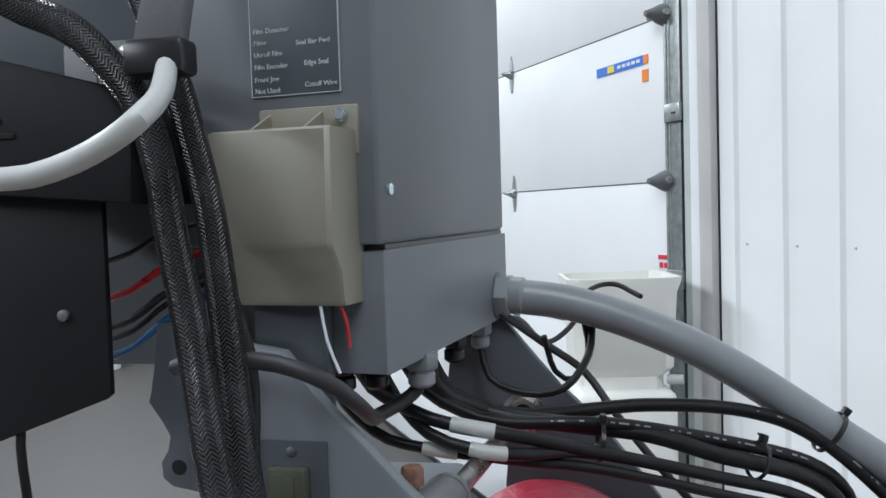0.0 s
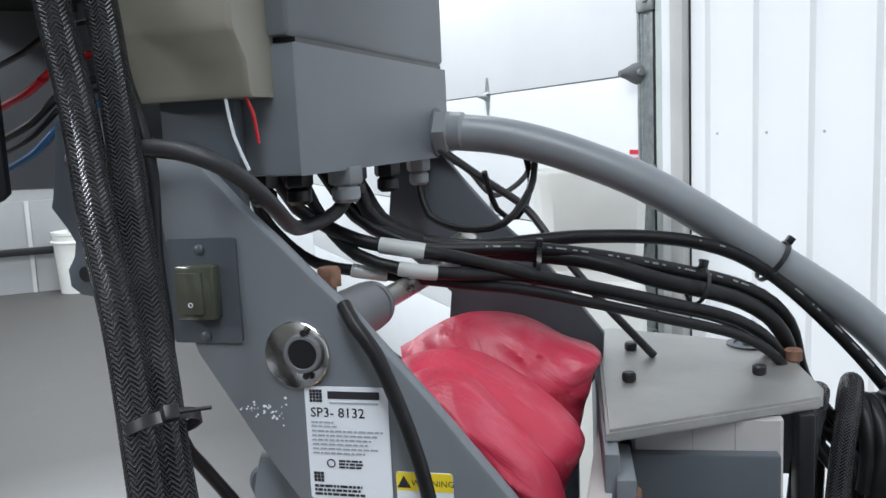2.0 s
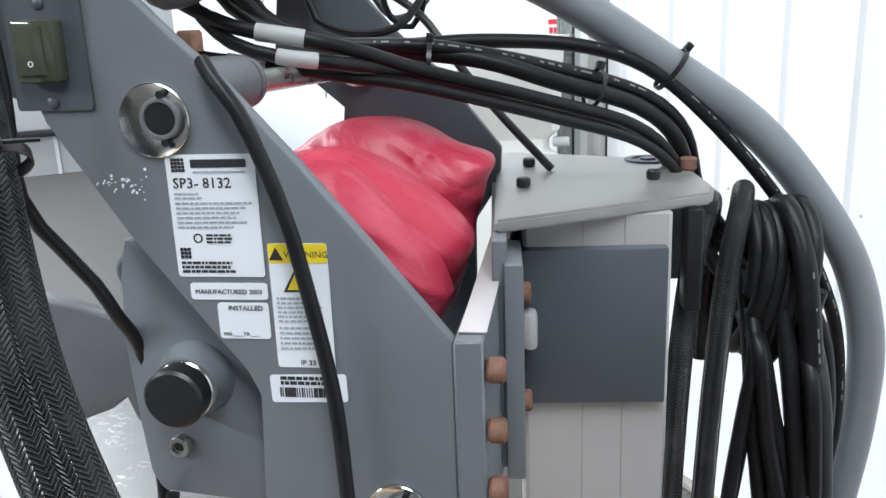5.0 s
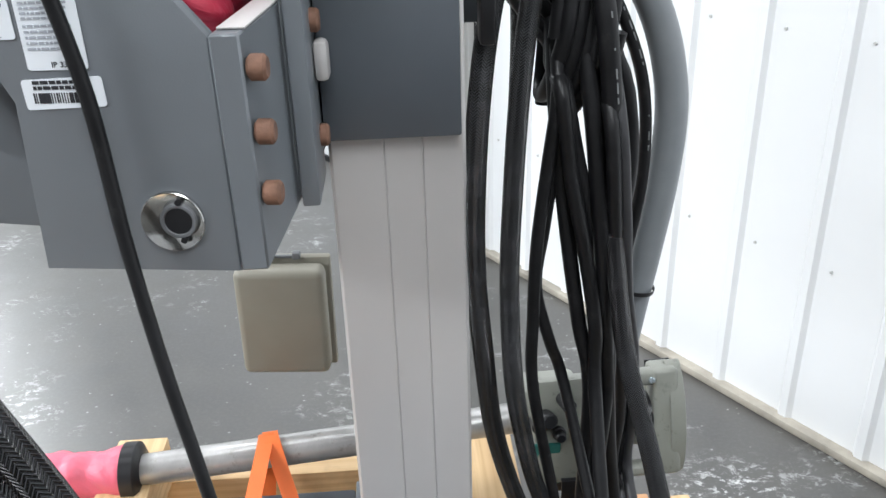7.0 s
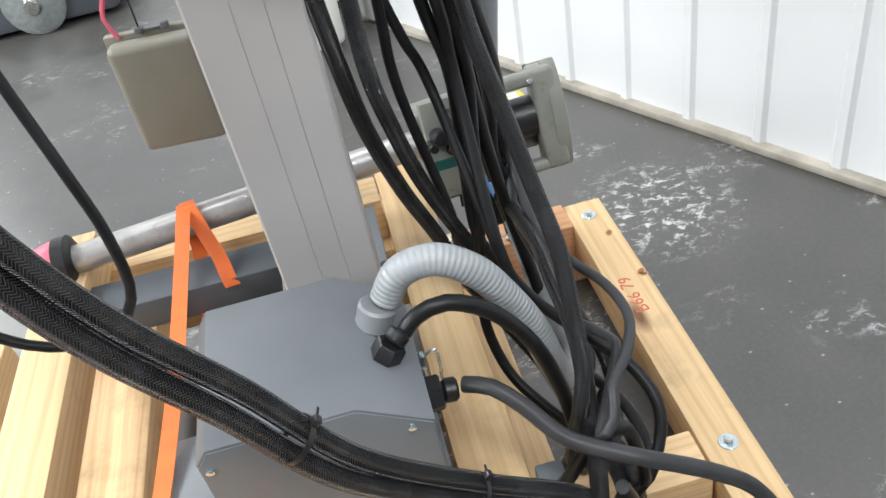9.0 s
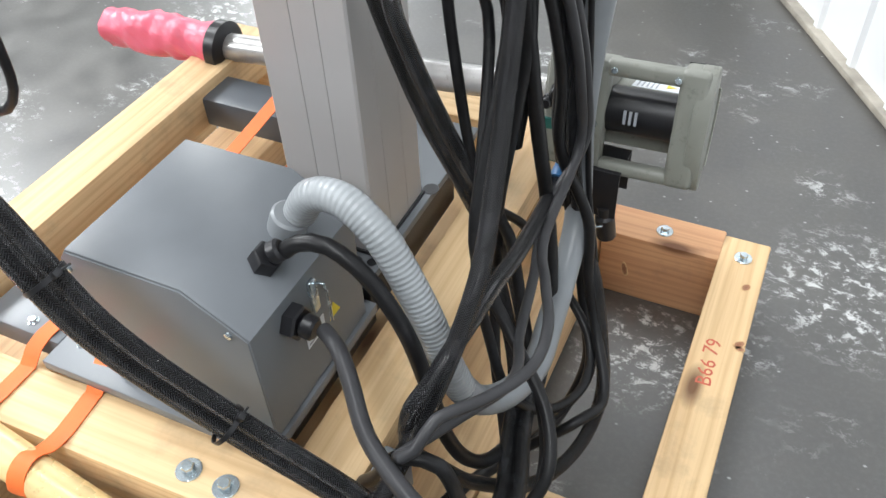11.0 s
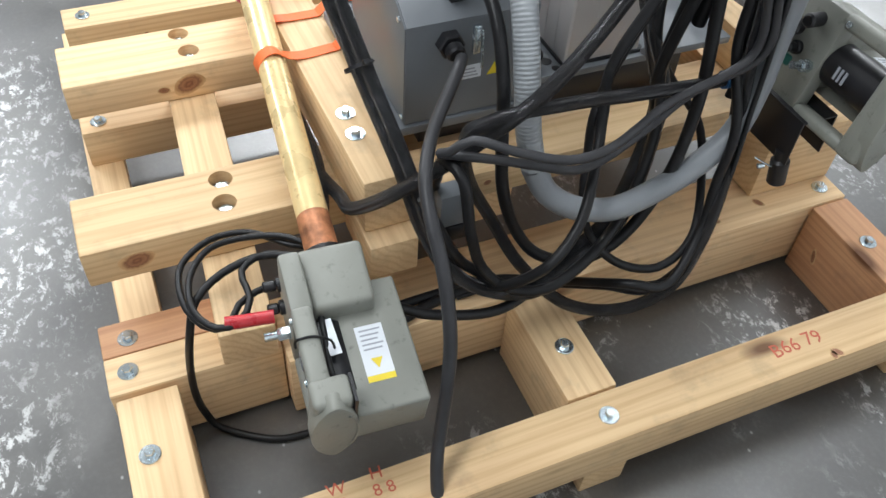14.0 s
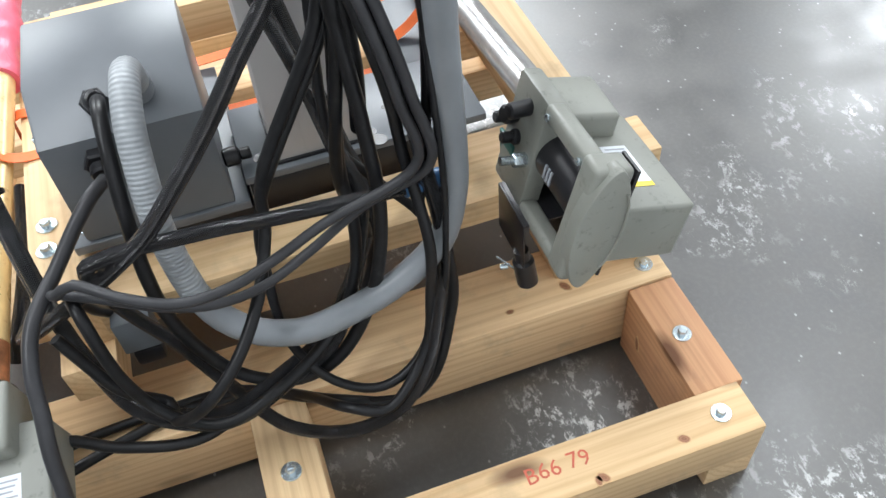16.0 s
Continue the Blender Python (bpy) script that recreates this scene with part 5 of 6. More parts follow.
cable("cable", "black cable curling from the control box gland", M_BLACK, 0.0095, [(-0.437, -0.084, 0.648), (-0.42, -0.08, 0.662), (-0.385, -0.078, 0.668), (-0.34, -0.08, 0.64), (-0.3, -0.085, 0.58), (-0.275, -0.09, 0.5), (-0.262, -0.085, 0.42), (-0.25, -0.06, 0.34), (-0.235, -0.02, 0.285), (-0.22, 0.05, 0.26), (-0.215, 0.12, 0.3), (-0.225, 0.18, 0.4), (-0.245, 0.21, 0.52), (-0.265, 0.21, 0.65), (-0.28, 0.2, 0.8), (-0.295, 0.19, 0.95), (-0.31, 0.2, 1.1), (-0.32, 0.22, 1.18)], "cable", "")
cable("cable", "black printed cable tied along the grey conduit", M_BLACK, 0.0068, [(-0.8, 0.13, 1.495), (-0.785, 0.14, 1.455), (-0.72, 0.19, 1.425), (-0.6, 0.235, 1.425), (-0.5, 0.255, 1.415), (-0.43, 0.262, 1.385), (-0.355, 0.27, 1.315), (-0.295, 0.277, 1.24), (-0.252, 0.282, 1.16), (-0.232, 0.285, 1.09), (-0.228, 0.287, 1), (-0.24, 0.29, 0.9), (-0.247, 0.292, 0.82), (-0.252, 0.29, 0.72), (-0.25, 0.28, 0.62), (-0.24, 0.26, 0.52)], "cable", "")
cable("cable", "thick black cable from the cabinet to the clamp", M_BLACK, 0.0078, [(-0.815, 0.16, 1.505), (-0.803, 0.17, 1.479), (-0.789, 0.17, 1.455), (-0.763, 0.17, 1.438), (-0.727, 0.17, 1.427), (-0.673, 0.17, 1.4215), (-0.6, 0.18, 1.41), (-0.537, 0.19, 1.389), (-0.457, 0.225, 1.361), (-0.412, 0.26, 1.321), (-0.392, 0.282, 1.261), (-0.368, 0.285, 1.221), (-0.342, 0.27, 1.191), (-0.325, 0.25, 1.156)], "cable", "cables over the arm")
cable("cable", "black cable bundled over the red bag", M_BLACK, 0.006, [(-0.848, 0.06, 1.505), (-0.838, 0.08, 1.475), (-0.818, 0.09, 1.459), (-0.798, 0.09, 1.449), (-0.776, 0.09, 1.442), (-0.73, 0.092, 1.4335), (-0.69, 0.112, 1.421), (-0.645, 0.14, 1.404), (-0.543, 0.178, 1.373), (-0.463, 0.213, 1.345), (-0.418, 0.248, 1.305), (-0.398, 0.27, 1.245), (-0.374, 0.273, 1.205), (-0.348, 0.258, 1.175), (-0.331, 0.238, 1.14)], "cable", "cables over the arm")
cable("cable", "black cable with a white marker sleeve", M_BLACK, 0.005, [(-0.868, 0.06, 1.505), (-0.87, 0.08, 1.473), (-0.851, 0.09, 1.4435), (-0.827, 0.09, 1.427), (-0.797, 0.09, 1.4205), (-0.761, 0.093, 1.4145), (-0.705, 0.112, 1.403), (-0.648, 0.135, 1.391), (-0.539, 0.17, 1.359), (-0.459, 0.205, 1.331), (-0.414, 0.24, 1.291), (-0.394, 0.262, 1.231), (-0.37, 0.265, 1.191), (-0.344, 0.25, 1.161), (-0.327, 0.23, 1.126)], "cable", "cables over the arm")
cable("cable", "black printed cable over the red bag", M_BLACK, 0.0065, [(-0.83, 0.13, 1.505), (-0.803, 0.135, 1.462), (-0.77, 0.14, 1.441), (-0.732, 0.146, 1.429), (-0.636, 0.171, 1.422), (-0.527, 0.206, 1.397), (-0.447, 0.241, 1.369), (-0.402, 0.276, 1.329), (-0.382, 0.298, 1.269), (-0.358, 0.301, 1.229), (-0.332, 0.286, 1.199), (-0.315, 0.266, 1.164)], "cable", "cables over the arm")
cable("cable", "slim black cable over the red bag", M_BLACK, 0.0055, [(-0.842, 0.1, 1.505), (-0.824, 0.105, 1.462), (-0.791, 0.086, 1.434), (-0.755, 0.082, 1.4225), (-0.718, 0.088, 1.4165), (-0.652, 0.145, 1.402), (-0.543, 0.205, 1.365), (-0.463, 0.24, 1.337), (-0.418, 0.275, 1.297), (-0.398, 0.297, 1.237), (-0.374, 0.3, 1.197), (-0.348, 0.285, 1.167), (-0.331, 0.265, 1.132)], "cable", "cables over the arm")
cable("cable", "grey cable sagging from the arm to a cabinet gland", M_DGCABLE, 0.0058, [(-0.93, -0.085, 1.523), (-0.902, -0.094, 1.53), (-0.879, -0.096, 1.5305), (-0.853, -0.096, 1.5275), (-0.832, -0.093, 1.52), (-0.818, -0.08, 1.508), (-0.811, -0.05, 1.488), (-0.814, -0.01, 1.471), (-0.8185, 0.03, 1.464), (-0.806, 0.055, 1.468), (-0.794, 0.062, 1.478), (-0.79, 0.062, 1.49)], "cable", "")
TURNS = []
for k in range(6 * 14 + 1):
    turn = 2 * math.pi * k / 14
    drift = k / 84
    bulge = 0.010 * math.sin(drift * 9.0)
    TURNS.append((-0.352 + 0.062 * drift + 0.007 * math.sin(turn) + 0.004 * math.sin(turn * 2 + 1), 0.250 - (0.040 + bulge * 0.4) * math.cos(turn), 1.180 + bulge + (0.072 + 0.006 * math.sin(drift * 21)) * math.sin(turn)))
cable("cable_coil", "coil of black cable hung beside the clamp", M_BLACK, 0.0085, TURNS, "cable coil", "")
cable("cable", "thick black printed cable arching over the coil and hanging down", M_BLACK, 0.0105, [(-0.315, 0.295, 1.16), (-0.318, 0.275, 1.235), (-0.314, 0.235, 1.262), (-0.306, 0.205, 1.225), (-0.299, 0.196, 1.17), (-0.291, 0.195, 1.10), (-0.286, 0.197, 1.03), (-0.283, 0.20, 0.93), (-0.282, 0.21, 0.82), (-0.285, 0.215, 0.72), (-0.295, 0.21, 0.62)], "cable", "heaped cables")
cable("braided_hose", "black braided hose doubling back by the pump pipe", M_BRAID_FINE, 0.0105, [(-0.71, -0.311, 0.335), (-0.593, -0.307, 0.335), (-0.488, -0.303, 0.335), (-0.4, -0.29, 0.35), (-0.345, -0.29, 0.375), (-0.298, -0.262, 0.425), (-0.275, -0.215, 0.468), (-0.262, -0.16, 0.51), (-0.252, -0.11, 0.55), (-0.245, -0.06, 0.595), (-0.242, -0.017, 0.646), (-0.251, 0.038, 0.707), (-0.261, 0.091, 0.775), (-0.274, 0.151, 0.853), (-0.283, 0.183, 0.951), (-0.288, 0.213, 1.056), (-0.294, 0.242, 1.163), (-0.294, 0.245, 1.15), (-0.294, 0.25, 1.19)], "hose", "heaped cables")
cable("braided_hose", "black braided hose lying between the pump pipe and the timber", M_BRAID_FINE, 0.0105, [(-0.75, -0.302, 0.285), (-0.68, -0.300, 0.318), (-0.62, -0.297, 0.342), (-0.555, -0.298, 0.352), (-0.49, -0.300, 0.350), (-0.43, -0.310, 0.338), (-0.39, -0.322, 0.322), (-0.37, -0.33, 0.30)], "hose", "heaped cables")
cable("blue_coupling", "blue plastic hose coupling", M_BLUE, 0.0135, [(-0.248, 0.245, 0.548), (-0.249, 0.27, 0.547), (-0.25, 0.295, 0.546)], "coupling", "")
cable("braided_hose", "black braided hose looping low and back to a blue coupling", M_BRAID_FINE, 0.01, [(-0.291, 0.25, 1.19), (-0.291, 0.194, 1.1), (-0.28, 0.198, 1), (-0.269, 0.212, 0.9), (-0.25, 0.239, 0.8), (-0.239, 0.259, 0.7), (-0.238, 0.27, 0.6), (-0.223, 0.282, 0.467), (-0.184, 0.258, 0.374), (-0.157, 0.226, 0.292), (-0.136, 0.174, 0.236), (-0.144, 0.096, 0.205), (-0.182, 0.012, 0.211), (-0.241, -0.048, 0.267), (-0.27, -0.094, 0.357), (-0.278, -0.136, 0.447), (-0.268, -0.15, 0.535), (-0.256, -0.125, 0.562), (-0.25, -0.08, 0.572), (-0.247, -0.035, 0.572), (-0.245, 0.02, 0.57), (-0.241, 0.08, 0.566), (-0.242, 0.14, 0.56), (-0.245, 0.2, 0.552), (-0.248, 0.25, 0.548)], "hose", "heaped cables")
cable("cable", "dark grey cable doubled into a long loop", M_DGCABLE, 0.0066, [(-0.29, 0.25, 1.19), (-0.285, 0.187, 1.1), (-0.273, 0.19, 1), (-0.261, 0.204, 0.9), (-0.24, 0.229, 0.8), (-0.228, 0.248, 0.7), (-0.226, 0.258, 0.6), (-0.227, 0.14, 0.549), (-0.202, 0.075, 0.541), (-0.177, 0.014, 0.541), (-0.173, -0.049, 0.544), (-0.198, -0.109, 0.554), (-0.233, -0.157, 0.559), (-0.243, -0.185, 0.539), (-0.262, -0.19, 0.522), (-0.225, -0.126, 0.524), (-0.196, -0.067, 0.518), (-0.2, -0.015, 0.493), (-0.22, 0.044, 0.477), (-0.229, 0.113, 0.506), (-0.243, 0.191, 0.543), (-0.224, 0.276, 0.6), (-0.226, 0.264, 0.7), (-0.238, 0.244, 0.8), (-0.26, 0.217, 0.9), (-0.272, 0.202, 1), (-0.284, 0.198, 1.1), (-0.29, 0.25, 1.19)], "cable", "heaped cables")
cable("cable", "black cable looping low on the timbers", M_BLACK, 0.0082, [(-0.249, -0.217, 0.461), (-0.222, -0.175, 0.359), (-0.223, -0.129, 0.298), (-0.178, -0.119, 0.313), (-0.142, -0.071, 0.374), (-0.162, -0.015, 0.419), (-0.217, 0.033, 0.46), (-0.271, 0.066, 0.519), (-0.294, 0.085, 0.596), (-0.296, 0.185, 0.781), (-0.3, 0.185, 0.864), (-0.316, 0.185, 0.96), (-0.334, 0.185, 1.048), (-0.347, 0.185, 1.135), (-0.346, 0.245, 1.15), (-0.345, 0.25, 1.19)], "cable", "heaped cables")
cable("cable", "black cable hanging in a wide loop", M_BLACK, 0.007, [(-0.345, 0.25, 1.19), (-0.349, 0.19, 1.134), (-0.356, 0.19, 1.065), (-0.366, 0.19, 0.973), (-0.369, 0.19, 0.879), (-0.367, 0.19, 0.783), (-0.335, 0.177, 0.593), (-0.328, 0.224, 0.499), (-0.299, 0.28, 0.421), (-0.244, 0.274, 0.344), (-0.178, 0.226, 0.294), (-0.161, 0.159, 0.264), (-0.191, 0.094, 0.273), (-0.232, 0.053, 0.331), (-0.261, 0.05, 0.437), (-0.289, 0.074, 0.557), (-0.326, 0.205, 0.769), (-0.347, 0.205, 0.839), (-0.364, 0.205, 0.912), (-0.357, 0.205, 0.978), (-0.349, 0.205, 1.047), (-0.343, 0.205, 1.123), (-0.343, 0.25, 1.19)], "cable", "heaped cables")
cable("cable", "black cable running low from the pump", M_BLACK, 0.0085, [(-0.2, -0.335, 0.29), (-0.226, -0.278, 0.279), (-0.205, -0.21, 0.253), (-0.185, -0.11, 0.244), (-0.209, -0.015, 0.257), (-0.251, 0.074, 0.25), (-0.293, 0.148, 0.274), (-0.312, 0.193, 0.341), (-0.31, 0.195, 0.44), (-0.301, 0.173, 0.551), (-0.278, 0.2, 0.768), (-0.282, 0.2, 0.852), (-0.292, 0.2, 0.93), (-0.308, 0.2, 0.991), (-0.325, 0.2, 1.06), (-0.34, 0.2, 1.13), (-0.34, 0.245, 1.15), (-0.34, 0.25, 1.19)], "cable", "heaped cables")
cable("cable", "black cable looping low on the timbers", M_BLACK, 0.0086, [(-0.245, -0.32, 0.17), (-0.27, -0.24, 0.168), (-0.292, -0.14, 0.168), (-0.285, -0.03, 0.17), (-0.24, 0.04, 0.185), (-0.2, 0.1, 0.2), (-0.19, 0.185, 0.164), (-0.177, 0.236, 0.226), (-0.199, 0.271, 0.301), (-0.222, 0.29, 0.392), (-0.258, 0.274, 0.6), (-0.257, 0.263, 0.7), (-0.266, 0.242, 0.8), (-0.283, 0.215, 0.9), (-0.257, 0.24, 1.026), (-0.265, 0.24, 1.115), (-0.2775, 0.245, 1.15), (-0.29, 0.25, 1.19)], "cable", "heaped cables")
cable("cable", "black cable looping low on the timbers", M_BLACK, 0.0078, [(-0.235, -0.36, 0.27), (-0.262, -0.345, 0.2), (-0.295, -0.29, 0.17), (-0.303, -0.18, 0.168), (-0.3, -0.06, 0.168), (-0.24, 0.04, 0.19), (-0.15, 0.1, 0.26), (-0.13, 0.16, 0.255), (-0.169, 0.229, 0.312), (-0.193, 0.25, 0.389), (-0.205, 0.259, 0.488), (-0.248, 0.25, 0.6), (-0.248, 0.241, 0.7), (-0.258, 0.222, 0.8), (-0.276, 0.198, 0.9), (-0.286, 0.185, 1), (-0.296, 0.183, 1.1), (-0.296, 0.245, 1.15), (-0.296, 0.25, 1.19)], "cable", "heaped cables")
cable("cable", "black cable looping low on the timbers", M_BLACK, 0.0085, [(-0.345, 0.25, 1.19), (-0.35, 0.2, 1.131), (-0.343, 0.2, 1.061), (-0.331, 0.2, 0.966), (-0.315, 0.2, 0.862), (-0.299, 0.2, 0.77), (-0.306, 0.178, 0.563), (-0.284, 0.179, 0.484), (-0.265, 0.166, 0.407), (-0.238, 0.132, 0.353), (-0.201, 0.076, 0.328), (-0.168, 0.012, 0.32), (-0.156, -0.051, 0.304), (-0.174, -0.101, 0.304), (-0.194, -0.141, 0.343), (-0.205, -0.161, 0.415), (-0.227, -0.169, 0.497), (-0.27, -0.18, 0.5), (-0.3, -0.175, 0.44), (-0.33, -0.165, 0.39)], "cable", "heaped cables")
cable("cable", "slim black cable beside the conduit", M_BLACK, 0.0042, [(-0.29, 0.26, 1.1), (-0.245, 0.275, 0.95), (-0.235, 0.285, 0.8), (-0.228, 0.288, 0.68), (-0.222, 0.29, 0.58), (-0.212, 0.285, 0.5), (-0.19, 0.27, 0.4), (-0.18, 0.25, 0.31), (-0.163, 0.215, 0.225), (-0.188, 0.15, 0.192), (-0.23, 0.07, 0.182), (-0.275, -0.03, 0.178), (-0.285, -0.13, 0.166)], "cable", "heaped cables")
cable("cable", "dark grey power cable trailing over the skid to the floor", M_DGCABLE, 0.0095, [(-0.388, -0.107, 0.569), (-0.36, -0.125, 0.572), (-0.333, -0.15, 0.558), (-0.297, -0.186, 0.529), (-0.235, -0.221, 0.515), (-0.185, -0.233, 0.492), (-0.143, -0.235, 0.46), (-0.106, -0.239, 0.425), (-0.075, -0.244, 0.37), (-0.05, -0.255, 0.31), (-0.03, -0.268, 0.245), (0, -0.285, 0.19), (0.06, -0.3, 0.1), (0.13, -0.32, 0.03), (0.24, -0.35, 0.01), (0.45, -0.4, 0.01)], "cable", "")
cable("cable", "thin black cable hanging below the guard panel", M_BLACK, 0.0034, [(-1.056, -0.07, 1.5), (-1.053, -0.08, 1.467), (-1.05, -0.08, 1.43), (-1.047, -0.075, 1.36), (-1.05, -0.05, 1.28), (-1.04, -0.03, 1.22)], "cable", "")
cable("cable_coil", "coil of slim black cable beside the pump", M_BLACK, 0.005, [(-0.301, -0.348, 0.345), (-0.347, -0.385, 0.345), (-0.367, -0.439, 0.345), (-0.364, -0.498, 0.345), (-0.319, -0.535, 0.345), (-0.258, -0.542, 0.345), (-0.22, -0.519, 0.345), (-0.22, -0.489, 0.345), (-0.253, -0.466, 0.345), (-0.307, -0.465, 0.345), (-0.327, -0.424, 0.345), (-0.301, -0.381, 0.345), (-0.271, -0.357, 0.345)], "cable coil", "")
cable("cable_coil", "coil of slim black cable beside the pump", M_BLACK, 0.005, [(-0.254, -0.395, 0.335), (-0.274, -0.438, 0.335), (-0.257, -0.482, 0.335), (-0.224, -0.505, 0.335), (-0.239, -0.536, 0.335), (-0.292, -0.553, 0.335), (-0.354, -0.542, 0.335), (-0.39, -0.494, 0.335), (-0.386, -0.436, 0.335), (-0.342, -0.387, 0.335), (-0.321, -0.342, 0.335)], "cable coil", "")
cable("cable", "black cable dropping from the pump to the floor", M_BLACK, 0.006, [(-0.3, -0.37, 0.345), (-0.325, -0.43, 0.345), (-0.315, -0.49, 0.342), (-0.285, -0.535, 0.335), (-0.264, -0.553, 0.3), (-0.268, -0.566, 0.22), (-0.285, -0.571, 0.12), (-0.29, -0.565, 0.05), (-0.275, -0.545, 0.012), (-0.229, -0.472, 0.007), (-0.219, -0.412, 0.007), (-0.215, -0.33, 0.007), (-0.2, -0.25, 0.007)], "cable", "")
cable("red_sleeve_cable", "cable end in a glossy red sleeve", M_REDTAPE, 0.0095, [(-0.224, -0.507, 0.345), (-0.22, -0.489, 0.345), (-0.217, -0.467, 0.345), (-0.213, -0.443, 0.345)], "cable", "")
CORD = [(-0.994, -0.19, 1.647), (-0.978, -0.19, 1.648), (-0.955, -0.19, 1.649), (-0.929, -0.19, 1.656), (-0.907, -0.19, 1.666), (-0.89, -0.19, 1.677), (-0.895, -0.155, 1.695), (-0.913, -0.11, 1.721)]
SLEEVES = (("black cable with a white marker sleeve", -0.797, -0.763, 0.0060), ("black cable bundled over the red bag", -0.776, -0.731, 0.0070), ("slim black cable over the red bag", -0.755, -0.720, 0.0064))

# ---- transfer pumps on their pipes ----
def pump_head(root, tag=False):
    """Pump head on a pipe along x; the root lies on the pipe's axis where the head begins."""
    def P(name, bm, material, label="", parent=None):
        bm.transform(WORLD_OF[root])
        return part(name, bm, material, parent or root, label)

    blk = box(0.0, 0.096, -0.048, 0.043, -0.045, 0.061, 0.008, seg=3)
    for v in blk.verts:
        if v.co.z > 0.03 and v.co.x > 0.05:
            v.co.y *= 0.93
    P("gear_block", blk, M_OLIVE)
    body = P("motor_box", box(0.050, 0.240, -0.022, 0.078, -0.058, 0.027, 0.005, seg=3), M_OLIVE)
    # side frame with a window, and a tall lens-shaped end plate
    fr = [box(0.012, 0.102, -0.076, -0.046, -0.084, 0.083, 0.006), box(0.198, 0.238, -0.078, -0.026, -0.086, 0.086, 0.008, seg=3),
          box(0.094, 0.206, -0.076, -0.048, 0.060, 0.084, 0.007, seg=3), box(0.098, 0.206, -0.076, -0.050, -0.086, -0.066, 0.007, seg=3)]
    P("side_frame", merge(*fr), M_OLIVE)
    P("seam", box(0.200, 0.2390, -0.0262, -0.0222, -0.080, 0.0845), M_DARK, "black rubber seam")
    lens = [(-0.052 + 0.032 * math.cos(a) * (1 - 0.25 * abs(math.sin(a)) ** 3), 0.092 * math.sin(a)) for a in [2 * math.pi * k / 36 for k in range(36)]]
    cap = slab(lens, 0.222, 0.246, 0.003)
    cap.transform(Matrix(((0, 1, 0, 0), (1, 0, 0, 0), (0, 0, 1, 0), (0, 0, 0, 1))))
    P("end_cap", cap, M_OLIVE)
    arc = [(0.247, -0.052 + 0.020 * math.cos(a) + 0.010, 0.062 * math.sin(a)) for a in [-1.2 + 2.4 * k / 10 for k in range(11)]]
    P("cap_rib", tube(arc, 0.0016, 8, 0.01), M_OLIVE)
    motor = P("motor", rod((0.099, -0.038, 0.004), (0.206, -0.038, 0.004), 0.034, 32, 0.003), M_DARK, "glossy black motor can")
    for x in (0.128, 0.136, 0.144):
        P("motor_mark", box(x, x + 0.004, -0.0732, -0.0712, -0.006, 0.014), M_GREYINK, parent=motor)
    if tag:
        P("lead", tube([(0.100, -0.036, 0.046), (0.125, -0.038, 0.050), (0.150, -0.040, 0.046), (0.178, -0.042, 0.052), (0.196, -0.040, 0.046)], 0.0042, 10), M_BLACK, "black lead lying in the slot")
        P("band", tube([(0.140, -0.079, 0.058), (0.141, -0.079, 0.080), (0.142, -0.070, 0.0865), (0.143, -0.054, 0.0865), (0.146, -0.034, 0.070), (0.150, -0.030, 0.052)], 0.0018, 8), M_BLACK, "thin black tie round the rail")
        P("paper_tag", box(0.106, 0.160, -0.046, -0.030, 0.0385, 0.0400, 0.0, pose(0, 0, 0, 0, -4, 3)), M_LABEL, "crumpled white tag in the window")
    for x, z in ((0.108, 0.070), (0.196, 0.070)):
        P("screw", hex_head((x, -0.076, z), (0, -1, 0), 0.005, 0.004, 12), M_ZINC)
    lab = P("rating_label", box(0.118, 0.200, 0.004, 0.042, 0.0270, 0.0276), M_LABEL, "white label with a yellow warning band")
    P("label_band", box(0.191, 0.200, 0.004, 0.042, 0.0275, 0.0280), M_YELLOW, parent=lab)
    tr = slab([(-0.008, -0.007), (0.008, -0.007), (0, 0.008)], -0.0004, 0.0)
    tr.transform(pose(0.174, 0.023, 0.0280, -90, 0, 0) @ pose(0, 0, 0, 0, 90, 0))
    P("label_mark", tr, M_YELLOW, parent=lab)
    for i in range(5):
        P("text_bar", box(0.124 + 0.007 * i, 0.1265 + 0.007 * i, 0.009, 0.038 - 0.003 * (i % 3), 0.0275, 0.0279), M_GREYINK, parent=lab)
    P("inlet_gland", merge(rod((0.020, -0.048, 0.012), (0.020, -0.082, 0.012), 0.011, 14, 0.002), rod((0.020, -0.082, 0.012), (0.020, -0.100, 0.012), 0.008, 14, 0.002)), M_DARK, "black cable gland")
    P("inlet_gland", merge(rod((0.050, -0.048, 0.000), (0.050, -0.084, 0.000), 0.011, 14, 0.002), rod((0.050, -0.084, 0.0), (0.050, -0.100, 0.0), 0.008, 14, 0.002)), M_DARK, "black cable gland")
    P("hose_fitting", merge(hex_head((0.084, -0.076, -0.012), (0, -1, 0), 0.010, 0.018), rod((0.084, -0.094, -0.012), (0.084, -0.112, -0.012), 0.006, 14)), M_ZINC, "plated hose fitting")
    return root


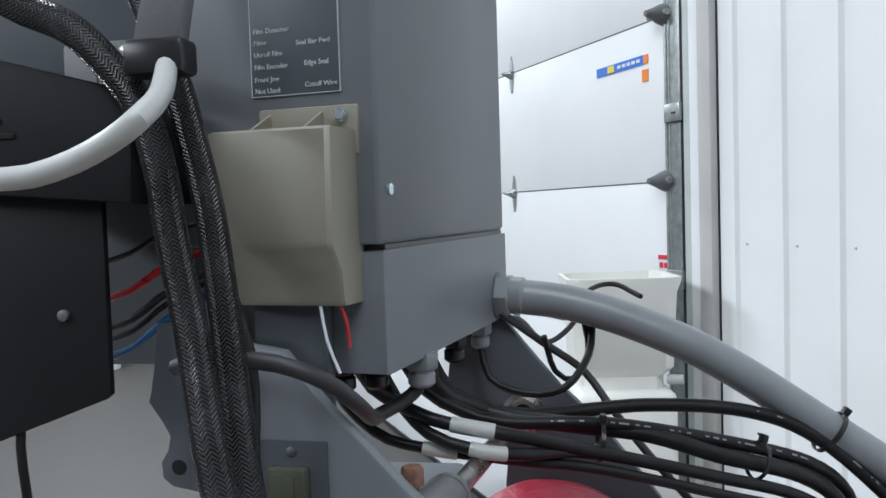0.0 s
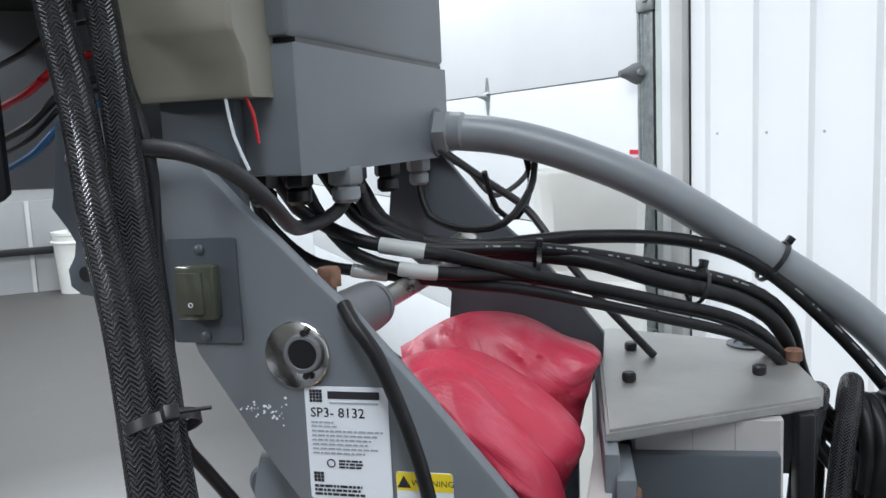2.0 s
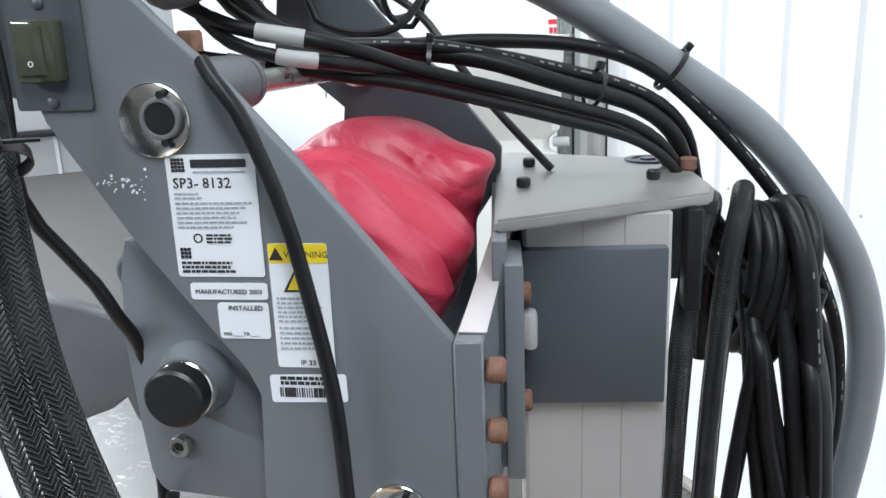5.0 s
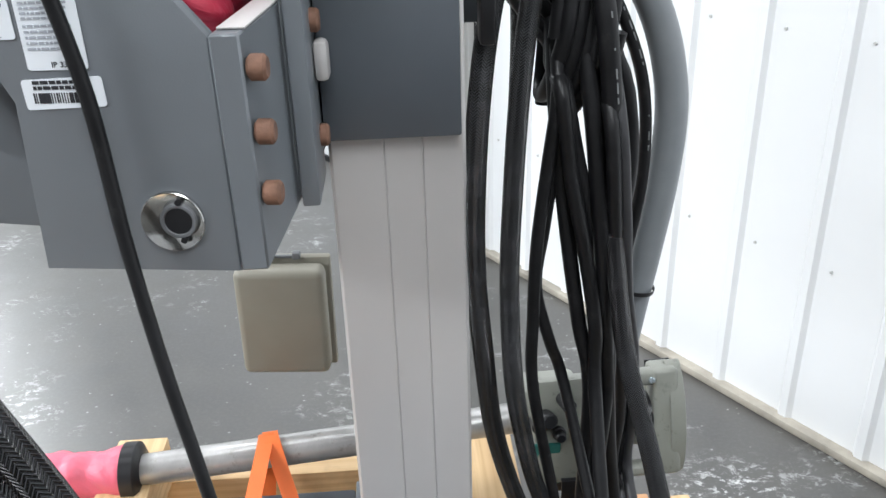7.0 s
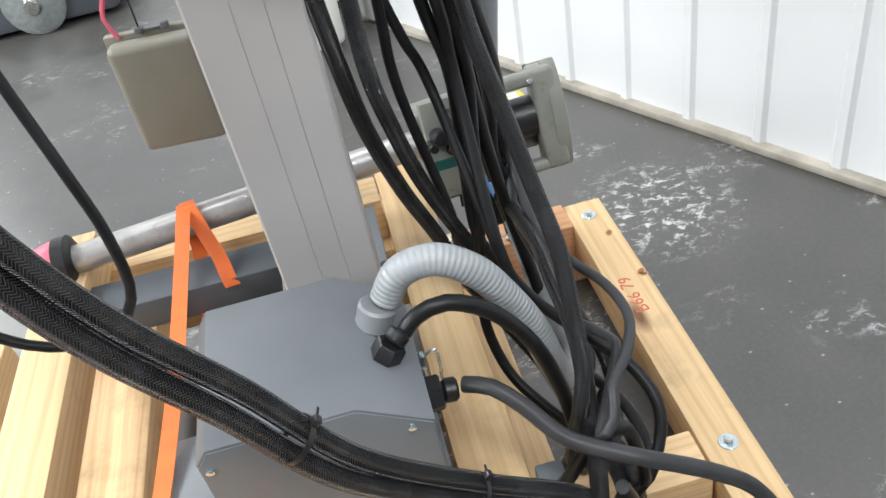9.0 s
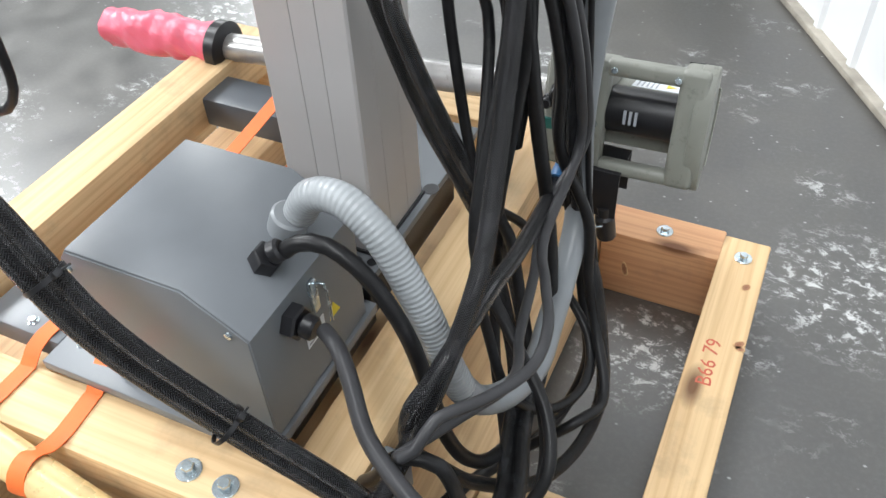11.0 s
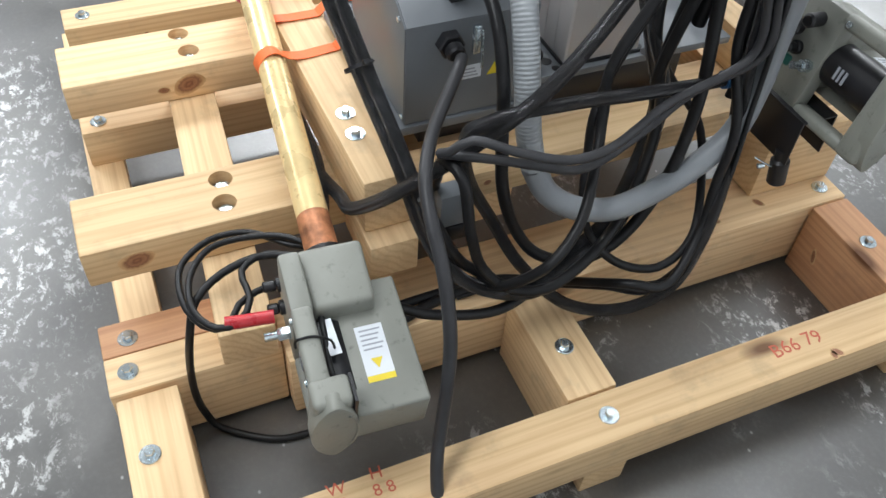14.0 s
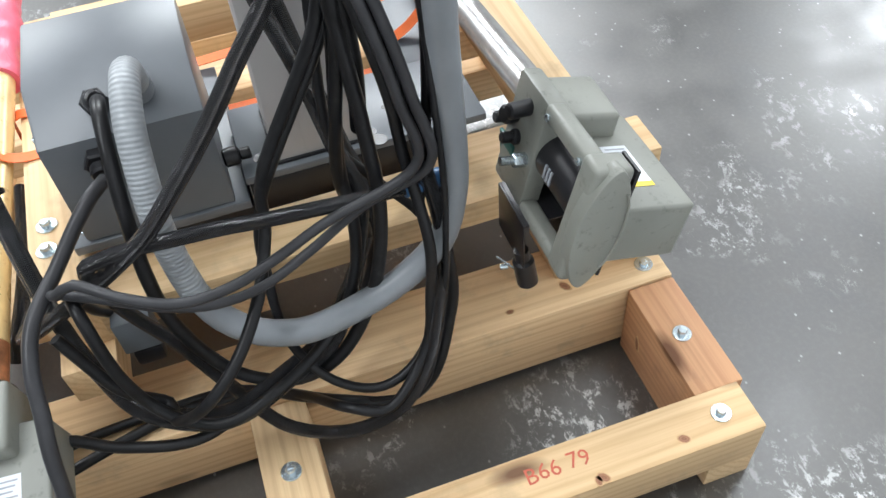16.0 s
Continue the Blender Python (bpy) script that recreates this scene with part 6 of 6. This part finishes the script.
near = thing("transfer_pump", (-0.282, -0.344, 0.337, 0, 12, -4), "grey-green transfer pump with a stained yellow pipe", "pump", "transfer pumps")
pump_head(near, True)
part("pipe", rod((-1.05, -0.284, 0.468), (-0.282, -0.350, 0.345), 0.0245, 28), M_COPPER, near, "stained yellow drum pipe")
part("rusty_end", rod((-0.362, -0.3431, 0.3578), (-0.285, -0.3497, 0.3455), 0.0250, 28), M_RUSTEND, near, "rust-stained pipe end")
part("neck", rod((-0.296, -0.3488, 0.3472), (-0.272, -0.350, 0.343), 0.036, 28, 0.004), M_DARK, near)
wrap = part("film_wrap", tube([(-1.10, -0.280, 0.476), (-1.05, -0.284, 0.468), (-0.99, -0.289, 0.4584), (-0.93, -0.2943, 0.4488), (-0.872, -0.2993, 0.4395)], 0.032, 22, 0.006), M_PINK, near, "pink film wrapped round the pipe end")

far_p = thing("transfer_pump", (-0.336, 0.487, 0.521, -15, -2, 0), "grey-green transfer pump strapped above the skid", "pump", "transfer pumps")
pump_head(far_p)
part("pipe", rod((-0.95, 0.462, 0.484), (-0.335, 0.487, 0.520), 0.0245, 28), M_PIPE, far_p, "dull metal drum pipe")
part("flange", lathe([(0.034, 0), (0.046, 0.004), (0.046, 0.024), (0.036, 0.030)], 28, pose(-0.962, 0.462, 0.484, 0, 90, 0)), M_DARK, far_p, "black rubber flange")
wrap2 = part("film_wrap", tube([(-1.20, 0.453, 0.476), (-1.15, 0.456, 0.478), (-1.08, 0.459, 0.481), (-1.02, 0.461, 0.482), (-0.955, 0.462, 0.484)], 0.037, 22, 0.006), M_PINK, far_p, "pink film wrapped round the pipe end")
for w in (wrap, wrap2):
    for v in w.data.vertices:
        k = noise.noise(Vector(v.co) * 42) * 0.55 + noise.noise(Vector(v.co) * 14) * 0.8
        v.co += Vector(v.normal) * 0.012 * k
part("connector", rod((-0.312, 0.450, 0.560), (-0.302, 0.400, 0.572), 0.013, 14, 0.003), M_DARK, far_p, "black round connector")
part("connector", rod((-0.282, 0.450, 0.590), (-0.274, 0.395, 0.600), 0.011, 14, 0.003), M_DARK, far_p, "black round connector")
part("teal_cover", box(-0.330, -0.284, 0.405, 0.411, 0.450, 0.527, 0.002), M_TEAL, far_p, "teal gasket plate")
part("mount_bracket", merge(box(-0.285, -0.195, 0.385, 0.388, 0.385, 0.470, 0.0008), box(-0.285, -0.195, 0.388, 0.452, 0.467, 0.470, 0.0008), box(-0.285, -0.195, 0.449, 0.452, 0.395, 0.467, 0.0008)), M_DARK, far_p, "black folded mounting bracket")
plug = part("plug", merge(rod((-0.212, 0.392, 0.385), (-0.206, 0.398, 0.335), 0.0155, 18, 0.004), rod((-0.214, 0.390, 0.402), (-0.212, 0.392, 0.385), 0.011, 14)), M_DARK, far_p, "black plug hanging under the bracket")
part("clip", merge(rod((-0.222, 0.374, 0.366), (-0.226, 0.364, 0.364), 0.0045, 12), tube([(-0.210, 0.378, 0.372), (-0.222, 0.372, 0.372), (-0.236, 0.362, 0.376)], 0.0016, 8)), M_ZINC, plug, "bright clip on the plug")

# ---- orange ratchet straps ----
def strap(points, label, w=0.024, t=0.0016):
    run = spline(points, 0.01)
    bm = bmesh.new()
    rows = []
    for i, q in enumerate(run):
        d = (run[min(i + 1, len(run) - 1)] - run[max(i - 1, 0)]).normalized()
        side = d.cross(Vector((0.25, 0.1, 1))) if abs(d.z) < 0.9 else d.cross(Vector((0, 1, 0)))
        side = STRAP_SIDE if abs(d.dot(STRAP_SIDE)) < 0.8 else side.normalized()
        n = d.cross(side).normalized()
        rows.append([bm.verts.new(q + side * sx * w / 2 + n * sn * t / 2) for sx, sn in ((-1, -1), (1, -1), (1, 1), (-1, 1))])
    for a, b in zip(rows, rows[1:]):
        for k in range(4):
            bm.faces.new((a[k], a[(k + 1) % 4], b[(k + 1) % 4], b[k]))
    bm.faces.new(rows[0][::-1])
    bm.faces.new(rows[-1])
    return solid("ratchet_strap", bm, M_ORANGE, label, "strap", "", "orange straps")


STRAP_SIDE = Vector((1, 0.12, 0)).normalized()
s1 = strap([(-0.7, -0.12, 0.438), (-0.695, -0.165, 0.437), (-0.69, -0.198, 0.4150), (-0.69, -0.206, 0.4125), (-0.684, -0.262, 0.4125), (-0.682, -0.290, 0.420), (-0.681, -0.303, 0.4320), (-0.68, -0.317, 0.4365), (-0.68, -0.333, 0.428), (-0.679, -0.3425, 0.409), (-0.68, -0.336, 0.386)], "orange webbing strap over the pump pipe")
strap([(-0.735, 0.496, 0.507), (-0.737, 0.474, 0.5285), (-0.738, 0.454, 0.5255), (-0.75, 0.30, 0.492), (-0.765, 0.12, 0.459), (-0.785, -0.06, 0.437), (-0.797, -0.165, 0.436), (-0.80, -0.198, 0.4150), (-0.80, -0.206, 0.4125), (-0.80, -0.25, 0.4125), (-0.80, -0.288, 0.4115), (-0.80, -0.294, 0.36), (-0.80, -0.294, 0.308)], "long orange webbing strap drawn from the far pipe over the timber")
strap([(-0.733, 0.480, 0.5290), (-0.726, 0.456, 0.5260), (-0.712, 0.424, 0.495), (-0.696, 0.385, 0.470), (-0.688, 0.352, 0.4555), (-0.684, 0.342, 0.440)], "orange webbing strap tail on the leg")
strap([(-0.757, -0.06, 0.350), (-0.758, 0.10, 0.348), (-0.757, 0.30, 0.349), (-0.755, 0.435, 0.351), (-0.753, 0.462, 0.362), (-0.748, 0.486, 0.420), (-0.742, 0.4945, 0.480), (-0.739, 0.490, 0.512)], "orange webbing strap running low between the timbers to the far pipe")
part("hook", tube([(-0.70, -0.155, 0.441), (-0.675, -0.165, 0.447), (-0.655, -0.16, 0.442), (-0.66, -0.15, 0.438)], 0.0035, 8), M_ZINC, s1, "bent steel hook")

# ---- far-side sensor box, hanging on its wire ----
fb = thing("hanging_cover_box", (-0.68, 0.61, 0.60), "beige plastic box hanging on a wire beyond the column", "cover box")
FB = pose(-0.694, 0.56, 0.703, 0, 1, -4)
part("shell", box(-0.068, 0.068, -0.050, -0.010, -0.090, 0.090, 0.012, FB, 3), M_BEIGE, fb)
part("lid_lip", box(-0.074, 0.074, -0.010, 0.006, -0.096, 0.096, 0.004, FB), M_BEIGE, fb)
part("lug", merge(box(-0.022, -0.008, -0.018, -0.004, 0.094, 0.104, 0.003, FB), box(0.018, 0.030, -0.018, -0.004, 0.094, 0.106, 0.003, FB), box(-0.022, 0.030, -0.014, -0.008, 0.096, 0.100, 0.001, FB)), M_CAST, fb)
part("wire", tube([(-0.708, 0.550, 0.803), (-0.706, 0.545, 0.86), (-0.700, 0.51, 0.98), (-0.690, 0.40, 1.07), (-0.680, 0.225, 1.112)], 0.0016, 8), M_DARK, fb)
part("ribbon", tube([(-0.742, 0.552, 0.797), (-0.752, 0.552, 0.83), (-0.738, 0.552, 0.87), (-0.746, 0.548, 0.91)], 0.004, 6), M_PINK, fb, "pink film ribbon")

# ---- poly tank behind the machine ----
tank = thing("poly_tank", (-0.555, 2.226, 0), "translucent white plastic tank with a flared hopper top", "tank")
TK = pose(-0.555, 2.226, -0.01, 0, 0, 8)
part("body", box(-0.162, 0.165, -0.148, 0.148, 0.01, 1.04, 0.035, TK, 3), M_POLY, tank)
bm = bmesh.new()
prev = None
for z, s in ((1.033, 0.128), (1.081, 0.128), (1.110, 0.157), (1.35, 0.169), (1.390, 0.182), (1.402, 0.182), (1.402, 0.170), (1.215, 0.157)):
    ring = [bm.verts.new((sx * s, sy * s * 0.85, z)) for sx, sy in ((-1, -0.8), (-0.8, -1), (0.8, -1), (1, -0.8), (1, 0.8), (0.8, 1), (-0.8, 1), (-1, 0.8))]
    if prev:
        for i in range(8):
            bm.faces.new((prev[i], prev[(i + 1) % 8], ring[(i + 1) % 8], ring[i]))
    else:
        bm.faces.new(ring[::-1])
    prev = ring
bm.faces.new(prev)
bm.transform(TK)
part("hopper", bm, M_POLY, tank)
part("outlet", rod((-0.405, 2.145, 1.06), (-0.355, 2.135, 1.06), 0.016, 14, 0.002), M_GREYCABLE, tank)
solid("cable", tube([(-0.765, 0.30, 1.50), (-0.735, 0.36, 1.495), (-0.715, 0.45, 1.456), (-0.699, 0.478, 1.451), (-0.672, 0.52, 1.470), (-0.655, 0.56, 1.505), (-0.618, 0.60, 1.512), (-0.583, 0.55, 1.499)], 0.0036, 8), M_BLACK, "slim black cable looping behind the cabinet", "cable")
solid("cable", tube([(-0.70, 0.26, 1.49), (-0.69, 0.28, 1.45), (-0.67, 0.29, 1.44), (-0.655, 0.29, 1.47), (-0.66, 0.28, 1.51)], 0.0032, 8), M_BLACK, "slim black cable looping under the cabinet", "cable")
solid("cable", tube([(-0.765, 0.25, 1.482), (-0.755, 0.24, 1.45), (-0.72, 0.235, 1.436), (-0.68, 0.24, 1.44), (-0.655, 0.26, 1.47), (-0.65, 0.29, 1.50)], 0.0040, 8), M_BLACK, "slim black cable looping from a gland", "cable")
solid("cable", tube([(-0.745, 0.262, 1.515), (-0.70, 0.275, 1.48), (-0.66, 0.28, 1.45), (-0.63, 0.27, 1.41), (-0.59, 0.262, 1.36), (-0.55, 0.26, 1.315), (-0.535, 0.26, 1.2985)], 0.0042, 8), M_DGCABLE, "slim grey cable running down to the clamp plate", "cable")

# light grey cord near the head
solid("grey_cord", tube(CORD, 0.0068, 12), M_GREYCABLE, "smooth light grey cord in a black grip", "cord")

# ---- zip ties and sleeves ----
def ring_on(name, label, where, axis, r, w, material, tail=None):
    m = Matrix.Translation(where) @ Vector(axis).to_track_quat("Z", "Y").to_matrix().to_4x4()
    bm = lathe([(r, -w / 2), (r + 0.0012, -w / 2), (r + 0.0012, w / 2), (r, w / 2)], 24, m, False)
    if tail:
        bm = merge(bm, box(-0.004, 0.004, r, r + 0.008, -w / 2 - 0.001, w / 2 + 0.001, 0.001, m), tube([m @ Vector((0, r + 0.004, 0)), m @ Vector((tail, r + 0.006, 0.002))], 0.0012, 6))
    return solid(name, bm, material, label, "cable tie", "", "cable ties")


ring_on("cable_tie", "black cable tie round the braided hoses", (-0.829, -0.189, 1.386), (0.35, -0.40, -0.85), 0.0190, 0.006, M_DARK, 0.02)
ring_on("cable_tie", "black cable tie round the grey conduit", (-0.4185, 0.273, 1.3905), (0.77, 0.03, -0.6), 0.0222, 0.005, M_DARK, 0.016)
ring_on("cable_tie", "black cable tie round the conduit and cable", (-0.2215, 0.300, 0.851), (-0.15, 0.03, -1), 0.0222, 0.005, M_DARK, 0.014)
ring_on("cable_tie", "black cable tie round the heavy hose", (-0.542, -0.271, 0.743), (0.6, 0.0, -0.8), 0.0205, 0.005, M_DARK, 0.014)
ring_on("cable_tie", "black cable tie round the heavy hose", (-0.411, -0.250, 0.573), (0.68, 0.15, -0.7), 0.0205, 0.005, M_DARK, 0.012)
ring_on("cable_tie", "black cable tie round the bundled cables", (-0.646, 0.155, 1.410), (1, 0.12, -0.14), 0.0170, 0.004, M_DARK, 0.012)
ring_on("cable_tie", "black cable tie round the bundled cables", (-0.50, 0.208, 1.380), (0.85, 0.35, -0.3), 0.0170, 0.004, M_DARK, 0.012)


for label, x0, x1, r in SLEEVES:
    run = [q for q in spline(RUNS[label], 0.005) if x0 <= q.x <= x1 and q.z < 1.46]
    solid("marker_sleeve", tube(run, r, 16, 0.004), M_GREYCABLE, "white marker sleeve on a black cable", "cable marker", "", "marker sleeves")

# ---- far things ----
bucket = thing("bucket", (-5.92, 7.75, 0), "white plastic bucket by the far wall", "bucket")
part("pail", lathe([(0.20, 0), (0.235, 0.62), (0.245, 0.63), (0.245, 0.66), (0.225, 0.66), (0.19, 0.05)], 28, pose(-5.92, 7.75, 0)), M_POLY, bucket)
part("rim", lathe([(0.24, 0.54), (0.255, 0.545), (0.255, 0.565), (0.24, 0.57)], 28, pose(-5.92, 7.75, 0), False), M_POLY, bucket)
cart = thing("low_cart", (-1.6, 3.25, 0), "low dark machine with a disc wheel by the door", "cart")
part("deck", box(-1.95, -1.27, 3.00, 3.50, 0.02, 0.36, 0.03), M_GREY_DARK, cart)
part("wheel", lathe([(0.13, 0), (0.13, 0.03), (0.10, 0.05), (0.03, 0.05)], 28, pose(-1.60, 3.00, 0.13, 90, 0, 0)), M_GALV, cart, "pale disc wheel")
part("hub", lathe([(0.04, 0), (0.03, 0.02)], 20, pose(-1.60, 2.95, 0.13, 90, 0, 0)), M_STEEL, cart)


# ---- printed marking on some cables ----
def print_on(ob, points, r, start, end, facing):
    """Rows of short pale bars along a cable: lettering too small to read."""
    run = spline(points, 0.002)
    bm = bmesh.new()
    k = int(len(run) * start)
    while k < int(len(run) * end):
        size = random.choice((2, 3, 4, 6))
        if random.random() < 0.72 and k + size < len(run):
            a, b = run[k], run[k + size - 1]
            d = (b - a).normalized()
            n = (Vector(facing) - d * d.dot(Vector(facing))).normalized()
            up = n.cross(d)
            quad = [q + n * (r + 0.0003) + up * h for q, h in ((a, -0.0008), (b, -0.0008), (b, 0.0008), (a, 0.0008))]
            low = [bm.verts.new(q - n * 0.0006) for q in quad]
            top_ = [bm.verts.new(q) for q in quad]
            bm.faces.new(top_)
            for i in range(4):
                bm.faces.new((low[i], low[(i + 1) % 4], top_[(i + 1) % 4], top_[i]))
        k += size + random.choice((1, 1, 2, 5))
    mark = part("printed_marking", bm, M_PRINT, ob, "pale printed lettering")
    mark["kind"] = "stuff"


for ob, points, r, start, end, facing in PRINTED:
    print_on(ob, points, r, start, end, facing)
